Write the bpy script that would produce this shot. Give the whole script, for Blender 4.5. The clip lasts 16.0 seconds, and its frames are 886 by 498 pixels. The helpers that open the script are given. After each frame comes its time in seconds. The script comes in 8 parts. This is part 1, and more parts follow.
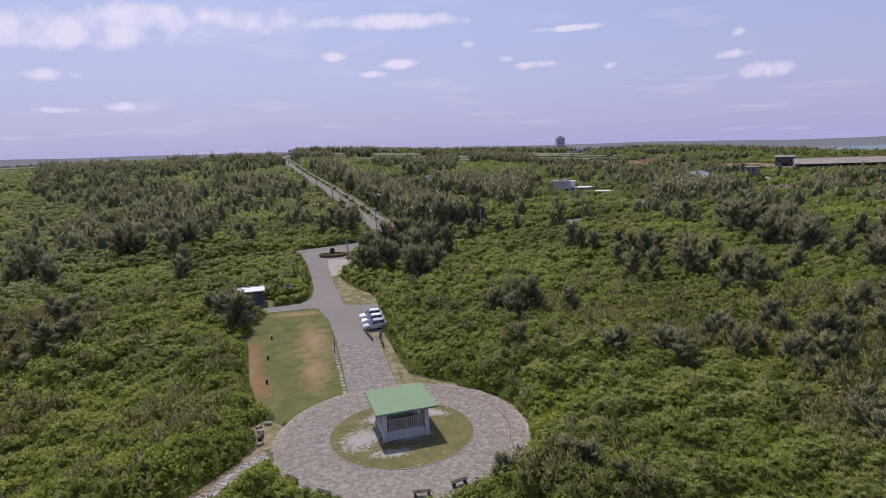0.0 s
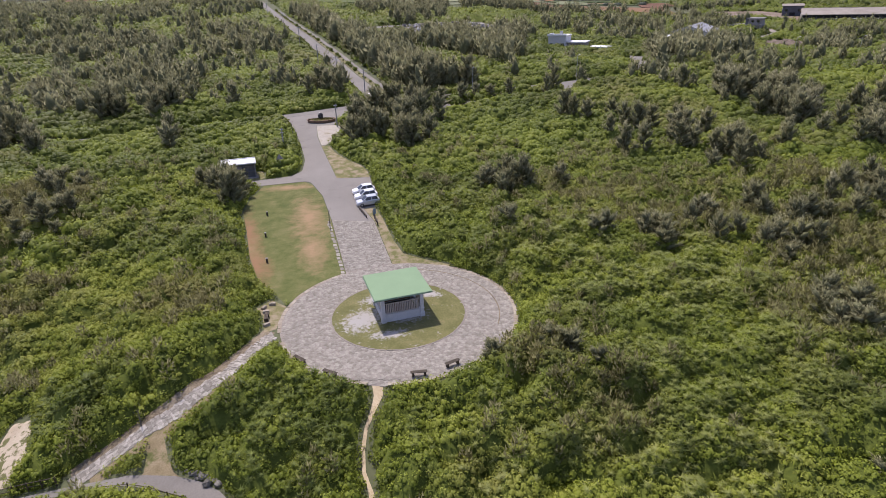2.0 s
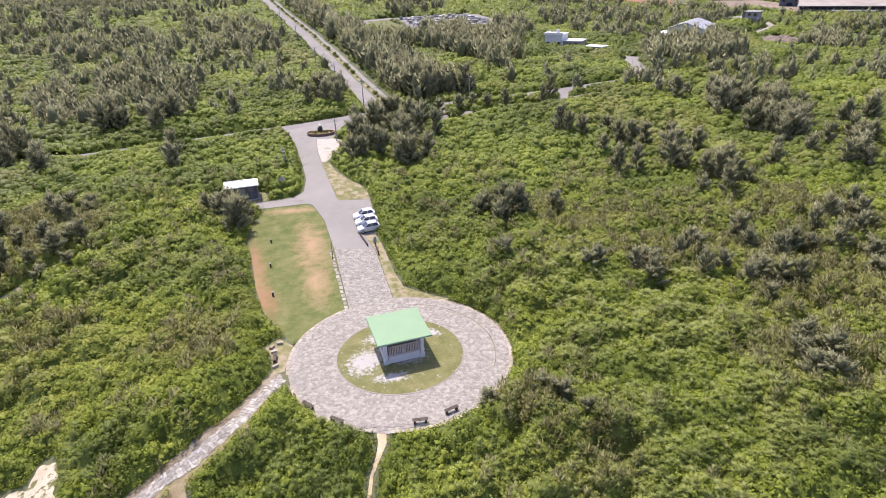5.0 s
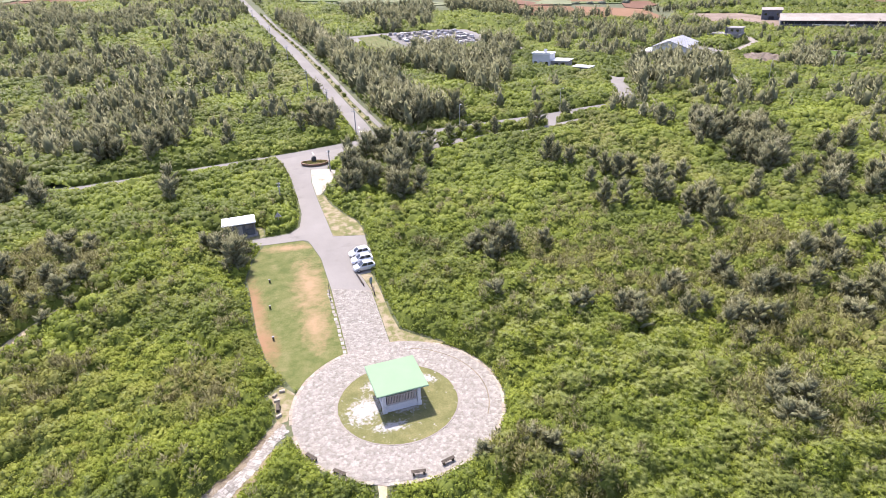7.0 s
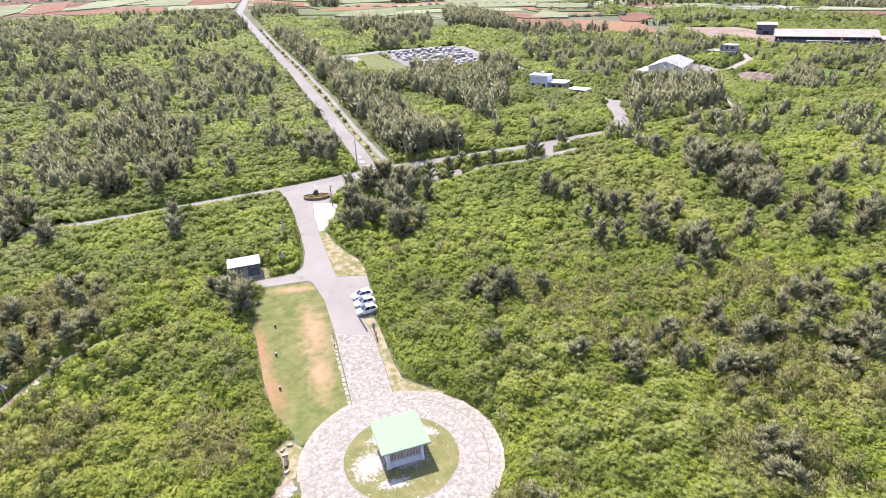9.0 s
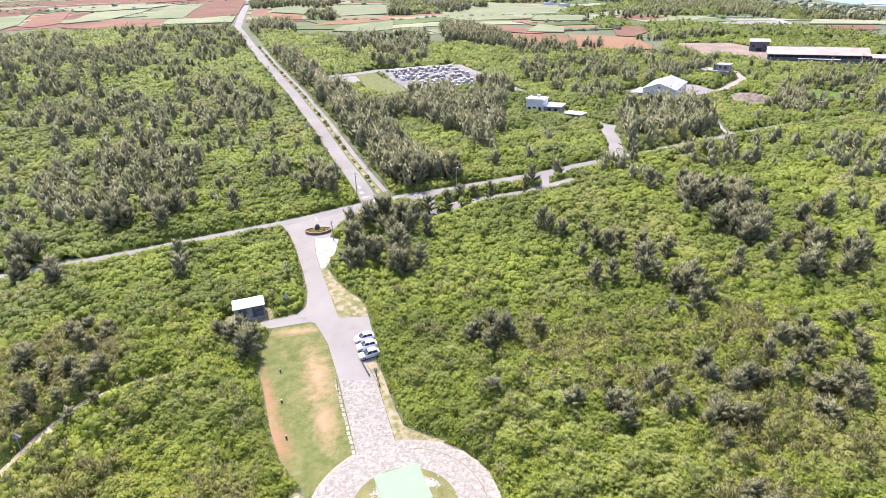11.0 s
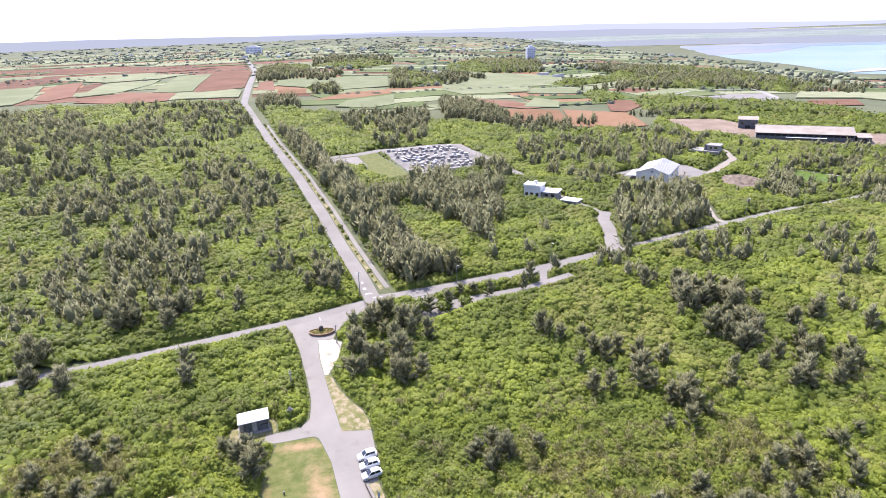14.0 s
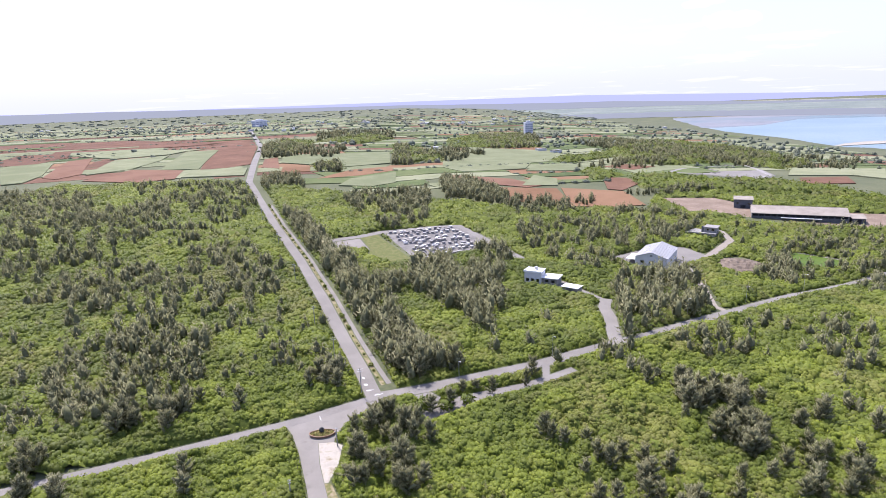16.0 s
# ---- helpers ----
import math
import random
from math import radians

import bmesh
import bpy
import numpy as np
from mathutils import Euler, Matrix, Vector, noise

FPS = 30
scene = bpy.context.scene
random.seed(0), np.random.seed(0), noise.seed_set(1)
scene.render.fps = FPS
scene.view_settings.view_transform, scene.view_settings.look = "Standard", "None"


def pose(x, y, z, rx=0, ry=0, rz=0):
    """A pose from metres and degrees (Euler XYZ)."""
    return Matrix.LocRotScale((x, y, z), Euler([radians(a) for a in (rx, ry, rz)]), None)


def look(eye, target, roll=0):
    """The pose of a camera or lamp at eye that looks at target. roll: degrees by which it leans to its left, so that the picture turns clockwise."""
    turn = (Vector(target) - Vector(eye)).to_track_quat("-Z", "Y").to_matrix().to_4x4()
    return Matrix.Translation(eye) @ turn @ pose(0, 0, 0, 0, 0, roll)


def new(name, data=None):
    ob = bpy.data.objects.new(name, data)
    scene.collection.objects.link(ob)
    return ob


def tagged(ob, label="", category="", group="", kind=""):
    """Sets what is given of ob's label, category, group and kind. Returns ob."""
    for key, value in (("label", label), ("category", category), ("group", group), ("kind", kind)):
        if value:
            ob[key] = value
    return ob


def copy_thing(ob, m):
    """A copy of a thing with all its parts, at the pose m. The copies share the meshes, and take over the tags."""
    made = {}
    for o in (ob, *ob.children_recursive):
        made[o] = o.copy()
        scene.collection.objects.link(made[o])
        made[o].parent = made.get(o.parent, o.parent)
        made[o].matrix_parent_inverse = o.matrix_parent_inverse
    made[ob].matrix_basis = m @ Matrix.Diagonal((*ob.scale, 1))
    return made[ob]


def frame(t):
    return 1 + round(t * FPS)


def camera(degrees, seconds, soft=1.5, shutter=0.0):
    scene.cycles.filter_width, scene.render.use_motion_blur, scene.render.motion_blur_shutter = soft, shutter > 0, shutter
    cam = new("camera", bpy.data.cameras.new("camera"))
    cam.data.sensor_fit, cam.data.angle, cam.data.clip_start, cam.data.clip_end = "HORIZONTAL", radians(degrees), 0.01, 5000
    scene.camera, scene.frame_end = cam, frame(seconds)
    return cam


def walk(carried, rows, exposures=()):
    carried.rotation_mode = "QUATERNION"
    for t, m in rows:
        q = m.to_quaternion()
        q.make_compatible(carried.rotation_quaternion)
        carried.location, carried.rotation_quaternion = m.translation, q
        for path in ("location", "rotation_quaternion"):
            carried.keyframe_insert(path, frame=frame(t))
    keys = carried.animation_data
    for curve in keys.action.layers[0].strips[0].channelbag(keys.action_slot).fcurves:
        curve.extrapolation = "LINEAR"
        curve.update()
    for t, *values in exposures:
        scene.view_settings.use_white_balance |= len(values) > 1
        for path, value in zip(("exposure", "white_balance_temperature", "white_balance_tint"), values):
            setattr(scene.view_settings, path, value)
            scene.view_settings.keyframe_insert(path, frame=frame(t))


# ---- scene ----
LENS = 73.0
PATH = [
    (0.0, look((7.72, -56.65, 28.28), (4.15, 41.98, 12.16), -2.58)),
    (0.5, look((7.53, -56.76, 29.16), (4.35, 40.43, 5.82), -2.49)),
    (1.0, look((7.32, -56.85, 30.39), (4.59, 37.52, -2.59), -2.22)),
    (1.5, look((7.17, -56.87, 31.70), (4.80, 35.45, -6.65), -2.05)),
    (2.0, look((7.19, -56.82, 32.94), (4.89, 34.72, -7.26), -2.08)),
    (2.5, look((7.28, -56.67, 34.14), (4.93, 33.70, -8.63), -2.18)),
    (3.0, look((7.34, -56.52, 35.41), (5.01, 33.43, -8.22), -2.23)),
    (3.5, look((7.34, -56.47, 36.79), (5.13, 33.51, -6.78), -2.20)),
    (4.0, look((7.36, -56.50, 38.19), (5.30, 33.52, -5.32), -2.16)),
    (6.5, look((6.93, -57.16, 46.24), (5.90, 33.02, 3.04), -2.12)),
    (7.0, look((6.85, -57.17, 48.21), (6.72, 33.02, 5.00), -2.11)),
    (7.5, look((6.82, -57.06, 50.21), (6.77, 33.14, 7.03), -2.08)),
    (8.0, look((6.81, -56.89, 52.17), (6.88, 33.34, 9.05), -2.16)),
    (8.5, look((6.79, -56.72, 54.17), (6.87, 33.54, 11.11), -2.23)),
    (9.0, look((6.75, -56.58, 56.24), (6.92, 33.70, 13.23), -2.21)),
    (11.5, look((6.36, -56.06, 67.03), (7.25, 34.49, 24.62), -2.12)),
    (12.0, look((6.27, -55.81, 69.29), (7.27, 35.30, 28.09), -2.07)),
    (12.5, look((6.29, -55.56, 71.47), (7.39, 36.17, 31.66), -2.09)),
    (13.0, look((6.34, -55.36, 73.70), (7.48, 36.95, 35.26), -2.09)),
    (13.5, look((6.42, -55.19, 75.92), (7.59, 37.86, 39.33), -2.12)),
    (14.0, look((6.50, -55.07, 78.10), (7.77, 38.72, 43.46), -2.14)),
    (14.5, look((6.51, -54.94, 80.22), (7.89, 39.57, 47.57), -2.13)),
    (15.0, look((6.36, -54.61, 82.34), (7.85, 40.73, 52.22), -2.15)),
    (15.5, look((6.25, -54.12, 84.63), (7.92, 42.07, 57.35), -2.11)),
    (16.0, look((6.39, -53.79, 87.15), (8.06, 43.19, 62.83), -2.14)),
]
cam = camera(LENS, 16.0, soft=0.8)
walk(cam, PATH, [(0.0, -0.29, 6500, 22), (1.5, 0.04, 6500, 22), (3.0, 0.56, 6500, 22), (4.0, 0.74, 6500, 22), (7.0, 1.22, 6450, 21), (9.0, 1.36, 6400, 21), (12.5, 1.37, 6300, 20), (14.0, 1.24, 6250, 21), (16.0, 0.9, 6200, 21)])

# ---- sky and sun ----
SUN_DIR = Vector((-0.85, 1.5, 3.15)).normalized()
SUN_ELEV = math.asin(SUN_DIR.z)
SUN_AZ = math.atan2(SUN_DIR.x, SUN_DIR.y)

world = bpy.data.worlds.new("sky")
scene.world = world
world.use_nodes = True


def build_sky():
    nt = world.node_tree
    nt.nodes.clear()
    N, K = nt.nodes.new, nt.links.new
    out = N("ShaderNodeOutputWorld")
    bg = N("ShaderNodeBackground")
    bg.inputs["Strength"].default_value = 0.15
    sky = N("ShaderNodeTexSky")
    sky.sky_type = "NISHITA"
    sky.sun_disc = False
    sky.sun_elevation = SUN_ELEV
    sky.sun_rotation = SUN_AZ
    sky.air_density, sky.dust_density, sky.ozone_density = 1.0, 1.6, 2.5
    co = N("ShaderNodeTexCoord")
    sep = N("ShaderNodeSeparateXYZ")
    K(co.outputs["Generated"], sep.inputs[0])
    # flat cloud layer: direction divided by its height
    zc = N("ShaderNodeMath"); zc.operation = "ADD"; zc.inputs[1].default_value = 0.06
    K(sep.outputs["Z"], zc.inputs[0])
    zm = N("ShaderNodeMath"); zm.operation = "MAXIMUM"; zm.inputs[1].default_value = 0.02
    K(zc.outputs[0], zm.inputs[0])
    dv = N("ShaderNodeVectorMath"); dv.operation = "DIVIDE"
    cmb = N("ShaderNodeCombineXYZ")
    for i in range(3):
        K(zm.outputs[0], cmb.inputs[i])
    K(co.outputs["Generated"], dv.inputs[0]); K(cmb.outputs[0], dv.inputs[1])
    nz = N("ShaderNodeTexNoise")
    nz.inputs["Scale"].default_value = 0.75
    nz.inputs["Detail"].default_value = 8
    nz.inputs["Roughness"].default_value = 0.6
    mp = N("ShaderNodeMapping")
    mp.inputs["Location"].default_value = (3.1, 0.4, 0)
    K(dv.outputs[0], mp.inputs[0]); K(mp.outputs[0], nz.inputs["Vector"])
    rp = N("ShaderNodeValToRGB")
    rp.color_ramp.elements[0].position, rp.color_ramp.elements[1].position = 0.56, 0.72
    K(nz.outputs["Fac"], rp.inputs[0])
    # fair-weather puffs and one long bank, by bearing and height
    blobs = [(-0.66, 0.185, 0.3, 0.03), (-0.42, 0.205, 0.2, 0.024), (-0.16, 0.203, 0.2, 0.013), (-0.203, 0.154, 0.026, 0.009), (-0.092, 0.139, 0.034, 0.008),
             (-0.136, 0.125, 0.026, 0.006), (0.016, 0.164, 0.018, 0.007), (0.122, 0.128, 0.035, 0.007), (0.08, 0.14, 0.016, 0.006), (0.18, 0.178, 0.07, 0.005),
             (0.24, 0.12, 0.018, 0.007), (0.452, 0.095, 0.045, 0.013), (0.418, 0.12, 0.03, 0.008), (0.42, 0.15, 0.012, 0.008), (-0.505, 0.083, 0.05, 0.008), (-0.62, 0.125, 0.07, 0.011), (-0.58, 0.08, 0.05, 0.006)]
    az = N("ShaderNodeMath"); az.operation = "ARCTAN2"
    K(sep.outputs["X"], az.inputs[0]); K(sep.outputs["Y"], az.inputs[1])
    wob = N("ShaderNodeTexNoise")
    wob.inputs["Scale"].default_value = 22
    wob.inputs["Detail"].default_value = 6
    K(co.outputs["Generated"], wob.inputs["Vector"])
    total = None
    for a, e, ra, re in blobs:
        parts = []
        for src, mid, rad in ((az.outputs[0], a, ra), (sep.outputs["Z"], e, re)):
            s = N("ShaderNodeMath"); s.operation = "SUBTRACT"; s.inputs[1].default_value = mid
            K(src, s.inputs[0])
            d = N("ShaderNodeMath"); d.operation = "DIVIDE"; d.inputs[1].default_value = rad
            K(s.outputs[0], d.inputs[0])
            p = N("ShaderNodeMath"); p.operation = "MULTIPLY"
            K(d.outputs[0], p.inputs[0]); K(d.outputs[0], p.inputs[1])
            parts.append(p.outputs[0])
        s = N("ShaderNodeMath"); s.operation = "ADD"
        K(parts[0], s.inputs[0]); K(parts[1], s.inputs[1])
        inv = N("ShaderNodeMath"); inv.operation = "SUBTRACT"; inv.inputs[0].default_value = 1.0
        K(s.outputs[0], inv.inputs[1])
        if total is None:
            total = inv.outputs[0]
        else:
            m = N("ShaderNodeMath"); m.operation = "MAXIMUM"
            K(total, m.inputs[0]); K(inv.outputs[0], m.inputs[1])
            total = m.outputs[0]
    ww = N("ShaderNodeMath"); ww.operation = "MULTIPLY_ADD"; ww.inputs[1].default_value = 4.0; ww.inputs[2].default_value = -2.2
    K(wob.outputs["Fac"], ww.inputs[0])
    ad = N("ShaderNodeMath"); ad.operation = "ADD"
    K(total, ad.inputs[0]); K(ww.outputs[0], ad.inputs[1])
    r2 = N("ShaderNodeValToRGB")
    r2.color_ramp.elements[0].position, r2.color_ramp.elements[1].position = 0.0, 1.0
    K(ad.outputs[0], r2.inputs[0])
    # thin veil high up, puffs lower
    thin = N("ShaderNodeMath"); thin.operation = "MULTIPLY"; thin.inputs[1].default_value = 0.25
    K(rp.outputs[0], thin.inputs[0])
    r2s = N("ShaderNodeMath"); r2s.operation = "MULTIPLY"; r2s.inputs[1].default_value = 0.72
    K(r2.outputs[0], r2s.inputs[0])
    mx = N("ShaderNodeMath"); mx.operation = "MAXIMUM"
    K(thin.outputs[0], mx.inputs[0]); K(r2s.outputs[0], mx.inputs[1])
    # sky colour, with a pale humid veil near the horizon
    veil = N("ShaderNodeMapRange")
    veil.inputs["From Min"].default_value, veil.inputs["From Max"].default_value = 0.0, 0.35
    veil.inputs["To Min"].default_value, veil.inputs["To Max"].default_value = 0.92, 0.15
    K(sep.outputs["Z"], veil.inputs["Value"])
    hz = N("ShaderNodeMixRGB")
    hz.inputs["Color2"].default_value = SKY_VEIL
    K(veil.outputs[0], hz.inputs["Fac"]); K(sky.outputs[0], hz.inputs["Color1"])
    cl = N("ShaderNodeMixRGB")
    cl.inputs["Color2"].default_value = SKY_CLOUD
    K(mx.outputs[0], cl.inputs["Fac"]); K(hz.outputs[0], cl.inputs["Color1"])
    # open sea beyond the last land, just under the horizon
    below = N("ShaderNodeMath"); below.operation = "LESS_THAN"
    dip = N("ShaderNodeMapRange")
    dip.inputs["From Min"].default_value, dip.inputs["From Max"].default_value = 0.25, 0.6
    dip.inputs["To Min"].default_value, dip.inputs["To Max"].default_value = -0.0026, -0.0105
    K(az.outputs[0], dip.inputs["Value"]); K(dip.outputs[0], below.inputs[1])
    K(sep.outputs["Z"], below.inputs[0])
    sea = N("ShaderNodeMixRGB")
    sea.inputs["Color2"].default_value = SKY_SEA
    K(below.outputs[0], sea.inputs["Fac"]); K(cl.outputs[0], sea.inputs["Color1"])
    K(sea.outputs[0], bg.inputs["Color"]); K(bg.outputs[0], out.inputs["Surface"])


SKY_VEIL = (3.2, 3.45, 5.65, 1)
SKY_CLOUD = (6.6, 6.5, 7.3, 1)
SKY_SEA = (2.1, 2.3, 3.95, 1)
build_sky()

sun = new("sun", bpy.data.lights.new("sun", "SUN"))
sun.data.energy, sun.data.angle, sun.data.color = 4.2, radians(0.53), (1.0, 0.96, 0.89)
sun.matrix_world = look((0, 0, 300), Vector((0, 0, 300)) - SUN_DIR)


# ---- materials ----
def surface(name, colours, scale=1.0, rough=0.85, bump=0.3, fine=8.0, metal=0.0, vary="", spread=0.25, spec=0.3, leafy=0.0, patch=None, stops=None):
    """A procedural surface: large patches and fine grain between the given colours; vary: 'object' or 'island' shifts each piece's tone;
    patch: (colour, scale, low, high) lays an irregular second cover over the first."""
    m = bpy.data.materials.new(name)
    m.use_nodes = True
    nt = m.node_tree
    nt.nodes.clear()
    N, K = nt.nodes.new, nt.links.new
    out, bs = N("ShaderNodeOutputMaterial"), N("ShaderNodeBsdfPrincipled")
    co = N("ShaderNodeNewGeometry")
    a, b = N("ShaderNodeTexNoise"), N("ShaderNodeTexNoise")
    for n, s, d in ((a, scale, 5), (b, scale * fine, 3)):
        n.inputs["Scale"].default_value, n.inputs["Detail"].default_value = s, d
        n.inputs["Roughness"].default_value = 0.6
        K(co.outputs["Position"], n.inputs["Vector"])
    mix = N("ShaderNodeMath"); mix.operation = "MULTIPLY_ADD"; mix.inputs[1].default_value = 0.45
    half = N("ShaderNodeMath"); half.operation = "MULTIPLY"; half.inputs[1].default_value = 0.55
    K(a.outputs["Fac"], half.inputs[0]); K(b.outputs["Fac"], mix.inputs[0]); K(half.outputs[0], mix.inputs[2])
    fac = mix.outputs[0]
    if vary:
        src = N("ShaderNodeObjectInfo").outputs["Random"] if vary == "object" else co.outputs["Random Per Island"]
        sh = N("ShaderNodeMath"); sh.operation = "MULTIPLY_ADD"; sh.inputs[1].default_value = spread; sh.inputs[2].default_value = -spread / 2
        K(src, sh.inputs[0])
        ad = N("ShaderNodeMath"); ad.operation = "ADD"
        K(fac, ad.inputs[0]); K(sh.outputs[0], ad.inputs[1])
        fac = ad.outputs[0]
    ramp = N("ShaderNodeValToRGB")
    els = ramp.color_ramp.elements
    n = len(colours)
    pos = stops or [0.36 + 0.28 * i / max(n - 1, 1) for i in range(n)]
    els[0].position, els[0].color = pos[0], (*colours[0], 1)
    els[1].position, els[1].color = pos[-1], (*colours[-1], 1)
    for i in range(1, n - 1):
        e = els.new(pos[i])
        e.color = (*colours[i], 1)
    K(fac, ramp.inputs[0])
    colour = ramp.outputs[0]
    if patch:
        pn = N("ShaderNodeTexNoise")
        pn.inputs["Scale"].default_value, pn.inputs["Detail"].default_value, pn.inputs["Roughness"].default_value = patch[1], 6, 0.62
        K(co.outputs["Position"], pn.inputs["Vector"])
        mr = N("ShaderNodeMapRange")
        mr.inputs["From Min"].default_value, mr.inputs["From Max"].default_value = patch[2], patch[3]
        K(pn.outputs["Fac"], mr.inputs["Value"])
        pm = N("ShaderNodeMixRGB")
        pm.inputs["Color2"].default_value = (*patch[0], 1)
        K(mr.outputs[0], pm.inputs["Fac"]); K(colour, pm.inputs["Color1"])
        colour = pm.outputs[0]
    K(colour, bs.inputs["Base Color"])
    bs.inputs["Roughness"].default_value, bs.inputs["Metallic"].default_value = rough, metal
    bs.inputs["Specular IOR Level"].default_value = spec
    if bump:
        bp = N("ShaderNodeBump")
        bp.inputs["Strength"].default_value, bp.inputs["Distance"].default_value = bump, 0.05
        K(b.outputs["Fac"], bp.inputs["Height"]); K(bp.outputs[0], bs.inputs["Normal"])
    if leafy:
        tr, ms = N("ShaderNodeBsdfTranslucent"), N("ShaderNodeMixShader")
        ms.inputs[0].default_value = leafy
        K(colour, tr.inputs["Color"]); K(bs.outputs[0], ms.inputs[1]); K(tr.outputs[0], ms.inputs[2])
        K(ms.outputs[0], out.inputs["Surface"])
    else:
        K(bs.outputs[0], out.inputs["Surface"])
    return m


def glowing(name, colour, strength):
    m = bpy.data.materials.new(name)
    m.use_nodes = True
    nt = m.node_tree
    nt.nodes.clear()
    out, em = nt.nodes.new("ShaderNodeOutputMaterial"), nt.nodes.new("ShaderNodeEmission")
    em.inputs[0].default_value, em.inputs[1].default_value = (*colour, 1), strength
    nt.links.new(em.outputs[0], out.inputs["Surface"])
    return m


M = {}
M["ground"] = surface("undergrowth", [(0.06, 0.072, 0.034), (0.085, 0.094, 0.046), (0.115, 0.12, 0.064)], 0.02, 0.95, 0.5, 40)
# Layer under the leaves, its green darkened to paint shade in the gaps.
M["canopy"] = surface("shaded_shrub_mass", [(0.06, 0.077, 0.015), (0.085, 0.106, 0.02), (0.115, 0.138, 0.027)], 0.25, 0.9, 1.0, 12, spec=0.1)


def foliage(name, tones, dry, leafy=0.2, rough=0.6, spec=0.2, by_object=0.0, grain=1.5):
    """Leaves whose green follows each plant's own tone, with a share of plants turned dry."""
    m = bpy.data.materials.new(name)
    m.use_nodes = True
    nt = m.node_tree
    nt.nodes.clear()
    N, K = nt.nodes.new, nt.links.new
    out, bs = N("ShaderNodeOutputMaterial"), N("ShaderNodeBsdfPrincipled")
    tone, wilt, geo, nz = N("ShaderNodeAttribute"), N("ShaderNodeAttribute"), N("ShaderNodeNewGeometry"), N("ShaderNodeTexNoise")
    tone.attribute_name, wilt.attribute_name = "tone", "dry"
    nz.inputs["Scale"].default_value, nz.inputs["Detail"].default_value = grain, 4
    K(geo.outputs["Position"], nz.inputs["Vector"])
    a = N("ShaderNodeMath"); a.operation = "MULTIPLY_ADD"; a.inputs[1].default_value = 0.5
    K(nz.outputs["Fac"], a.inputs[0]); K(tone.outputs["Fac"], a.inputs[2])
    b = N("ShaderNodeMath"); b.operation = "MULTIPLY_ADD"; b.inputs[1].default_value = by_object
    K(N("ShaderNodeObjectInfo").outputs["Random"], b.inputs[0]); K(a.outputs[0], b.inputs[2])
    c = N("ShaderNodeMath"); c.operation = "SUBTRACT"; c.inputs[1].default_value = 0.25 + by_object / 2
    K(b.outputs[0], c.inputs[0])
    ramp = N("ShaderNodeValToRGB")
    els = ramp.color_ramp.elements
    els[0].color, els[1].color = (*tones[0], 1), (*tones[-1], 1)
    for i in range(1, len(tones) - 1):
        els.new(i / (len(tones) - 1)).color = (*tones[i], 1)
    K(c.outputs[0], ramp.inputs[0])
    mix = N("ShaderNodeMixRGB")
    mix.inputs["Color2"].default_value = (*dry, 1)
    K(wilt.outputs["Fac"], mix.inputs["Fac"]); K(ramp.outputs[0], mix.inputs["Color1"])
    K(mix.outputs[0], bs.inputs["Base Color"])
    bs.inputs["Roughness"].default_value, bs.inputs["Specular IOR Level"].default_value = rough, spec
    tr, ms = N("ShaderNodeBsdfTranslucent"), N("ShaderNodeMixShader")
    ms.inputs[0].default_value = leafy
    K(mix.outputs[0], tr.inputs["Color"]); K(bs.outputs[0], ms.inputs[1]); K(tr.outputs[0], ms.inputs[2])
    K(ms.outputs[0], out.inputs["Surface"])
    return m


M["leaf"] = foliage("shrub_leaf", [(0.08, 0.104, 0.016), (0.12, 0.154, 0.02), (0.17, 0.21, 0.024), (0.215, 0.254, 0.03), (0.262, 0.288, 0.05)], (0.205, 0.19, 0.06), 0.28)
M["leaf_dark"] = foliage("strap_leaf", [(0.07, 0.095, 0.02), (0.118, 0.15, 0.03), (0.175, 0.205, 0.048), (0.235, 0.258, 0.078)], (0.22, 0.205, 0.09), 0.28, 0.5, 0.2)
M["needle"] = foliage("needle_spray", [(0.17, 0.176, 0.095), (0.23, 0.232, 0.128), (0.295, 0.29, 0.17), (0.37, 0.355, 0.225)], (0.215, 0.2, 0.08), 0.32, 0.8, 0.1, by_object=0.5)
# Core foliage darker than the sprays: the crown's inner shade put into colour.
M["needle_core"] = surface("needle_core_shade", [(0.09, 0.095, 0.048), (0.13, 0.132, 0.068), (0.175, 0.172, 0.098)], 0.8, 0.9, 1.0, 6, spec=0.05)
M["bark"] = surface("bark", [(0.09, 0.075, 0.06), (0.16, 0.14, 0.115)], 3.0, 0.9, 0.6, 6)
M["asphalt"] = surface("asphalt", [(0.165, 0.152, 0.136), (0.195, 0.18, 0.16), (0.222, 0.206, 0.185)], 0.12, 0.9, 0.25, 60, patch=((0.155, 0.143, 0.128), 0.3, 0.58, 0.7))
M["road_pale"] = surface("worn_asphalt", [(0.142, 0.132, 0.12), (0.175, 0.163, 0.148), (0.212, 0.198, 0.18)], 0.1, 0.9, 0.2, 50)
M["stone"] = surface("paving_stone", [(0.165, 0.15, 0.125), (0.232, 0.212, 0.18), (0.315, 0.293, 0.252)], 1.6, 0.9, 0.5, 6, vary="island", spread=0.2)
M["stone_piece"] = surface("paving_stone_piece", [(0.165, 0.15, 0.125), (0.232, 0.212, 0.18), (0.315, 0.293, 0.252)], 1.6, 0.9, 0.5, 6, vary="object", spread=0.2)
M["joint"] = surface("sandy_joint", [(0.19, 0.165, 0.14), (0.27, 0.24, 0.205)], 1.0, 0.95, 0.4, 10)
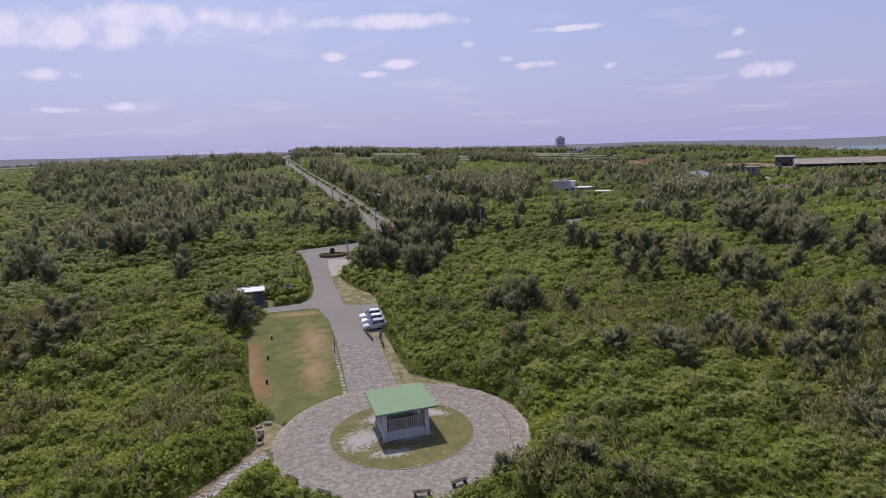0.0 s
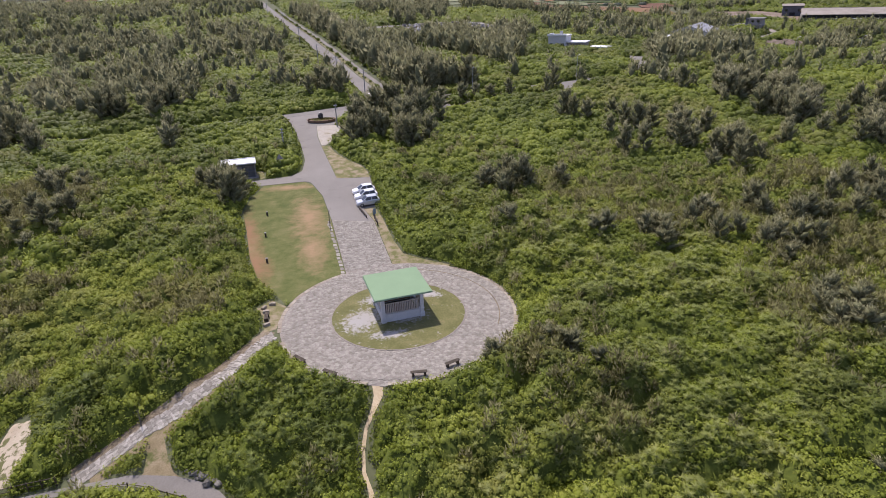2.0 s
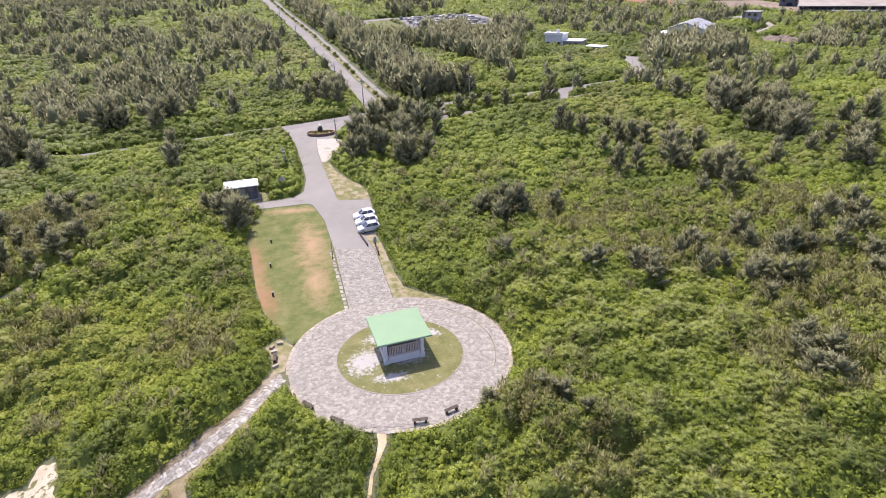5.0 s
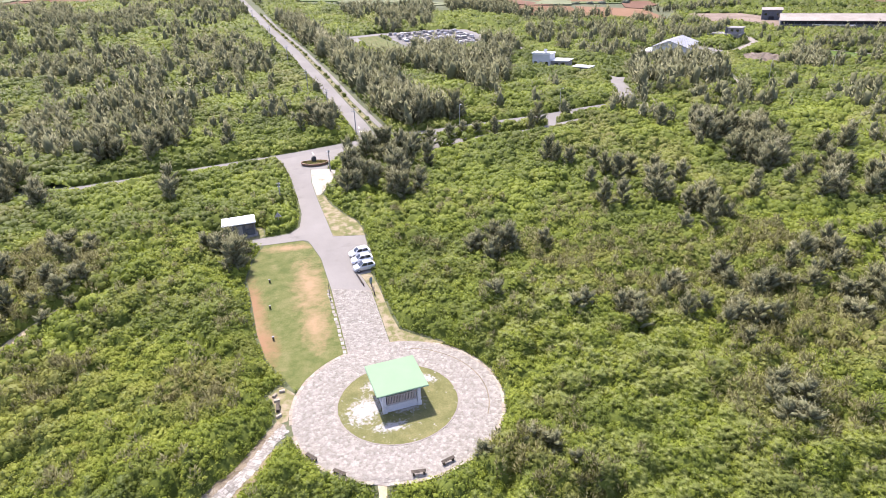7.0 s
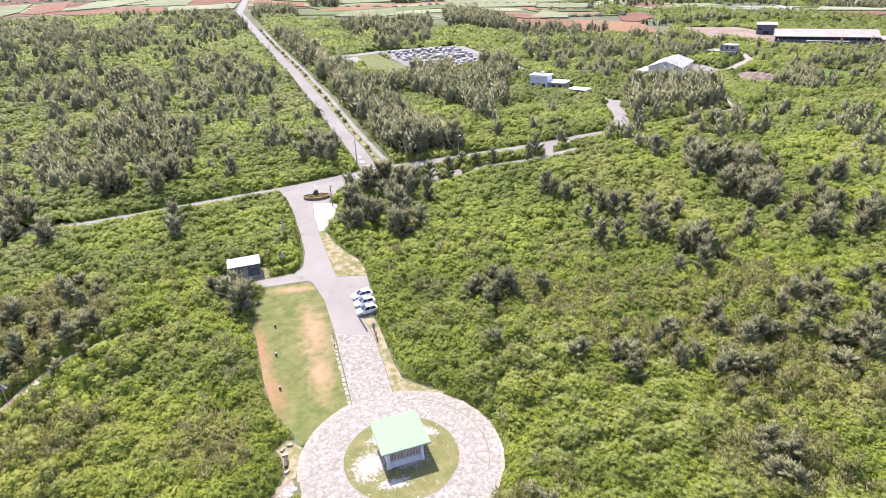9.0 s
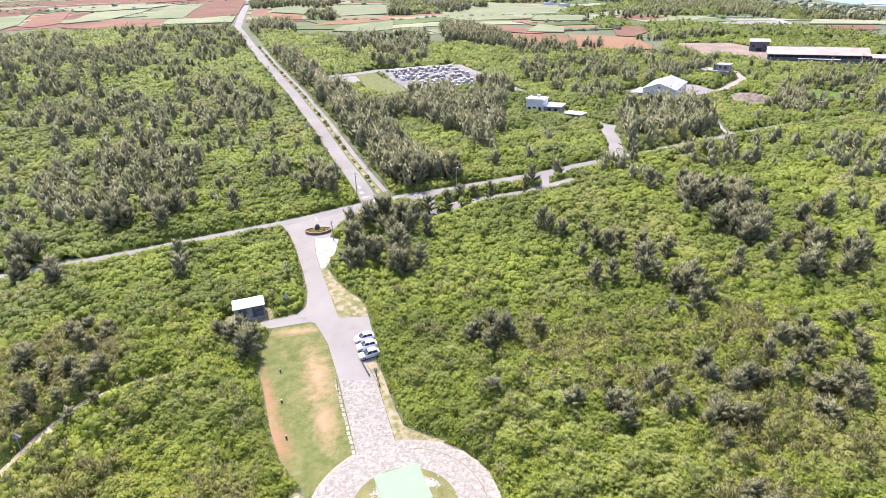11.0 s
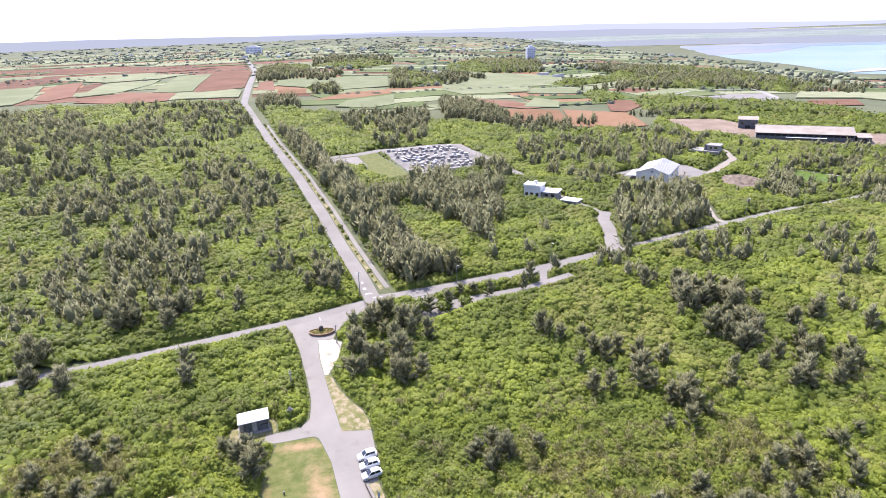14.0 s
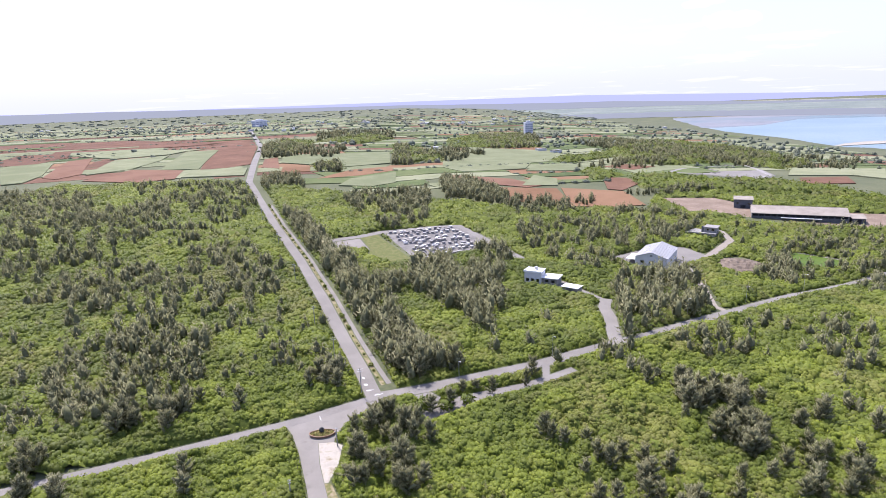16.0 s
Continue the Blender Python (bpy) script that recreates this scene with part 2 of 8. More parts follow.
M["rim"] = surface("kerb_stone", [(0.24, 0.2, 0.15), (0.34, 0.3, 0.24)], 1.2, 0.9, 0.4, 8, vary="object", spread=0.3)
M["grass"] = surface("verge_grass", [(0.085, 0.1, 0.028), (0.14, 0.132, 0.05), (0.22, 0.185, 0.1)], 0.35, 0.95, 0.6, 25, patch=((0.25, 0.205, 0.135), 0.7, 0.45, 0.6))
M["gravel"] = surface("coral_gravel", [(0.27, 0.245, 0.205), (0.345, 0.315, 0.27), (0.42, 0.39, 0.34)], 0.5, 0.95, 0.5, 30, patch=((0.22, 0.185, 0.12), 0.5, 0.52, 0.68))
M["sand"] = surface("coral_sand", [(0.34, 0.28, 0.2), (0.45, 0.385, 0.29)], 0.3, 0.95, 0.5, 20, patch=((0.11, 0.11, 0.04), 1.1, 0.51, 0.57))
M["worn_earth"] = surface("worn_earth", [(0.15, 0.12, 0.065), (0.21, 0.165, 0.095), (0.27, 0.22, 0.14)], 0.8, 0.95, 0.5, 10, patch=((0.09, 0.1, 0.03), 0.7, 0.52, 0.62))
M["dirt"] = surface("sandy_trail", [(0.36, 0.28, 0.17), (0.5, 0.41, 0.28)], 0.6, 0.95, 0.5, 12)
M["disc"] = surface("thin_grass_over_gravel", [(0.085, 0.092, 0.026), (0.125, 0.122, 0.044), (0.18, 0.16, 0.07)], 0.5, 0.95, 0.5, 14, patch=((0.3, 0.28, 0.26), 1.1, 0.62, 0.7))
M["roof_green"] = surface("green_painted_roof", [(0.185, 0.272, 0.165), (0.208, 0.3, 0.184)], 0.5, 0.9, 0.1, 20, spec=0.05)
M["white"] = surface("white_paint", [(0.46, 0.46, 0.47), (0.56, 0.56, 0.56)], 0.5, 0.7, 0.1, 12)
M["white_roof"] = surface("white_roof_coating", [(0.6, 0.6, 0.59), (0.7, 0.7, 0.69)], 0.4, 0.6, 0.1, 12)
M["concrete"] = surface("weathered_concrete", [(0.16, 0.15, 0.145), (0.23, 0.22, 0.21), (0.31, 0.295, 0.28)], 0.4, 0.9, 0.3, 10)
# Near-black that paints the shade inside the farm sheds and their doorways.
M["dark"] = surface("interior_shade", [(0.015, 0.015, 0.018), (0.03, 0.03, 0.035)], 1.0, 0.8, 0)
M["wood"] = surface("weathered_wood", [(0.16, 0.1, 0.07), (0.27, 0.18, 0.13)], 2.0, 0.85, 0.4, 8)
M["darkwood"] = surface("dark_wood", [(0.05, 0.04, 0.03), (0.1, 0.08, 0.06)], 2.0, 0.85, 0.4, 8)
M["metal"] = surface("galvanised_steel", [(0.36, 0.37, 0.38), (0.5, 0.51, 0.52)], 2.0, 0.45, 0.05, 8, metal=0.6)
M["pole"] = surface("utility_pole_concrete", [(0.2, 0.19, 0.18), (0.32, 0.31, 0.3)], 1.0, 0.9, 0.2, 8)
M["car"] = surface("white_car_paint", [(0.78, 0.78, 0.79), (0.82, 0.82, 0.83)], 1.0, 0.25, 0, spec=0.6)
M["car_silver"] = surface("silver_car_paint", [(0.5, 0.52, 0.55), (0.56, 0.58, 0.6)], 1.0, 0.3, 0, metal=0.3, spec=0.6)
M["glass"] = surface("tinted_glass", [(0.012, 0.014, 0.018), (0.02, 0.022, 0.028)], 1.0, 0.08, 0, spec=0.8)
M["rubber"] = surface("tyre_rubber", [(0.02, 0.02, 0.02), (0.035, 0.035, 0.035)], 4.0, 0.8, 0.1)
M["lamp"] = surface("clear_lamp_lens", [(0.7, 0.7, 0.7), (0.8, 0.8, 0.8)], 1.0, 0.15, 0, spec=0.6)
M["red_lamp"] = surface("red_lamp_lens", [(0.35, 0.02, 0.02), (0.4, 0.03, 0.03)], 1.0, 0.2, 0, spec=0.6)
SOILS = {"soil": [(0.1, 0.055, 0.036), (0.135, 0.074, 0.048), (0.175, 0.1, 0.066)], "soil_tan": [(0.15, 0.084, 0.046), (0.21, 0.125, 0.074)],
         "cane": [(0.13, 0.146, 0.078), (0.17, 0.184, 0.105), (0.215, 0.224, 0.135)], "scrub": [(0.055, 0.078, 0.03), (0.08, 0.105, 0.04), (0.11, 0.132, 0.055)]}
for kind, tones in SOILS.items():
    M[kind] = surface(kind + "_field", tones, 0.04, 0.95, 0.6, 30, vary="object", spread=0.26, spec=0.1)
    M[kind + "_far"] = surface(kind + "_far_field", tones, 0.04, 0.95, 0.6, 30, vary="island", spread=0.3, spec=0.1)
# Far foliage paled and greyed: distance haze is put into its colour.
M["hazed_tree"] = surface("hazed_tree_foliage", [(0.1, 0.115, 0.08), (0.132, 0.147, 0.107), (0.172, 0.185, 0.14)], 0.02, 0.9, 0.0, 20, vary="island", spread=0.3, spec=0.1)
M["water"] = surface("lagoon_water", [(0.105, 0.165, 0.18), (0.145, 0.205, 0.215), (0.2, 0.25, 0.255)], 0.004, 0.35, 0.05, 40, spec=0.3)
M["marking"] = surface("road_marking", [(0.6, 0.6, 0.58), (0.75, 0.75, 0.73)], 1.0, 0.8, 0)
M["flower"] = surface("flower_bed", [(0.075, 0.095, 0.022), (0.18, 0.165, 0.05), (0.2, 0.1, 0.05)], 1.2, 0.9, 0.6, 4)
M["rock"] = surface("dark_rock", [(0.03, 0.03, 0.03), (0.08, 0.08, 0.075)], 2.0, 0.9, 0.6, 5)
M["brush"] = surface("cut_brush", [(0.1, 0.075, 0.055), (0.2, 0.16, 0.125)], 0.5, 0.95, 0.8, 10)
M["pond"] = surface("algae_pond", [(0.06, 0.1, 0.012), (0.085, 0.13, 0.018)], 0.2, 0.5, 0.05, 10, spec=0.15)


def wear_streaks(m, streaks, colour, grain=0.35, soft=1.1):
    """Bare earth worn into a cover along soft-edged streaks: centre x, y, half length, half width, bearing in degrees."""
    nt = m.node_tree
    N, K = nt.nodes.new, nt.links.new
    bs = next(n for n in nt.nodes if n.type == "BSDF_PRINCIPLED")
    src = bs.inputs["Base Color"].links[0].from_socket
    geo = N("ShaderNodeNewGeometry")
    nz = N("ShaderNodeTexNoise")
    nz.inputs["Scale"].default_value, nz.inputs["Detail"].default_value = grain, 8
    nz.inputs["Roughness"].default_value = 0.75
    K(geo.outputs["Position"], nz.inputs["Vector"])
    total = None
    for x, y, a, b, turn in streaks:
        mp = N("ShaderNodeMapping")
        mp.vector_type = "TEXTURE"
        mp.inputs["Location"].default_value = (x, y, 0)
        mp.inputs["Rotation"].default_value = (0, 0, radians(turn))
        mp.inputs["Scale"].default_value = (a, b, 1000)
        K(geo.outputs["Position"], mp.inputs[0])
        ln = N("ShaderNodeVectorMath"); ln.operation = "LENGTH"
        K(mp.outputs[0], ln.inputs[0])
        inv = N("ShaderNodeMath"); inv.operation = "SUBTRACT"; inv.inputs[0].default_value = 1.0
        K(ln.outputs["Value"], inv.inputs[1])
        if total is None:
            total = inv.outputs[0]
        else:
            mx = N("ShaderNodeMath"); mx.operation = "MAXIMUM"
            K(total, mx.inputs[0]); K(inv.outputs[0], mx.inputs[1])
            total = mx.outputs[0]
    ad = N("ShaderNodeMath"); ad.operation = "MULTIPLY_ADD"; ad.inputs[1].default_value = 2.6; ad.inputs[2].default_value = -1.25
    K(nz.outputs["Fac"], ad.inputs[0])
    sm = N("ShaderNodeMath"); sm.operation = "ADD"
    K(total, sm.inputs[0]); K(ad.outputs[0], sm.inputs[1])
    mr = N("ShaderNodeMapRange")
    mr.inputs["From Min"].default_value, mr.inputs["From Max"].default_value = 0.5 - soft / 2, 0.5 + soft / 2
    K(sm.outputs[0], mr.inputs["Value"])
    mix = N("ShaderNodeMixRGB")
    mix.inputs["Color2"].default_value = (*colour, 1)
    K(mr.outputs[0], mix.inputs["Fac"]); K(src, mix.inputs["Color1"]); K(mix.outputs[0], bs.inputs["Base Color"])


M["lawn"] = surface("dry_lawn", [(0.06, 0.078, 0.016), (0.098, 0.109, 0.03), (0.16, 0.142, 0.06)], 0.55, 0.95, 0.6, 14)
wear_streaks(M["lawn"], [(-15.6, 29.5, 10.0, 3.2, 105), (-12.6, 18.5, 7.0, 2.4, 104), (-21.8, 18.0, 9.0, 2.2, 112), (-21.5, 43.0, 6.0, 1.6, 8)], (0.265, 0.178, 0.098), 0.6)
wear_streaks(M["lawn"], [(-23.2, 24.0, 9.0, 2.0, 110), (-19.5, 14.5, 6.0, 2.2, 115)], (0.22, 0.125, 0.066), 0.5)
wear_streaks(M["disc"], [(-3.2, -0.6, 4.2, 3.0, 60), (-2.0, 4.2, 3.0, 1.6, 20), (3.6, 5.2, 2.6, 1.2, -20), (0.0, -3.6, 3.0, 1.2, 10), (1.5, 0.5, 3.0, 2.6, 0)], (0.31, 0.295, 0.275), 2.2, 0.4)
M["path_stone"] = surface("pale_path_stone", [(0.17, 0.155, 0.13), (0.28, 0.258, 0.222), (0.41, 0.38, 0.335)], 2.2, 0.9, 0.5, 5, vary="object", spread=0.22)
M["grave_ground"] = surface("cemetery_paving", [(0.1, 0.094, 0.086), (0.15, 0.141, 0.13), (0.2, 0.188, 0.175)], 0.15, 0.9, 0.3, 12)


# ---- the lie of the land ----
def height(x, y):
    """Ground height at plan points (arrays or numbers)."""
    x, y = np.asarray(x, float), np.asarray(y, float)
    z = np.interp(y, [-60, -40, -20, -11, 12, 45, 90, 125, 230, 290, 400, 600, 1000, 5000], [-12, -7, -2.5, 0, 0, 1.7, 4.9, 7.0, 12, 14.5, 20, 24, 26, 26])
    z = z - 0.3 * np.clip(-x - 20, 0, 60) * np.clip((25 - y) / 35, 0, 1)
    z = z - 0.05 * np.clip(x - 10, 0, 150) * np.clip((y - 125) / 70, 0, 1)
    z = z + 0.06 * np.clip(-x - 20, 0, 120) * np.clip((y - 130) / 150, 0, 1)
    z = z - 0.07 * np.clip(x - 250, 0, 420) * np.clip((y - 350) / 200, 0, 1)
    shore = np.interp(y, [500, 860, 930, 1087, 1500, 2228], [790, 706, 690, 698, 725, 906])
    bay = np.clip((x - shore) / 30, 0, 1) * np.clip((2150 - 0.08 * (x - 1100) - y) / 60, 0, 1) * np.clip((y - 480) / 60, 0, 1)
    return z * (1 - bay) - 24 * bay


def link_mesh(name, verts, faces, material, parent=None, smooth=False):
    """A mesh object from arrays; faces is one (n, k) array, or a list of such."""
    me = bpy.data.meshes.new(name)
    groups = faces if isinstance(faces, list) else [faces]
    groups = [np.asarray(f, np.int32) for f in groups if len(f)]
    verts = np.asarray(verts, np.float32)
    me.vertices.add(len(verts))
    me.vertices.foreach_set("co", verts.ravel())
    sizes = np.concatenate([np.full(len(f), f.shape[1], np.int32) for f in groups])
    me.loops.add(int(sizes.sum()))
    me.loops.foreach_set("vertex_index", np.concatenate([f.ravel() for f in groups]))
    me.polygons.add(len(sizes))
    me.polygons.foreach_set("loop_start", np.r_[0, np.cumsum(sizes)[:-1]].astype(np.int32))
    if smooth:
        me.polygons.foreach_set("use_smooth", np.ones(len(sizes), bool))
    me.update(calc_edges=True)
    me.validate()
    me.materials.append(material)
    ob = new(name, me)
    ob.parent = parent
    return ob


def part(name, bm, material, parent=None, label="", smooth=False):
    """Links a bmesh as one mesh object, under its thing where there is one."""
    me = bpy.data.meshes.new(name)
    bmesh.ops.recalc_face_normals(bm, faces=bm.faces)
    if smooth:
        for f in bm.faces:
            f.smooth = True
    bm.to_mesh(me)
    bm.free()
    me.materials.append(material)
    ob = new(name, me)
    ob.parent = parent
    if label:
        ob["label"] = label
    return ob


def thing(name, x, y, z=None, turn=0.0, label="", category="", group="", kind=""):
    """An Empty at the base of a thing, whose parts are built round the origin."""
    ob = new(name)
    ob.empty_display_size = 0.2
    ob.matrix_world = pose(x, y, float(height(x, y)) if z is None else z, 0, 0, turn)
    return tagged(ob, label, category, group, kind)


def add_box(bm, x0, x1, y0, y1, z0, z1, bevel=0.0):
    made = bmesh.ops.create_cube(bm, size=1.0)["verts"]
    for v in made:
        v.co = Vector(((x0 + x1) / 2 + v.co.x * (x1 - x0), (y0 + y1) / 2 + v.co.y * (y1 - y0), (z0 + z1) / 2 + v.co.z * (z1 - z0)))
    if bevel:
        edges = list({e for v in made for e in v.link_edges})
        bmesh.ops.bevel(bm, geom=edges, offset=bevel, segments=1, affect="EDGES")
    return bm


def box(x0, x1, y0, y1, z0, z1, bevel=0.0):
    return add_box(bmesh.new(), x0, x1, y0, y1, z0, z1, bevel)


def rod(p, q, r0, r1=None, sides=6, bm=None):
    """A tapered rod from p to q."""
    bm = bm or bmesh.new()
    p, q = Vector(p), Vector(q)
    made = bmesh.ops.create_cone(bm, cap_ends=True, segments=sides, radius1=r0, radius2=r0 if r1 is None else r1, depth=(q - p).length)["verts"]
    m = Matrix.Translation((p + q) / 2) @ (q - p).to_track_quat("Z", "Y").to_matrix().to_4x4()
    bmesh.ops.transform(bm, matrix=m, verts=made)
    return bm


def value_noise(x, y, size, seed=0):
    """Smooth noise between 0 and 1 over the plan."""
    g = np.random.default_rng(seed).random((256, 256))
    u, v = np.asarray(x) / size + 1000.37, np.asarray(y) / size + 1000.71
    i, j = np.floor(u).astype(int), np.floor(v).astype(int)
    a, b = u - i, v - j
    a, b = a * a * (3 - 2 * a), b * b * (3 - 2 * b)
    p = lambda s, t: g[(i + s) % 256, (j + t) % 256]
    return (p(0, 0) * (1 - a) + p(1, 0) * a) * (1 - b) + (p(0, 1) * (1 - a) + p(1, 1) * a) * b


def unit(v):
    return v / (np.linalg.norm(v, axis=-1, keepdims=True) + 1e-9)


def leaf_tris(base, along, side, length, width, droop):
    """Small pointed leaves, one triangle each."""
    n = len(base)
    L, W = np.asarray(length)[:, None], np.asarray(width)[:, None]
    tip = base + along * L
    tip[:, 2] -= droop * np.asarray(length)
    V = np.stack([base + side * W / 2, tip, base - side * W / 2], 1).reshape(-1, 3)
    return V, np.arange(3 * n).reshape(n, 3)


def leaf_quads(base, along, side, length, width, droop):
    """Pointed leaves as kites: base, two shoulders, tip."""
    n = len(base)
    L, W = np.asarray(length)[:, None], np.asarray(width)[:, None]
    tip = base + along * L
    tip[:, 2] -= droop * np.asarray(length)
    mid = base + along * L * 0.45
    V = np.stack([base, mid + side * W / 2, tip, mid - side * W / 2], 1).reshape(-1, 3)
    return V, np.arange(4 * n).reshape(n, 4)


def leaf_mesh(name, V, normals, tone, dry, material, label="", parent=None):
    """Loose leaf triangles as one mesh; each leaf leans its shading to the crown that it belongs to."""
    n = len(V) // 3
    ob = link_mesh(name, V, np.arange(3 * n).reshape(n, 3), material, parent, smooth=True)
    for key, values in (("tone", tone), ("dry", dry)):
        ob.data.attributes.new(key, "FLOAT", "POINT").data.foreach_set("value", np.repeat(values, 3).astype(np.float32))
    ob.data.attributes.new("custom_normal", "FLOAT_VECTOR", "POINT").data.foreach_set("vector", np.repeat(unit(normals), 3, 0).astype(np.float32).ravel())
    return tagged(ob, label, "shrubs", kind="stuff") if label else ob


GX = sorted({*range(-160, 401, 5), *range(-400, -160, 20), *range(400, 1100, 25), *range(-1000, -400, 100), *range(1100, 2001, 60), -4900, -3500, -2500, -1800, -1400, 2500, 3200, 4000, 4900})
GY = sorted({-300, -200, -120, *range(-80, 131, 3), -60, -40, -20, -11, 12, 45, 90, 125, *range(130, 401, 5), *range(410, 600, 15), *range(600, 1200, 25), *range(1200, 2400, 60), 2600, 2900, 3200, 3300, 3400, 3700, 4200, 4900})


def build_ground():
    xs, ys = np.array(GX, float), np.array(GY, float)
    X, Y = np.meshgrid(xs, ys)
    V = np.stack([X, Y, height(X, Y)], -1).reshape(-1, 3)
    i, j = np.meshgrid(np.arange(len(xs) - 1), np.arange(len(ys) - 1))
    a = (j * len(xs) + i).ravel()
    ob = link_mesh("ground", V, np.stack([a, a + 1, a + 1 + len(xs), a + len(xs)], 1), M["ground"], smooth=True)
    tagged(ob, "gently rising ground covered with low green scrub", "ground", kind="structure")


def sheet(name, outline, material, lift, label="", category="", kind="structure", thick=0.12, group=""):
    """A surface laid over the ground: its outline in plan, cut along the ground's own grid so that it follows every fall."""
    bm = bmesh.new()
    vs = [bm.verts.new((x, y, 0)) for x, y in outline]
    bm.faces.new(vs)
    x0, x1 = min(p[0] for p in outline), max(p[0] for p in outline)
    y0, y1 = min(p[1] for p in outline), max(p[1] for p in outline)
    for vals, lo, hi, axis in ((GX, x0, x1, 0), (GY, y0, y1, 1)):
        for v in vals:
            if lo < v < hi:
                co, no = [0, 0, 0], [0, 0, 0]
                co[axis], no[axis] = v, 1
                bmesh.ops.bisect_plane(bm, geom=bm.verts[:] + bm.edges[:] + bm.faces[:], plane_co=co, plane_no=no, dist=1e-4)
    bmesh.ops.triangulate(bm, faces=bm.faces[:])
    for f in bm.faces:
        if f.normal.z < 0:
            f.normal_flip()
    edges = [e for e in bm.edges if e.is_boundary]
    made = bmesh.ops.extrude_edge_only(bm, edges=edges)["geom"]
    low = {v for v in made if isinstance(v, bmesh.types.BMVert)}
    P = np.array([v.co[:2] for v in bm.verts])
    Z = height(P[:, 0], P[:, 1]) + lift
    for v, z in zip(bm.verts, Z):
        v.co.z = z - (thick if v in low else 0)
    me = bpy.data.meshes.new(name)
    bm.to_mesh(me)
    bm.free()
    me.materials.append(material)
    return tagged(new(name, me), label, category, group, kind)


def strip(line, width):
    """The outline of a road of one width along a centre line."""
    P = np.array(line, float)
    T = np.gradient(P, axis=0)
    T /= np.linalg.norm(T, axis=1)[:, None]
    W = (np.asarray(width, float) * np.ones(len(P)))[:, None]
    Nn = np.stack([-T[:, 1], T[:, 0]], 1) * W / 2
    return [tuple(p) for p in P + Nn] + [tuple(p) for p in (P - Nn)[::-1]]


def circle(cx, cy, r, n=72):
    return [(cx + r * math.cos(2 * math.pi * i / n), cy + r * math.sin(2 * math.pi * i / n)) for i in range(n)]


PC = (0.6, 0.8)
PLAZA_R, DISC_R = 12.85, 7.4
STONE_PATH = [(-6.6, 10.2), (-11.7, 28.2), (-5.1, 27.3), (-1.2, 13.2)]
ACCESS = [(-11.7, 28.2), (-15.0, 38.4), (-17.8, 44.0), (-18.5, 45.2), (-19.6, 45.7), (-21.0, 45.5), (-26.4, 44.3), (-29.5, 44.0), (-29.3, 46.7), (-25.5, 47.6), (-22.7, 48.6), (-21.3, 51.1),
          (-22.0, 57.1), (-24.7, 66.0), (-28.1, 76.2), (-31.6, 84.8), (-34.3, 89.2), (-15.6, 99.4), (-9.0, 101.0), (-12.0, 96.0), (-17.5, 90.5), (-20.0, 85.5), (-20.6, 81.5), (-24.5, 81.3),
          (-22.8, 73.2), (-19.7, 63.4), (-14.1, 46.9), (-8.1, 46.9), (-6.0, 37.8), (-5.6, 33.0), (-7.4, 32.4), (-6.3, 30.0), (-5.1, 27.3)]
MAIN_LINE = [(-11.4, 100.0), (-17.0, 117.0), (-24.8, 138.0), (-39.0, 178.5), (-58.6, 230.0), (-85.2, 292.4), (-118.8, 378.5), (-139.3, 431.0), (-171.0, 560.0), (-219.0, 767.0), (-265.0, 917.0), (-350.0, 1190.0), (-435.0, 1462.0), (-547.0, 1763.0), (-680.0, 2000.0)]
CROSS_LINE = [(-13.0, 101.5), (-4.0, 103.5), (3.0, 105.3), (18.3, 110.4), (38.0, 116.6), (64.0, 128.0), (78.0, 133.9), (104.0, 147.8), (121.0, 156.7), (153.5, 174.8), (180.0, 185.6), (215.0, 202.0), (300.0, 240.0)]
LEFT_LINE = [(-12.0, 101.0), (-20.0, 97.0), (-30.0, 92.0), (-36.5, 89.3), (-67.1, 77.8), (-95.0, 68.0), (-130.0, 52.0), (-180.0, 30.0)]
LOT = [(0.5, 91.7), (5.0, 88.6), (17.8, 96.8), (32.8, 102.3), (48.7, 110.3), (47.0, 113.6), (31.8, 105.7), (14.9, 100.9), (8.0, 98.6), (4.0, 103.0), (-1.0, 101.5), (2.5, 96.6)]
LOT_LINK = [(36.8, 105.5), (39.0, 106.6), (40.8, 115.6), (38.4, 114.9)]
SIDE_LINE = [(65.5, 128.0), (67.4, 138.0), (70.4, 152.0), (71.2, 162.0), (74.8, 172.5)]
SIDE2_LINE = [(116.0, 152.5), (113.5, 161.0), (117.5, 175.0), (121.5, 188.0), (124.0, 204.0), (127.0, 216.0)]
HALL_YARD = [(112.0, 206.0), (124.0, 205.0), (128.0, 222.0), (146.0, 232.0), (139.0, 250.0), (122.0, 250.0), (96.0, 232.0), (100.0, 218.0)]
YARD_LINK = [(142.0, 234.0), (146.0, 232.0), (172.0, 262.0), (176.0, 284.0), (173.0, 284.0), (169.0, 264.5)]
LAWN = [(-6.7, 10.4), (-11.8, 28.2), (-15.1, 38.4), (-17.9, 44.0), (-19.7, 45.6), (-26.6, 44.2), (-27.1, 38.0), (-26.5, 32.0), (-23.8, 25.0), (-20.8, 16.5), (-18.0, 10.5), (-14.2, 5.6), (-12.7, 3.5)]
VERGE = [(-1.1, 13.2), (-5.0, 27.3), (-6.2, 30.0), (-7.3, 32.3), (-5.6, 32.8), (-4.0, 28.5), (-1.6, 20.5), (0.0, 16.5), (3.5, 14.4), (6.5, 13.0), (5.5, 12.2)]
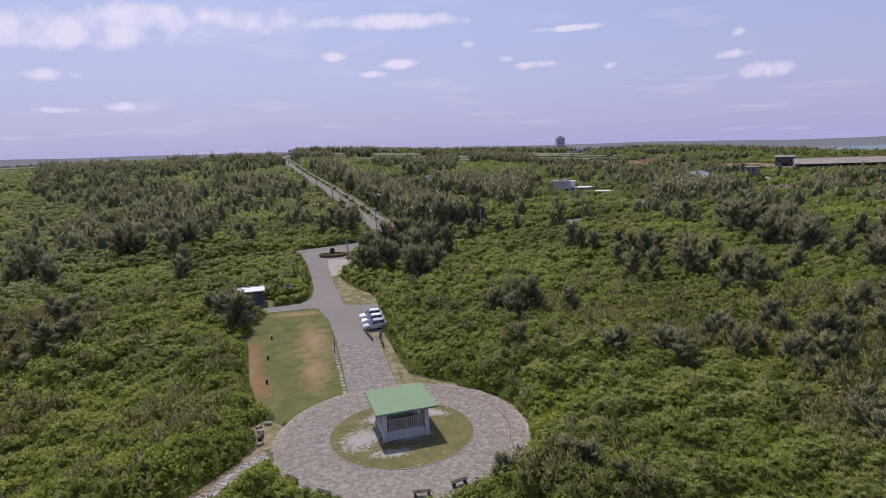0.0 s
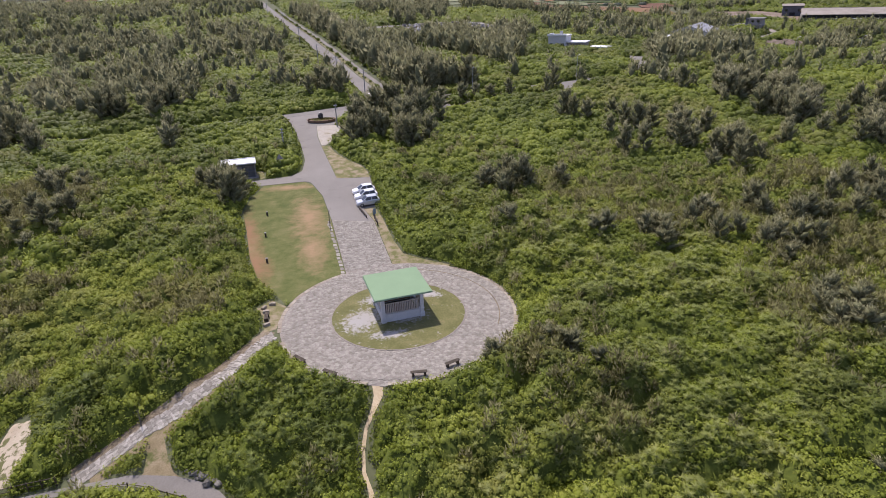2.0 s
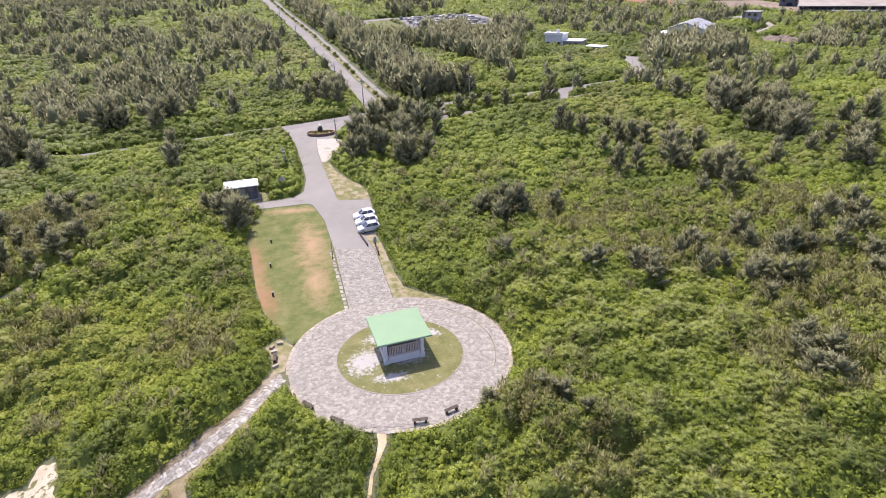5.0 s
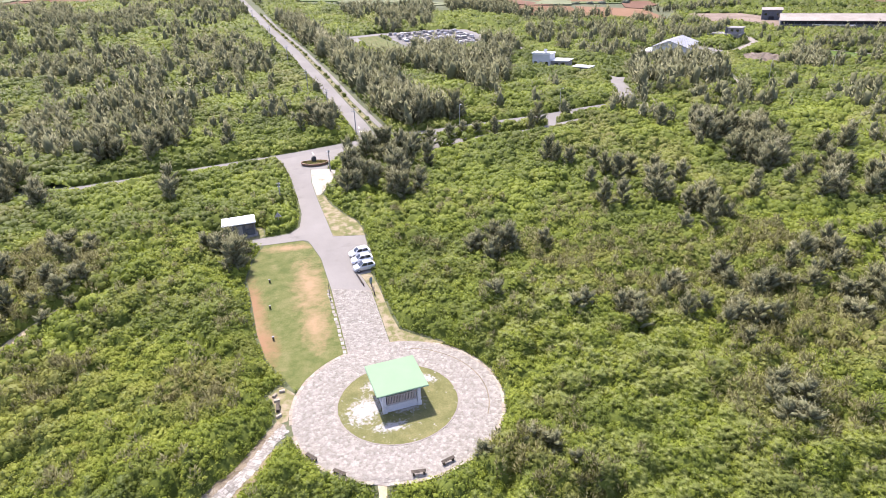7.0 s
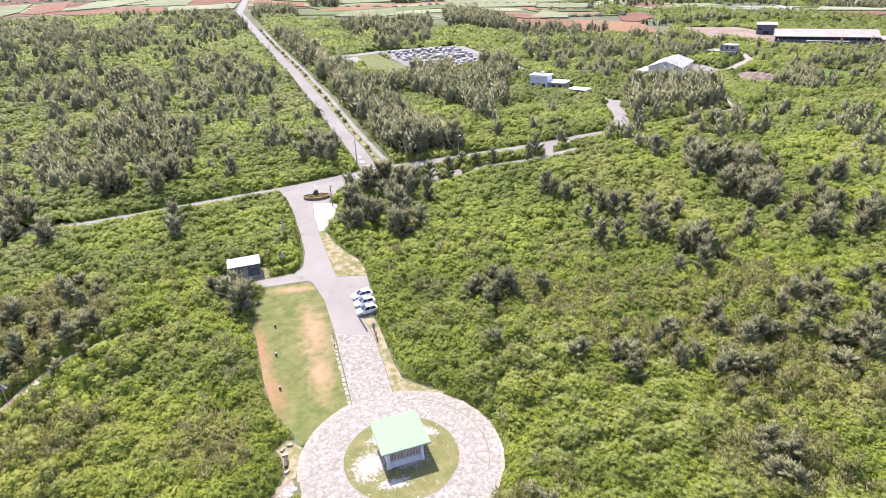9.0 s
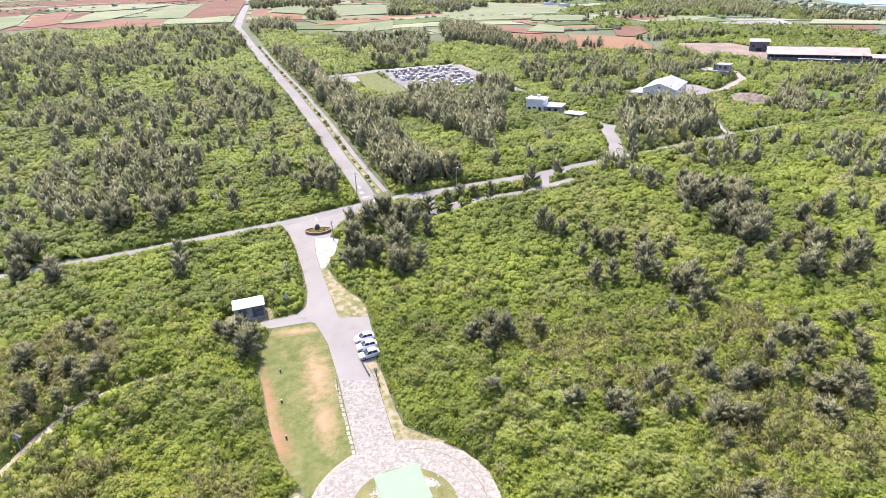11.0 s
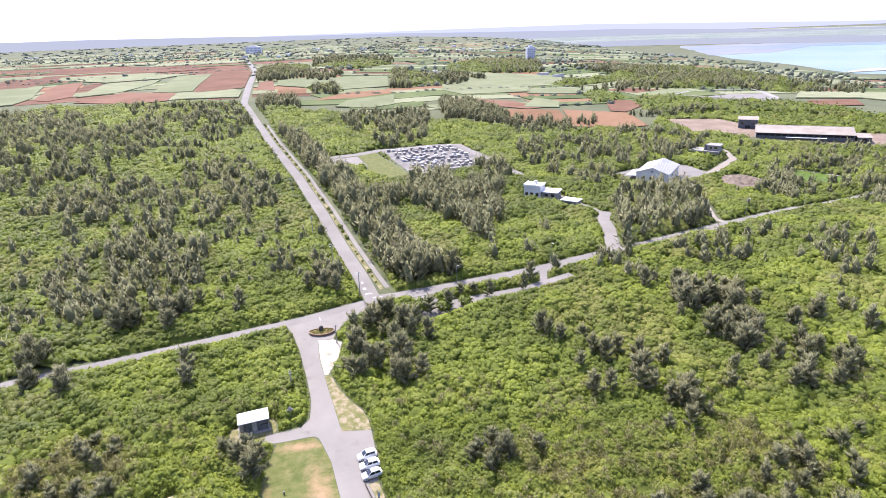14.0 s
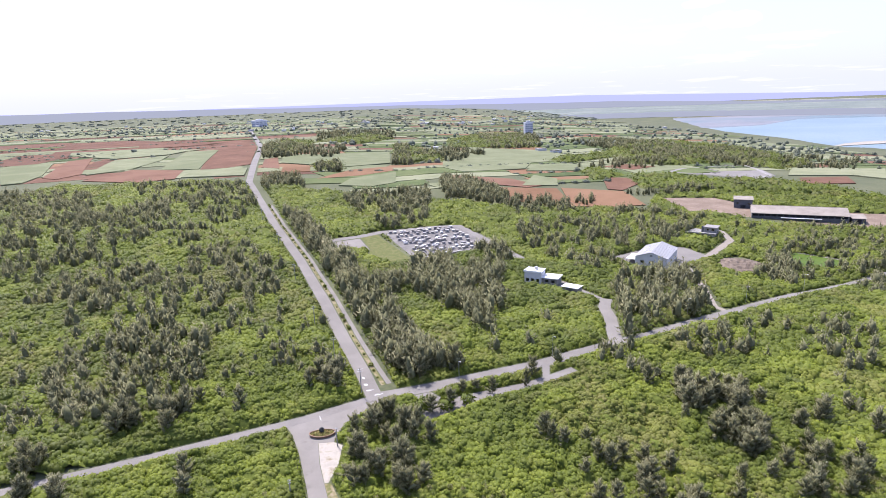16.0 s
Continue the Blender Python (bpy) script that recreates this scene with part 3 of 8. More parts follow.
VERGE_N = [(-14.1, 47.0), (-19.6, 63.4), (-20.5, 66.1), (-18.9, 66.0), (-16.6, 61.0), (-13.4, 56.6), (-10.4, 53.2), (-8.9, 50.0), (-8.1, 47.0)]
GRAVEL = [(-24.4, 81.2), (-20.6, 81.4), (-18.2, 80.0), (-18.2, 73.0), (-19.6, 66.4), (-20.5, 66.2), (-22.7, 73.3)]
FRONT_PATH = [(-12.0, -3.6), (-12.9, -5.2), (-14.3, -10.4), (-17.9, -15.0), (-21.5, -18.0), (-24.5, -19.9), (-26.0, -19.0), (-23.0, -17.1), (-19.2, -14.4), (-15.6, -10.0), (-13.4, -5.0), (-12.7, -2.4)]
FRONT_TURN = [(-34.0, -19.2), (-30.4, -19.4), (-25.4, -19.7), (-22.8, -19.9), (-20.3, -20.1), (-18.4, -20.1), (-16.1, -20.2), (-13.8, -20.7), (-11.9, -21.6), (-10.0, -23.2), (-11.6, -24.0), (-14.0, -22.2), (-17.1, -21.4), (-18.9, -21.1), (-21.0, -20.9), (-23.9, -20.6), (-26.8, -20.3), (-34.0, -20.1)]
SIDE_DIRT = [(-18.7, -19.9), (-19.0, -18.7), (-19.2, -17.9), (-18.8, -17.0), (-18.3, -16.6), (-17.8, -17.5), (-17.2, -18.6), (-16.2, -19.9), (-15.6, -20.3), (-18.9, -20.3)]
TRAIL = strip([(-0.4, -11.6), (-0.2, -13.0), (-0.5, -14.4), (-0.95, -16.2), (-1.0, -18.3), (-0.7, -20.2), (0.1, -22.1), (0.6, -25.0)], [1.0, 0.8, 0.46, 0.3, 0.36, 0.3, 0.42, 0.36])
SAND = [(-47.0, -13.0), (-37.6, -13.0), (-36.4, -13.3), (-36.6, -12.4), (-36.6, -10.2), (-36.1, -9.8), (-34.6, -10.7), (-33.3, -12.5), (-32.9, -14.4), (-31.8, -15.3), (-32.0, -16.1), (-32.5, -17.0), (-32.3, -18.1), (-34.4, -17.8), (-40.0, -24.0), (-50.0, -22.0)]
SHED_YARD = [(-36.6, 45.0), (-34.3, 43.5), (-28.2, 46.4), (-27.5, 48.4), (-28.8, 51.5), (-33.4, 51.0), (-36.9, 48.5)]
WEST_NICHE = [(-12.3, -2.0), (-13.4, -2.6), (-14.6, 1.0), (-15.8, 2.6), (-14.6, 4.6), (-12.5, 3.0)]
CEMETERY = [(-21.7, 281.3), (0.1, 221.0), (40.0, 248.0), (22.0, 291.5)]
CEM_ROAD = strip([(-50.0, 262.0), (-33.0, 272.5), (-22.0, 282.6), (0.0, 288.0), (22.0, 292.5), (37.0, 258.0), (49.0, 228.0)], 5.0)
CEM_LOT = [(-42.3, 247.0), (-26.3, 247.5), (-33.5, 267.5), (-47.0, 260.0)]
HOUSE_YARD = [(50.0, 202.0), (63.0, 196.0), (70.0, 181.0), (74.0, 173.0), (62.0, 177.0), (58.0, 186.0), (44.0, 192.0)]
BARN_YARD = [(176.0, 330.0), (200.0, 316.0), (255.0, 275.0), (285.0, 270.0), (300.0, 300.0), (262.0, 314.0), (220.0, 345.0), (210.0, 368.0), (174.0, 375.0)]
CEM_GRASS = [(-35.3, 270.8), (-24.5, 276.5), (-2.6, 225.0), (-11.8, 223.3), (-26.0, 237.0), (-26.0, 247.3), (-32.6, 267.8)]
POND = [(179.0, 212.0), (182.5, 230.0), (190.0, 236.0), (204.0, 221.4), (194.0, 211.0)]
ROCKS = [(-15.2, -19.8), (-14.7, -20.0), (-14.2, -20.1), (-13.6, -20.3), (-13.1, -20.5), (-12.6, -20.7), (-12.2, -21.0), (-13.1, -20.9), (-14.1, -20.5)]
WEST_TRACK = [(-70.0, 3.0), (-65.0, 10.5), (-61.1, 16.0), (-59.1, 19.1), (-56.1, 22.2), (-52.8, 25.9), (-47.5, 28.9), (-42.0, 31.0)]
BRUSH = [(142.5, 219.5), (152.0, 231.0), (160.6, 233.4), (167.0, 218.9), (157.0, 209.0), (147.2, 207.2)]

CLEAR = [circle(*PC, PLAZA_R, 40), STONE_PATH, ACCESS, strip(MAIN_LINE, 4.8), strip([(x + 2.6, y + 1.0) for x, y in MAIN_LINE[:8]], 8.2), strip(CROSS_LINE, 5.0), strip(LEFT_LINE, 3.6), LOT, LOT_LINK, strip(SIDE_LINE, 5.0), strip(SIDE2_LINE, 4.0), HALL_YARD, YARD_LINK,
         LAWN, VERGE, VERGE_N, GRAVEL, FRONT_PATH, FRONT_TURN, SIDE_DIRT, TRAIL, SAND, SHED_YARD, WEST_NICHE, CEMETERY, CEM_ROAD, CEM_LOT, CEM_GRASS, HOUSE_YARD, BARN_YARD, POND, BRUSH, strip(WEST_TRACK, 1.2), [(203.0, 311.0), (254.0, 286.0), (264.0, 282.0), (259.0, 270.0), (197.0, 300.0)],
         [(-7.5, 104.5), (-16.0, 123.5), (-23.0, 140.5), (-33.5, 172.0), (-36.0, 171.0), (-26.0, 139.0), (-12.0, 101.0)], circle(-24.0, 84.8, 3.6, 16), strip([(-12.4, -2.6), (-13.2, -5.2), (-15.0, -10.2), (-18.6, -14.8), (-22.3, -17.6), (-26.0, -19.8)], 2.4), strip([(-0.4, -11.6), (-0.5, -14.4), (-1.0, -18.3), (0.1, -22.1)], 0.45)]


def clear_distance(x, y, outlines=None):
    """How far plan points lie outside the cleared areas; below zero within them."""
    x, y = np.asarray(x, float).ravel(), np.asarray(y, float).ravel()
    best = np.full(len(x), 1e9)
    for poly in outlines or CLEAR:
        P = np.array(poly, float)
        near = (x > P[:, 0].min() - 8) & (x < P[:, 0].max() + 8) & (y > P[:, 1].min() - 8) & (y < P[:, 1].max() + 8)
        if not near.any():
            continue
        px, py = x[near], y[near]
        inside = np.zeros(len(px), bool)
        dist = np.full(len(px), 1e9)
        for (ax, ay), (bx, by) in zip(P, np.roll(P, -1, axis=0)):
            if abs(by - ay) > 1e-9:
                cross = ((ay > py) != (by > py)) & (px < (bx - ax) * (py - ay) / (by - ay) + ax)
                inside ^= cross
            dx, dy = bx - ax, by - ay
            t = np.clip(((px - ax) * dx + (py - ay) * dy) / (dx * dx + dy * dy + 1e-12), 0, 1)
            dist = np.minimum(dist, np.hypot(px - ax - t * dx, py - ay - t * dy))
        best[near] = np.minimum(best[near], np.where(inside, -dist, dist))
    return best


M["yard_earth"] = surface("yard_earth", [(0.13, 0.095, 0.07), (0.18, 0.135, 0.1), (0.25, 0.195, 0.15)], 0.08, 0.95, 0.5, 12)
M["bank"] = surface("stony_earth", [(0.09, 0.07, 0.045), (0.17, 0.135, 0.09), (0.26, 0.22, 0.16)], 0.7, 0.95, 0.8, 8)
build_ground()
sheet("plaza", circle(*PC, PLAZA_R - 0.05), M["joint"], 0.046, "round plaza of grey irregular paving stones", "pavement")
sheet("plaza_step", strip([(PC[0] + 11.1 * math.cos(a), PC[1] + 11.1 * math.sin(a)) for a in (-0.25 + 0.075 * i for i in range(24))], 0.13), M["bank"], 0.066, "shallow weathered step line in the paving", "pavement")
sheet("grass_disc", circle(*PC, DISC_R - 0.1), M["disc"], 0.07, "round bed of thin grass and pale gravel inside the plaza", "grass")
sheet("stone_path", STONE_PATH, M["joint"], 0.036, "grey stone-paved walk leading to the plaza", "pavement")
sheet("road_access", ACCESS, M["asphalt"], 0.04, "grey asphalt access road with a small parking bay", "road")
sheet("road_north", strip(MAIN_LINE[6:], [4.9, 5.2] + [6.5] * (len(MAIN_LINE) - 8)), M["road_pale"], 0.07, "long pale road running through the farmland", "road")
sheet("road_main", strip(MAIN_LINE[:7], 4.6), M["road_pale"], 0.06, "long pale asphalt road running to the far fields", "road")
FOOTWAY = [(x + 5.1 * 0.93, y + 5.1 * 0.36) for x, y in [(-13.0, 107.0), (-17.0, 117.0), (-24.8, 138.0), (-39.0, 178.5), (-58.6, 230.0), (-85.2, 292.4), (-105.0, 343.0)]]
sheet("footway", strip(FOOTWAY, 1.5), M["road_pale"], 0.05, "narrow pale footway beside the main road", "pavement")
sheet("planted_strip", strip([(x - 1.6, y - 0.6) for x, y in FOOTWAY], 1.3), M["grass"], 0.03, "strip of dry grass between road and footway", "grass")
sheet("road_cross", strip(CROSS_LINE, 4.6), M["road_pale"], 0.05, "narrow pale asphalt road between shrubs and trees", "road")
sheet("road_west", strip(LEFT_LINE, 3.2), M["road_pale"], 0.05, "narrow pale lane through the shrubs", "road")
sheet("parking_lot", LOT, M["road_pale"], 0.045, "worn asphalt parking strip beside the road", "parking lot")
sheet("lot_link", LOT_LINK, M["road_pale"], 0.055, "short asphalt link between road and parking strip", "road")
sheet("road_side", strip(SIDE_LINE, 4.6), M["road_pale"], 0.045, "short side road climbing to a white house", "road")
sheet("road_hall", strip(SIDE2_LINE, 2.6), M["joint"], 0.045, "pale gravel track to a large hall", "track")
sheet("hall_yard", HALL_YARD, M["road_pale"], 0.03, "pale concrete yard round a large hall", "yard")
sheet("yard_link", YARD_LINK, M["joint"], 0.035, "pale track from the yard to a flat-roofed house", "track")
sheet("lawn", LAWN, M["lawn"], 0.012, "patchy dry lawn with bare reddish earth", "lawn")
sheet("verge", VERGE, M["grass"], 0.016, "dry grass verge beside the stone walk", "grass")
sheet("verge_north", VERGE_N, M["grass"], 0.025, "dry straw-coloured grass verge beside the road", "grass")
sheet("gravel_patch", GRAVEL, M["gravel"], 0.05, "bright white coral gravel beside the road", "gravel")
sheet("front_path", FRONT_PATH, M["stone"], 0.03, "pale stone footpath sloping down towards the shore", "path")
sheet("front_bank", strip([(-12.9, -2.4), (-13.9, -5.0), (-15.8, -9.8), (-19.4, -14.2), (-23.2, -16.9), (-26.0, -18.4)], 1.5), M["bank"], 0.012, "bare stony earth bank beside the footpath", "ground")
sheet("path_verge", strip([(-12.9, -6.2), (-14.4, -10.8), (-17.7, -15.3), (-20.6, -17.9), (-23.6, -19.6)], 1.8), M["worn_earth"], 0.01, "worn sandy verge along the lower side of the footpath", "ground")
sheet("front_turn", FRONT_TURN, M["asphalt"], 0.04, "curved grey asphalt footway below the plaza", "path")
sheet("dirt_link", SIDE_DIRT, M["worn_earth"], 0.025, "bare sandy link between two paths", "path")
sheet("trail", TRAIL, M["dirt"], 0.03, "narrow sandy foot trail worn through the shrubs", "trail")
sheet("sand", SAND, M["sand"], 0.03, "pale coral sand patch with sparse weeds", "sand")
sheet("shed_yard", SHED_YARD, M["grass"], 0.03, "dry ground round a small toilet block", "ground")
sheet("west_niche", WEST_NICHE, M["grass"], 0.016, "small grassy niche beside the plaza", "grass")
sheet("cemetery_ground", CEMETERY, M["grave_ground"], 0.03, "grey concrete ground of a cemetery", "cemetery")
sheet("cemetery_road", CEM_ROAD, M["road_pale"], 0.05, "pale lane round the cemetery", "road")
sheet("cemetery_lot", CEM_LOT, M["asphalt"], 0.03, "grey paved lot beside the cemetery", "parking lot")
sheet("cemetery_grass", CEM_GRASS, M["lawn"], 0.02, "rough yellow-green grass beside the cemetery", "grass")
sheet("house_yard", HOUSE_YARD, M["road_pale"], 0.03, "grey drive beside a white house", "yard")
sheet("barn_yard", BARN_YARD, M["yard_earth"], 0.03, "bare tan earth yard round long farm sheds", "yard")
sheet("west_track", strip(WEST_TRACK, 1.5), M["dirt"], 0.03, "narrow sandy track along the edge of the slope", "track")
sheet("pond_bank", strip([(181.5, 231.5), (190.5, 238.0), (206.0, 221.5), (203.5, 217.5)], [2.2, 2.6, 2.6, 2.0]), M["gravel"], 0.09, "pale gravel bank round a small pond", "bank")
sheet("pond", POND, M["pond"], 0.06, "small bright green algae pond", "pond")


# ---- the plaza ----
# Faded wood, lightened further so its colour stands in for bounced light.
M["slat"] = surface("bounce_lit_faded_slat", [(0.36, 0.31, 0.27), (0.46, 0.4, 0.355)], 1.5, 0.9, 0.3, 8)


def build_pavilion():
    t = thing("pavilion", 0.5, 1.55, 0.07, 19.0, "open white pavilion with a flat pale green roof", "pavilion")
    c, w = 2.14, 0.2
    for sx in (-1, 1):
        for sy in (-1, 1):
            col = part("column", box(sx * c - w, sx * c + w, sy * c - w, sy * c + w, -0.05, 2.96, 0.02), M["white"], t)
            part("plinth", box(sx * c - 0.27, sx * c + 0.27, sy * c - 0.27, sy * c + 0.27, -0.06, 0.55, 0.03), M["white"], col)
            part("cap", box(sx * c - 0.26, sx * c + 0.26, sy * c - 0.26, sy * c + 0.26, 0.98, 1.06, 0.02), M["white"], col)
    for sy in (-1, 1):
        wall = part("low_wall", box(-1.87, 1.87, sy * c - 0.11, sy * c + 0.11, -0.05, 0.86, 0.01), M["white"], t)
        part("coping", box(-1.88, 1.88, sy * c - 0.17, sy * c + 0.17, 0.862, 0.95, 0.02), M["white"], wall)
        part("mid_post", box(-0.08, 0.08, sy * c - 0.08, sy * c + 0.08, 0.95, 2.14), M["slat"], t)
        part("top_rail", box(-1.9, 1.9, sy * c - 0.045, sy * c + 0.045, 2.1, 2.18), M["slat"], t)
        for i in range(19):
            x = -1.72 + i * 3.44 / 18
            if abs(x) > 0.1:
                part("slat", box(x - 0.055, x + 0.055, sy * c - 0.02, sy * c + 0.02, 0.95, 2.1), M["slat"], t)
    for sx, dy in ((-1, 1), (1, 1)):
        wall = part("side_wall", box(sx * c - 0.11, sx * c + 0.11, -1.87, 1.87, -0.05, 0.86, 0.01), M["white"], t)
        part("coping", box(sx * c - 0.17, sx * c + 0.17, -1.88, 1.88, 0.862, 0.95, 0.02), M["white"], wall)
        part("top_rail", box(sx * c - 0.045, sx * c + 0.045, -1.9, 0.3, 2.1, 2.18), M["slat"], t)
        for i in range(11):
            y = -1.72 + i * 0.19
            part("slat", box(sx * c - 0.02, sx * c + 0.02, y - 0.055, y + 0.055, 0.95, 2.1), M["slat"], t)
    part("floor_slab", box(-2.0, 2.0, -2.0, 2.0, -0.04, 0.06), M["concrete"], t)
    part("seat", box(-1.75, 1.75, -1.9, -1.45, 0.42, 0.5, 0.01), M["wood"], t, "weathered wooden bench seat")
    part("seat", box(-1.75, 1.75, 1.45, 1.9, 0.42, 0.5, 0.01), M["wood"], t, "weathered wooden bench seat")
    part("table", box(-0.6, 0.6, -0.4, 0.4, 0.06, 0.72, 0.03), M["wood"], t, "plain wooden table")
    for sy in (-1, 1):
        part("beam", box(-2.6, 2.6, sy * c - 0.1, sy * c + 0.1, 2.97, 3.14), M["concrete"], t)
    for sx in (-1, 1):
        part("beam", box(sx * c - 0.1, sx * c + 0.1, -2.0, 2.0, 2.975, 3.135), M["concrete"], t)
    roof = bmesh.new()
    h, lo, hi = 3.12, 3.15, 3.42
    ring = [[(-h, -h), (h, -h), (h, h), (-h, h)], [(-h, -h), (h, -h), (h, h), (-h, h)], [(-h + 0.06, -h + 0.06), (h - 0.06, -h + 0.06), (h - 0.06, h - 0.06), (-h + 0.06, h - 0.06)]]
    zs = [(lo, lo, lo, lo), (lo + 0.13,) * 4, (lo + 0.16,) * 4]
    rows = [[roof.verts.new((x, y, z + (0.1 if y > 0 else 0) * (k > 0))) for (x, y), z in zip(r, zz)] for k, (r, zz) in enumerate(zip(ring, zs))]
    for a, b in zip(rows, rows[1:]):
        for i in range(4):
            roof.faces.new((a[i], a[(i + 1) % 4], b[(i + 1) % 4], b[i]))
    roof.faces.new(rows[0][::-1])
    roof.faces.new(rows[-1])
    rf = part("roof", roof, M["roof_green"], t, "pale green painted flat roof")
    part("fascia", box(-h - 0.02, h + 0.02, -h - 0.035, -h - 0.003, lo - 0.03, lo + 0.1), M["roof_edge"], rf)
    part("fascia", box(h + 0.003, h + 0.035, -h, h, lo - 0.03, lo + 0.1), M["roof_edge"], rf)
    part("fascia", box(-h - 0.035, -h - 0.003, -h, h, lo - 0.03, lo + 0.1), M["roof_edge"], rf)


def build_bench(x, y, turn, label="low weathered wooden bench at the plaza's edge"):
    t = thing("bench", x, y, 0.06, turn, label, "bench", "benches round the plaza")
    for i in range(3):
        part("seat_board", box(-0.78, 0.78, -0.21 + i * 0.145, -0.085 + i * 0.145, 0.4, 0.45, 0.01), M["darkwood"], t)
    for sx in (-0.55, 0.55):
        part("leg", box(sx - 0.09, sx + 0.09, -0.2, 0.2, -0.03, 0.4, 0.015), M["darkwood"], t)


def build_stone_seat(x, y, turn, n):
    t = thing("stone_block", x, y, None, turn, "rough pale coral stone block lying in the grass", "stone", "stones beside the plaza")
    bm = box(-0.35, 0.35, -0.2, 0.2, -0.1, 0.3, 0.06)
    r = random.Random(n)
    for v in bm.verts:
        v.co += Vector((r.uniform(-0.05, 0.05), r.uniform(-0.05, 0.05), r.uniform(-0.03, 0.05)))
    part("block", bm, M["rim"], t)


def kerb_ring():
    """Kerb stones round the plaza's rim and the grass disc."""
    r = random.Random(4)
    owner = bpy.data.objects["plaza"]
    for radius, width, high, n, mat in ((PLAZA_R + 0.02, 0.42, 0.06, 88, M["rim"]), (DISC_R - 0.03, 0.14, 0.085, 72, M["joint"])):
        shapes = []
        for k in range(4):
            a = math.pi / n * 0.94
            bm = bmesh.new()
            lo, hi = radius - width / 2 + r.uniform(-0.03, 0.03), radius + width / 2 + r.uniform(-0.05, 0.05)
            pts = [(lo * math.cos(-a), lo * math.sin(-a)), (hi * math.cos(-a), hi * math.sin(-a)), (hi * math.cos(a), hi * math.sin(a)), (lo * math.cos(a), lo * math.sin(a))]
            bot = [bm.verts.new((x, y, -0.08)) for x, y in pts]
            top = [bm.verts.new((x, y, high + r.uniform(-0.02, 0.02))) for x, y in pts]
            bm.faces.new(top)
            for i in range(4):
                bm.faces.new((bot[i], bot[(i + 1) % 4], top[(i + 1) % 4], top[i]))
            me = bpy.data.meshes.new("kerb_stone")
            bm.to_mesh(me)
            bm.free()
            me.materials.append(mat)
            shapes.append(me)
        for i in range(n):
            a = 2 * math.pi * (i + 0.5) / n
            x, y = PC[0] + radius * math.cos(a), PC[1] + radius * math.sin(a)
            if radius > 10 and ((-6.9 < x < -1.0 and y > 9) or (-1.2 < x < 0.4 and y < -10) or (x < -11 and -4.4 < y < -2.4)):
                continue
            ob = new("kerb_stone", shapes[r.randrange(4)])
            ob.matrix_world = pose(*PC, 0, 0, 0, math.degrees(a))
            ob.parent = owner
    owner2 = bpy.data.objects["stone_path"]
    slabs = []
    for k in range(5):
        bm = box(-0.22, 0.22, -r.uniform(0.3, 0.5), r.uniform(0.3, 0.5), -0.1, 0.05, 0.02)
        for v in bm.verts:
            v.co.x += r.uniform(-0.04, 0.04)
            v.co.y += r.uniform(-0.05, 0.05)
        me = bpy.data.meshes.new("edge_slab")
        bm.to_mesh(me)
        bm.free()
        me.materials.append(M["stone_piece"])
        slabs.append(me)
    for i in range(17):
        f = (i + 0.5) / 17
        x, y = -6.95 - 5.0 * f, 11.0 + 17.2 * f
        ob = new("edge_slab", slabs[r.randrange(5)])
        ob.matrix_world = pose(x - 0.3 + r.uniform(-0.08, 0.08), y, float(height(x, y)), r.uniform(-2, 2), r.uniform(-2, 2), 16 + r.uniform(-6, 6))
        ob.parent = owner2


def stone_mesh(name, corners, low, high, material, r, inset=0.022):
    """One flat paving stone with a bevelled top from its plan corners, centred on the origin."""
    c = np.mean(corners, axis=0)
    P = np.asarray(corners) - c
    n = len(P)
    Pi = P * (1 - inset / np.maximum(np.linalg.norm(P, axis=1), 0.1))[:, None]
    V = [(x, y, low) for x, y in Pi] + [(x, y, high - 0.012) for x, y in Pi] + [(x * 0.93, y * 0.93, high + r.uniform(-0.006, 0.006)) for x, y in Pi]
    F = [[i, (i + 1) % n, n + (i + 1) % n, n + i] for i in range(n)] + [[n + i, n + (i + 1) % n, 2 * n + (i + 1) % n, 2 * n + i] for i in range(n)]
    return np.array(V) + np.array([c[0], c[1], 0]), F, [2 * n + i for i in range(n)]


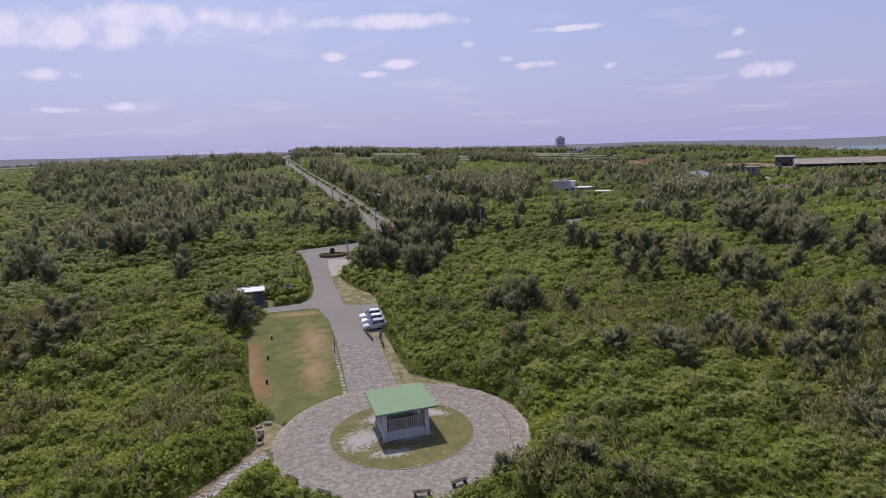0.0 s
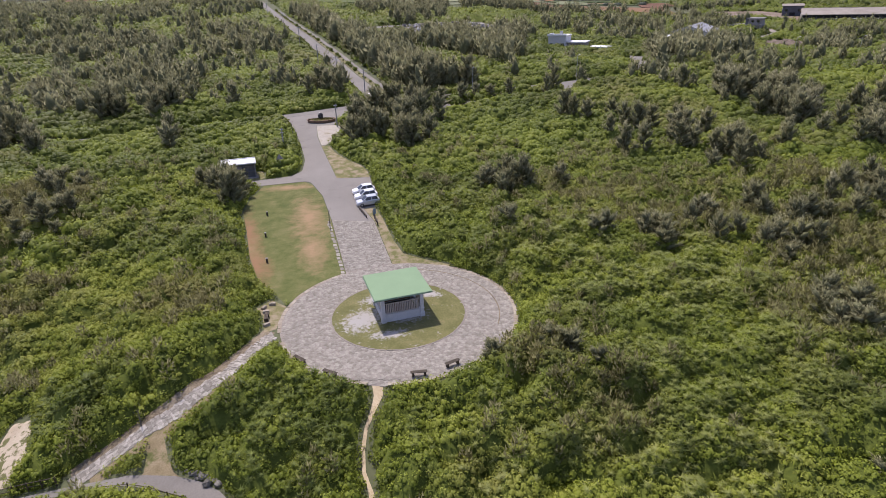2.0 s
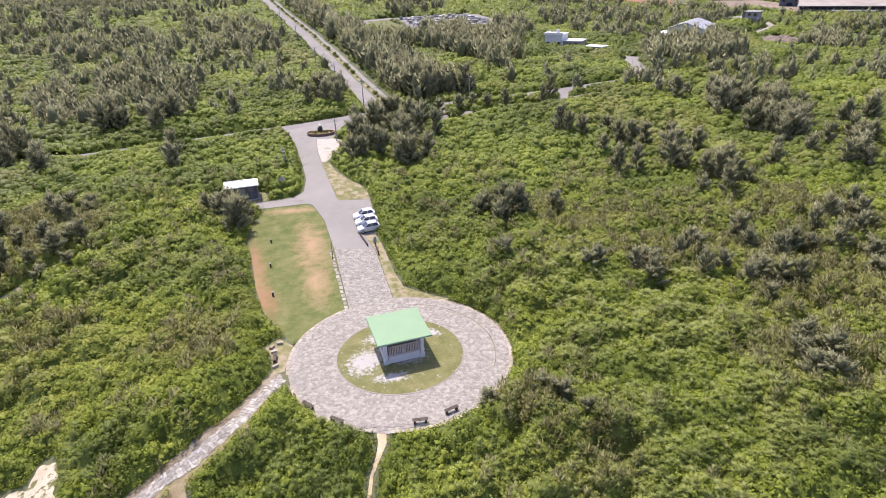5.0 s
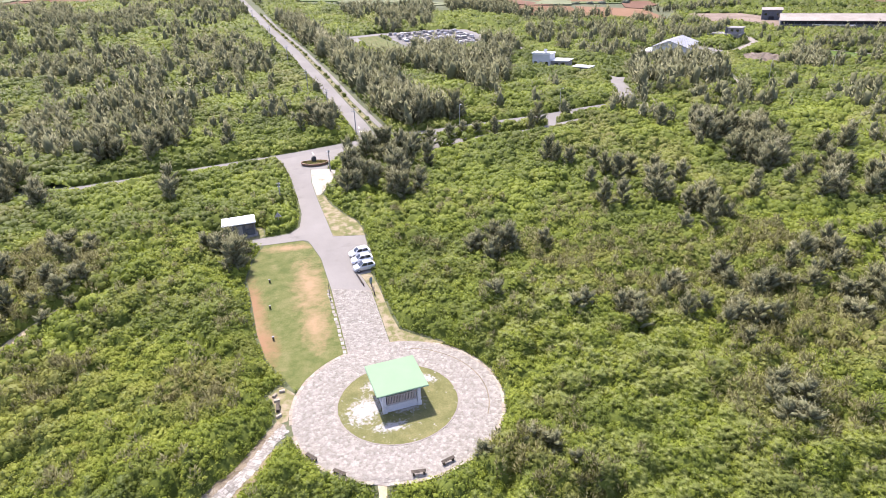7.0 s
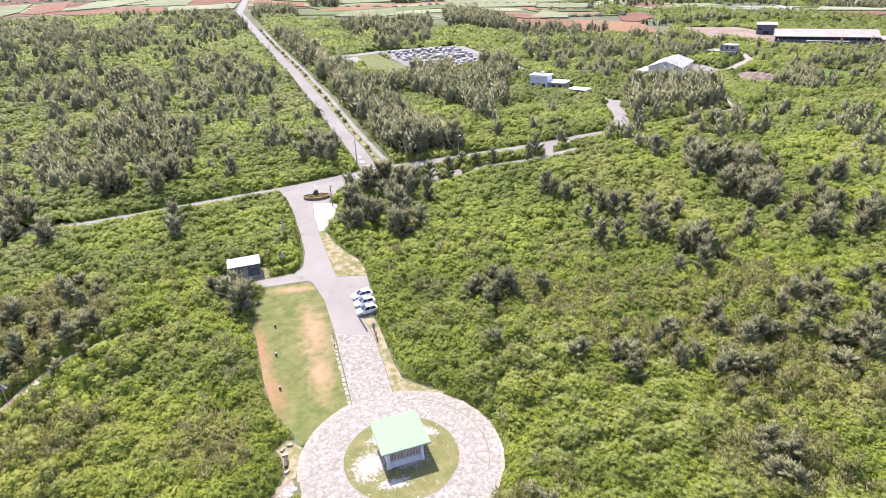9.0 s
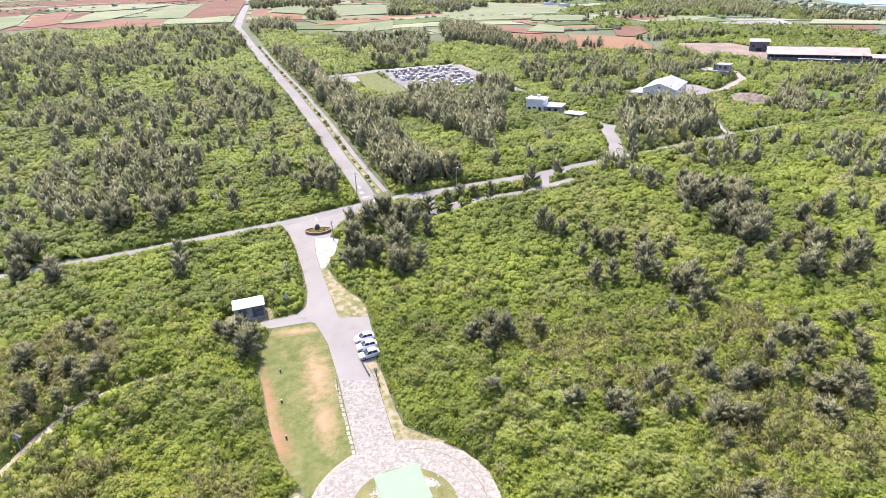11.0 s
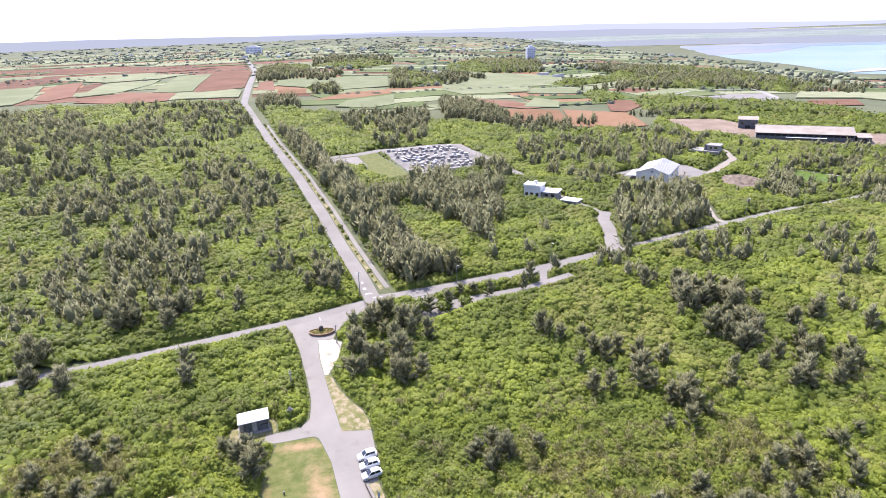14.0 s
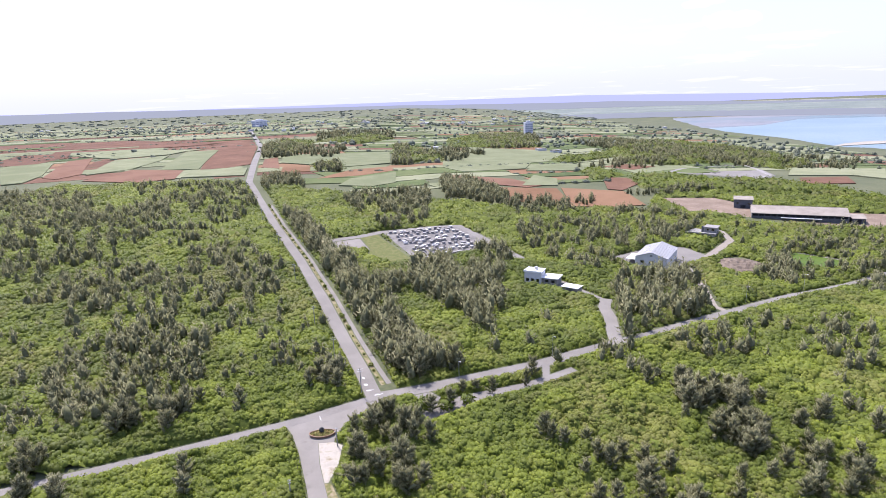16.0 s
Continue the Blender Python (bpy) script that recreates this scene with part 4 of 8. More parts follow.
def lay_paving():
    """Irregular paving: the stones nearest the path of the visitor as pieces of their own, the others joined."""
    r = np.random.default_rng(9)
    cells = []
    step = 0.36
    gx, gy = np.meshgrid(np.arange(-14.0, 15.0, step), np.arange(-13.0, 30.0, step))
    S = np.stack([gx.ravel(), gy.ravel()], 1) + r.uniform(-0.18, 0.18, (gx.size, 2))
    dist = np.hypot(*(S - PC).T)
    ring = (dist > DISC_R + 0.1) & (dist < PLAZA_R - 0.25)
    walk_in = (clear_distance(S[:, 0], S[:, 1], [STONE_PATH]) < -0.12) & (dist > PLAZA_R + 0.05)
    wide = gx.shape[1]
    for i in np.flatnonzero(ring | walk_in):
        pol = [S[i] + np.array(p) for p in ((-0.5, -0.5), (0.5, -0.5), (0.5, 0.5), (-0.5, 0.5))]
        for di in (-2, -1, 0, 1, 2):
            for dj in (-2, -1, 0, 1, 2):
                k = i + di + dj * wide
                if k == i or not 0 <= k < len(S):
                    continue
                mid, away = (S[i] + S[k]) / 2, S[k] - S[i]
                if abs(di) + abs(dj) > 1 and away @ away > 1.0:
                    continue
                side = [float((p - mid) @ away) for p in pol]
                if max(side) <= 0:
                    continue
                cutted = []
                for (p, a), (q, b) in zip(zip(pol, side), list(zip(pol, side))[1:] + [(pol[0], side[0])]):
                    if a <= 0:
                        cutted.append(p)
                    if a * b < 0:
                        cutted.append(p + (q - p) * (a / (a - b)))
                pol = cutted
        if len(pol) > 2:
            cells.append((0 if ring[i] else 1, [tuple(p) for p in pol]))
    owners = [bpy.data.objects["plaza"], bpy.data.objects["stone_path"]]
    own = [i for i, (k, p) in enumerate(cells) if k == 0 and np.mean([q[1] for q in p]) < -7.6][:295]
    own += [i for i, (k, p) in enumerate(cells) if k == 1][:280]
    own = set(own)
    V, Q, nv = [], [], 0
    tops = {}
    for i, (k, p) in enumerate(cells):
        c = np.mean(p, axis=0)
        z = float(height(*c))
        if i in own:
            v, f, top = stone_mesh("paving_stone", p, -0.05, 0.058, None, r)
            me = bpy.data.meshes.new("paving_stone")
            me.from_pydata([tuple(q) for q in v - np.array([*c, 0])], [], f + [top])
            me.materials.append(M["stone_piece"])
            ob = new("paving_stone", me)
            slope = (float(height(c[0], c[1] + 1)) - float(height(c[0], c[1] - 1))) / 2
            ob.matrix_world = pose(c[0], c[1], z, math.degrees(math.atan(slope)))
            ob.parent = owners[k]
        else:
            v, f, top = stone_mesh("paving_stone", p, -0.05, 0.058, None, r)
            v[:, 2] += height(v[:, 0], v[:, 1])
            V.append(v)
            Q += [[a + nv for a in q] for q in f]
            tops.setdefault(len(top), []).append([a + nv for a in top])
            nv += len(v)
    ob = link_mesh("paving", np.concatenate(V), [np.array(Q)] + [np.array(v) for v in tops.values()], M["stone"], owners[0])
    tagged(ob, kind="stuff")


def lay_front_path():
    """Flat stones set in the footpath that runs down to the shore."""
    r = np.random.default_rng(14)
    line = np.array([(-12.4, -3.2), (-13.2, -5.2), (-15.0, -10.2), (-18.6, -14.8), (-22.3, -17.6), (-25.2, -19.5)])
    seg = np.r_[0, np.cumsum(np.hypot(*np.diff(line, axis=0).T))]
    owner = bpy.data.objects["front_path"]
    s = 0.2
    while s < seg[-1] - 0.3:
        d = r.uniform(0.3, 0.52)
        p = np.array([np.interp(s + d / 2, seg, line[:, i]) for i in (0, 1)])
        q = np.array([np.interp(s + d / 2 + 0.2, seg, line[:, i]) for i in (0, 1)])
        t = (q - p) / np.linalg.norm(q - p)
        nrm = np.array([-t[1], t[0]])
        w = 1.5
        cuts = np.r_[-w / 2, np.sort(np.array([-0.37, 0.0, 0.37]) + r.uniform(-0.15, 0.15, 3)), w / 2] + r.uniform(-0.12, 0.12)
        for a, b in zip(cuts, cuts[1:]):
            if b - a < 0.15:
                continue
            j = lambda: r.uniform(-0.09, 0.09, 2)
            c = p + nrm * (a + b) / 2
            pol = [c + nrm * (a - b) / 2 - t * d / 2 + j(), c - t * d / 2 + j(), c + nrm * (b - a) / 2 - t * d / 2 + j(), c + nrm * (b - a) / 2 + t * d / 2 + j(), c + t * d / 2 + j(), c + nrm * (a - b) / 2 + t * d / 2 + j()]
            v, f, top = stone_mesh("path_stone", pol, -0.06, 0.06, None, r)
            me = bpy.data.meshes.new("path_stone")
            v[:, 2] += height(v[:, 0], v[:, 1]) - float(height(*c))
            me.from_pydata([tuple(x) for x in v - np.array([*c, 0])], [], f + [top])
            me.materials.append(M["path_stone"])
            ob = new("path_stone", me)
            ob.matrix_world = pose(c[0], c[1], float(height(*c)))
            ob.parent = owner
        s += d


M["roof_edge"] = surface("dark_green_fascia", [(0.12, 0.2, 0.15), (0.16, 0.25, 0.18)], 1.0, 0.6, 0.05)
build_pavilion()
for bx, by, bt in ((-8.3, -8.2, -37), (-4.9, -10.55, -27), (3.4, -10.85, 7), (6.5, -9.35, 31), (-13.9, 0.2, 100)):
    build_bench(bx, by, bt)
for i, (bx, by, bt) in enumerate(((-14.4, 1.6, 20), (-14.9, 2.6, 70), (-14.2, 3.4, 10), (-13.5, -1.2, 50))):
    build_stone_seat(bx, by, bt, i)


# ---- lawn, parking bay and access road ----
def build_marker(x, y):
    t = thing("marker_post", x, y, None, 20, "short grey stone marker post on the lawn", "post", "marker posts on the lawn")
    part("shaft", box(-0.13, 0.13, -0.13, 0.13, -0.2, 0.55, 0.03), M["darkwood"], t)
    part("cap", box(-0.16, 0.16, -0.16, 0.16, 0.552, 0.64, 0.03), M["concrete"], t)


def build_bare_tree(x, y, tall, seed, label):
    t = thing("bare_tree", x, y, None, 0, label, "tree")
    r = random.Random(seed)
    bm = rod((0, 0, -0.2), (0.05, 0.03, tall * 0.5), 0.07, 0.05)
    rod((0.05, 0.03, tall * 0.5), (0.0, 0.1, tall), 0.05, 0.012, 5, bm)
    part("trunk", bm, M["bark"], t)
    for i in range(7):
        f = 0.35 + 0.08 * i
        a = i * 2.2 + r.random()
        p = Vector((0.04, 0.05, tall * f))
        q = p + Vector((math.cos(a), math.sin(a), 1.4)) * r.uniform(0.3, 0.6)
        bb = rod(p, q, 0.025, 0.008, 4)
        rod(q, q + Vector((r.uniform(-0.2, 0.2), r.uniform(-0.2, 0.2), 0.35)), 0.01, 0.004, 4, bb)
        part("branch", bb, M["bark"], t)


def build_car(x, y, turn, paint, label):
    """A small hatchback, nose along its own -x."""
    t = thing("car", x, y, float(height(x, y)) + 0.04, turn, label, "car", "cars in the parking bay")
    L, W = 3.75, 0.82
    # body: sections along the length as (x, sill, belt height, half width)
    secs = [(-L / 2, 0.42, 0.6, 0.62), (-L / 2 + 0.1, 0.25, 0.72, 0.74), (-L / 2 + 0.45, 0.2, 0.82, W), (-0.75, 0.2, 0.93, W), (0.2, 0.2, 0.95, W), (1.2, 0.2, 0.98, W), (L / 2 - 0.15, 0.25, 1.0, 0.78), (L / 2, 0.38, 0.92, 0.7)]
    bm = bmesh.new()
    rings = []
    for sx, lo, hi, hw in secs:
        prof = [(-hw * 0.9, lo), (-hw, lo + 0.15), (-hw, hi - 0.12), (-hw * 0.9, hi), (hw * 0.9, hi), (hw, hi - 0.12), (hw, lo + 0.15), (hw * 0.9, lo)]
        rings.append([bm.verts.new((sx, py, pz)) for py, pz in prof])
    for a, b in zip(rings, rings[1:]):
        for i in range(8):
            bm.faces.new((a[i], a[(i + 1) % 8], b[(i + 1) % 8], b[i]))
    bm.faces.new(rings[0])
    bm.faces.new(rings[-1][::-1])
    body = part("body", bm, paint, t)
    # cabin: roof with pillars, glass set between them
    low = [(-0.95, 0.72), (1.62, 0.7)]
    top = [(-0.2, 0.58), (1.3, 0.56)]
    zl, zt = 0.95, 1.48
    roof = bmesh.new()
    pts = [(-0.22, -0.6), (0.5, -0.62), (1.36, -0.58), (1.36, 0.58), (0.5, 0.62), (-0.22, 0.6)]
    lo_v = [roof.verts.new((a, b, zt - 0.03)) for a, b in pts]
    hi_v = [roof.verts.new((a * 0.94 + 0.03, b * 0.9, zt + 0.04)) for a, b in pts]
    roof.faces.new(hi_v)
    roof.faces.new(lo_v[::-1])
    for i in range(6):
        roof.faces.new((lo_v[i], lo_v[(i + 1) % 6], hi_v[(i + 1) % 6], hi_v[i]))
    part("roof", roof, paint, t)
    cab = bmesh.new()
    b = [cab.verts.new((xx, s * ww, zl - 0.02)) for xx, ww in low for s in (-1, 1)]
    u = [cab.verts.new((xx, s * ww, zt - 0.02)) for xx, ww in top for s in (-1, 1)]
    cab.faces.new((b[0], b[1], u[1], u[0]))
    cab.faces.new((b[2], b[3], u[3], u[2]))
    cab.faces.new((b[0], b[2], u[2], u[0]))
    cab.faces.new((b[1], b[3], u[3], u[1]))
    cab.faces.new((b[0], b[1], b[3], b[2]))
    part("glazing", cab, M["glass"], t, "dark tinted windows")
    for s in (-1, 1):
        for (xa, za, ya), (xb, zb, yb) in (((-0.95, zl, 0.73), (-0.22, zt, 0.59)), ((0.42, zl, 0.74), (0.46, zt, 0.6)), ((1.6, zl, 0.71), (1.32, zt, 0.57))):
            part("pillar", rod((xa, s * ya, za - 0.02), (xb, s * yb, zb), 0.045, 0.04, 5), paint, body)
        part("mirror", box(-0.72, -0.58, s * 0.86 - 0.08, s * 0.86 + 0.08, 0.93, 1.05, 0.02), paint, t)
        part("headlight", box(-L / 2 + 0.04, -L / 2 + 0.3, s * 0.6 - 0.13, s * 0.6 + 0.13, 0.6, 0.74, 0.03), M["lamp"], t)
        part("tail_lamp", box(L / 2 - 0.1, L / 2 + 0.012, s * 0.63 - 0.09, s * 0.63 + 0.09, 0.66, 0.94, 0.02), M["red_lamp"], t)
        for wx in (-1.18, 1.22):
            wheel = part("wheel", rod((wx, s * 0.66, 0.29), (wx, s * 0.84, 0.29), 0.29, 0.29, 14), M["rubber"], t)
            part("rim", rod((wx, s * 0.835, 0.29), (wx, s * 0.855, 0.29), 0.18, 0.16, 10), M["metal"], wheel)
    part("bumper", box(-L / 2 - 0.03, -L / 2 + 0.12, -0.64, 0.64, 0.27, 0.44, 0.03), paint, t)
    part("number_plate", box(-L / 2 - 0.045, -L / 2 - 0.031, -0.17, 0.17, 0.33, 0.42), M["marking"], t)


def build_log_rail(p, q, label, tall=0.42):
    t = thing("log_rail", *p, None, math.degrees(math.atan2(q[1] - p[1], q[0] - p[0])), label, "rail")
    n = math.hypot(q[0] - p[0], q[1] - p[1])
    dz = float(height(*q) - height(*p))
    part("rail", rod((0, 0, tall), (n, 0, tall + dz), 0.11, 0.11, 8), M["darkwood"], t)
    for i in range(4):
        f = (i + 0.15) / 3.3
        part("post", rod((n * f, 0, dz * f - 0.2), (n * f, 0, dz * f + tall + 0.02), 0.08, 0.08, 7), M["darkwood"], t)


def build_planter(x, y):
    t = thing("boat_planter", x, y, float(height(x, y)) + 0.04, 6, "boat-shaped stone planter full of flowers, with a dark rock", "planter")

    def outline(a, b, n=28):
        return [(a * math.cos(2 * math.pi * i / n) * (1 + 0.05 * math.cos(4 * math.pi * i / n)), b * math.sin(2 * math.pi * i / n)) for i in range(n)]

    bm = bmesh.new()
    n = 28
    lift = [0.5 + 0.18 * abs(math.cos(2 * math.pi * i / n)) ** 3 for i in range(n)]
    rings = [[bm.verts.new((px, py, -0.1)) for px, py in outline(3.0, 1.7)], [bm.verts.new((px, py, h)) for (px, py), h in zip(outline(3.25, 1.95), lift)],
             [bm.verts.new((px, py, h)) for (px, py), h in zip(outline(3.0, 1.72), lift)], [bm.verts.new((px, py, 0.2)) for px, py in outline(2.95, 1.68)]]
    for a, b in zip(rings, rings[1:]):
        for i in range(n):
            bm.faces.new((a[i], a[(i + 1) % n], b[(i + 1) % n], b[i]))
    part("wall", bm, M["wood"], t, "dark red-brown wall")
    rr = np.random.default_rng(2)
    bed = bmesh.new()
    centre = bed.verts.new((0, 0, 0.62))
    mid = [bed.verts.new((px * 0.6, py * 0.6, 0.56)) for px, py in outline(2.95, 1.68)]
    rim = [bed.verts.new((px, py, 0.4)) for px, py in outline(2.95, 1.68)]
    for i in range(n):
        bed.faces.new((centre, mid[i], mid[(i + 1) % n]))
        bed.faces.new((mid[i], rim[i], rim[(i + 1) % n], mid[(i + 1) % n]))
    part("soil", bed, M["flower"], t)
    m = 700
    a, q = rr.uniform(0, 6.28, m), np.sqrt(rr.random(m)) * 0.97
    base = np.stack([2.9 * q * np.cos(a), 1.65 * q * np.sin(a), 0.62 - 0.2 * q**2], 1)
    along = unit(rr.normal(0, 0.6, (m, 3)) + np.array([0, 0, 0.9]))
    side = unit(np.cross(along, rr.normal(0, 1, (m, 3))))
    V, F = leaf_quads(base, along, side, rr.uniform(0.15, 0.35, m), rr.uniform(0.1, 0.2, m), 0.1)
    tagged(link_mesh("flower_cover", V, F, M["flower"], t), kind="stuff")
    rock = bmesh.new()
    bmesh.ops.create_icosphere(rock, subdivisions=3, radius=0.75)
    for v in rock.verts:
        k = noise.noise(v.co * 2.2) * 0.22
        v.co = v.co * (1 + k)
        v.co.z = v.co.z * 1.05 + 1.15
        v.co.x, v.co.y = v.co.x * 0.85 - 0.1, v.co.y * 0.7 + 0.35
    part("rock", rock, M["rock"], t, "dark rough rock", smooth=True)


def build_toilet_block():
    t = thing("toilet_block", -32.3, 49.15, float(height(-32.3, 49.15)) + 0.04, 18.7, "small white flat-roofed toilet block with a dark open front", "building")
    part("floor_slab", box(-3.2, 3.2, -2.1, 2.0, -0.4, 0.05), M["concrete"], t)
    part("back_wall", box(-2.9, 2.9, 1.55, 1.75, 0.0, 2.6), M["concrete"], t)
    for s in (-1, 1):
        part("side_wall", box(s * 2.8 - 0.1, s * 2.8 + 0.1, -1.4, 1.548, 0.0, 2.6), M["concrete"], t)
    front = part("front_wall", box(-2.69, -2.1, -1.4, -1.22, 0.0, 2.6), M["concrete"], t)
    part("screen_wall", box(-0.5, 0.5, -1.4, -1.22, 0.0, 2.6), M["concrete"], t, "grey screen wall")
    part("screen_wall", box(1.2, 2.69, -1.4, -1.22, 0.0, 1.3), M["darkwall"], t, "dark grey screen wall")
    part("inner_wall", box(-0.08, 0.08, -1.2, 1.54, 0.0, 2.55), M["concrete"], t)
    part("inner_wall", box(-2.69, 2.69, -0.6, -0.48, 0.0, 2.55), M["concrete"], t)
    for dx in (-1.6, -0.95, 0.75):
        part("door", box(dx - 0.3, dx + 0.3, -1.36, -1.3, 0.06, 2.05), M["darkwall"], t, "dark grey door")
    part("lintel", box(-2.69, 2.69, -1.4, -1.22, 2.2, 2.6), M["darkwall"], t)
    roof = part("roof", box(-3.1, 3.1, -1.9, 1.9, 2.605, 2.82, 0.03), M["white_roof"], t, "bright white flat roof")
    part("parapet", box(-3.1, 3.1, 1.75, 1.9, 2.822, 2.95), M["white_roof"], roof)


def build_sign(x, y):
    t = thing("triangle_sign", x, y, None, 10, "pale grey triangular board on a post above the shrubs", "sign")
    part("post", rod((0, 0, -0.3), (0, 0, 2.9), 0.05, 0.045, 6), M["metal"], t)
    bm = bmesh.new()
    a = [bm.verts.new(p) for p in ((-0.62, -0.06, 2.5), (0.62, -0.06, 2.5), (0.0, -0.06, 3.55))]
    b = [bm.verts.new(p) for p in ((-0.62, 0.5, 2.42), (0.62, 0.5, 2.42), (0.0, 0.12, 3.5))]
    bm.faces.new(a)
    bm.faces.new(b[::-1])
    for i in range(3):
        bm.faces.new((a[i], a[(i + 1) % 3], b[(i + 1) % 3], b[i]))
    part("board", bm, M["concrete"], t)


def build_pole(x, y, tall, turn, label, arm=1.6, group="utility poles along the road"):
    t = thing("utility_pole", x, y, None, turn, label, "pole", group)
    part("shaft", rod((0, 0, -0.4), (0, 0, tall), 0.16, 0.1, 8), M["pole"], t)
    for k in (0.35, 1.0):
        bar = part("crossarm", box(-arm / 2, arm / 2, -0.05, 0.05, tall - k - 0.05, tall - k + 0.05), M["metal"], t)
        for s in (-0.9, 0, 0.9):
            part("insulator", rod((s * arm / 2 * 0.9, 0, tall - k + 0.05), (s * arm / 2 * 0.9, 0, tall - k + 0.2), 0.045, 0.03, 6), M["white"], bar)


def build_street_lamp(x, y, tall, turn):
    t = thing("street_lamp", x, y, None, turn, "slim grey street lamp beside the lane", "street lamp", "street lamps along the lane")
    part("pole", rod((0, 0, -0.3), (0, 0, tall), 0.085, 0.05, 7), M["metal"], t)
    part("arm", rod((0, 0, tall), (1.1, 0, tall + 0.25), 0.035, 0.03, 6), M["metal"], t)
    part("lamp_head", box(0.9, 1.5, -0.12, 0.12, tall + 0.17, tall + 0.3, 0.03), M["white"], t)


def build_marking(x0, y0, w, l, turn):
    ob = part("road_marking", box(-w / 2, w / 2, -l / 2, l / 2, 0, 0.006), M["marking"])
    ob.matrix_world = pose(x0, y0, float(height(x0, y0)) + 0.064, 0, 0, turn)
    tagged(ob, "worn white road marking on the junction", "road marking", "road markings", "structure")


M["darkwall"] = surface("dark_grey_plaster", [(0.07, 0.075, 0.085), (0.12, 0.125, 0.135)], 0.8, 0.9, 0.2, 8)
for mx, my in ((-22.3, 30.8), (-20.4, 23.0), (-18.0, 14.95)):
    build_marker(mx, my)
build_bare_tree(-11.3, 24.6, 3.2, 1, "thin bare young tree beside the stone walk")
build_bare_tree(-27.2, 69.6, 4.4, 2, "leafless grey tree leaning over the road edge")
build_bare_tree(-20.8, -15.4, 1.8, 5, "small bleached dead shrub beside the footpath")
build_car(-8.2, 39.15, 21, M["car"], "small white hatchback parked in the bay by the verge")
build_car(-7.5, 36.65, 20, M["car"], "small white hatchback parked between two others")
build_car(-6.85, 34.1, 22, M["car_silver"], "small silver hatchback parked beside the log rail")
build_log_rail((-8.0, 32.2), (-6.4, 28.6), "dark log rail at the end of the parking bay")
build_log_rail((-5.6, 30.0), (-4.4, 25.7), "thin weathered wooden rail on the verge", 0.6)
build_planter(-24.0, 84.8)
build_toilet_block()
build_sign(-25.1, 50.9)
build_sign(-60.9, 17.6)
for px, py, tall in ((-14.1, 102.8, 8.5), (-24.8, 124.0, 8.5), (-35.8, 151.0, 8.5), (-52.7, 198.9, 8.5), (-71.3, 248.5, 8.5), (-93.0, 300.0, 8.5), (-125.0, 382.0, 8.5)):
    build_pole(px - 1.6, py, tall, 20, "grey concrete utility pole with crossarms beside the road")
build_pole(-19.4, 79.7, 5.2, 20, "short grey utility pole beside the gravel patch", 0.9)
build_pole(-26.9, 60.9, 5.5, 20, "slim grey pole standing in the shrubs", 0.7)
for lx, ly in ((12.5, 107.4), (42.8, 120.6), (98.4, 150.5), (127.0, 163.8), (161.1, 181.8)):
    build_street_lamp(lx, ly, 7.0, -70)
for i, (mx, my, mw, ml) in enumerate(((-13.4, 105.5, 2.4, 0.45), (-15.2, 109.0, 0.9, 2.0), (-16.3, 113.0, 0.5, 2.0), (-10.8, 103.0, 2.6, 0.4), (-26.0, 92.8, 0.12, 4.0))):
    build_marking(mx, my, mw, ml, 20)


def build_roadside_shrubs():
    """A planted strip between the main road and its footway."""
    r = np.random.default_rng(61)
    m = 170
    base = unit(r.normal(0, 1, (m, 3))) * r.uniform(0.55, 1.0, (m, 1)) * np.array([0.8, 0.8, 0.6]) + np.array([0, 0, 0.55])
    n = unit(base - np.array([0, 0, 0.4]) + r.normal(0, 0.3, (m, 3)))
    along_leaf = unit(np.cross(n, r.normal(0, 1, (m, 3))) + 0.3 * n)
    V, _ = leaf_tris(base, along_leaf, unit(np.cross(along_leaf, n)), r.uniform(0.25, 0.5, m), r.uniform(0.15, 0.3, m), 0.1)
    first = thing("roadside_shrub", -14.0, 112.0, None, 0, "small green shrub in the planted strip beside the road", "shrub", "shrubs in the planted strip")
    leaf_mesh("foliage", V, n + np.array([0, 0, 0.6]), np.full(m, 0.2), np.zeros(m), M["leaf"], parent=first)
    part("stem", rod((0, 0, -0.2), (0.03, 0, 0.6), 0.05, 0.03, 5), M["bark"], first)
    P = np.array(MAIN_LINE[:8])
    seg = np.r_[0, np.cumsum(np.hypot(*np.diff(P, axis=0).T))]
    s, started = 12.0, False
    while s < seg[-1] - 90:
        p = np.array([np.interp(s, seg, P[:, i]) for i in (0, 1)])
        q = np.array([np.interp(s + 1, seg, P[:, i]) for i in (0, 1)])
        t = (q - p) / np.linalg.norm(q - p)
        x, y = p + np.array([t[1], -t[0]]) * 3.35
        k = r.uniform(0.4, 1.1)
        ob = copy_thing(first, pose(0, 0, 0)) if started else first
        started = True
        ob.matrix_world = pose(x, y, float(height(x, y)), 0, 0, r.uniform(0, 360)) @ Matrix.Diagonal((k, k, k * r.uniform(0.7, 1.3), 1))
        s += r.uniform(1.6, 9.5)
    for (x, y), k in zip([(2.1, 94.4), (8.1, 93.9), (14.2, 96.3)], (2.9, 2.7, 2.4)):
        ob = copy_thing(first, pose(0, 0, 0))
        ob.matrix_world = pose(x, y, float(height(x, y)), 0, 0, r.uniform(0, 360)) @ Matrix.Diagonal((k, k, k * 1.1, 1))
        tagged(ob, "large rounded green bush beside the parking strip")


build_roadside_shrubs()


M["rock_grey"] = surface("grey_coral_rock", [(0.085, 0.08, 0.07), (0.15, 0.14, 0.122), (0.24, 0.225, 0.2)], 2.0, 0.95, 0.8, 5)


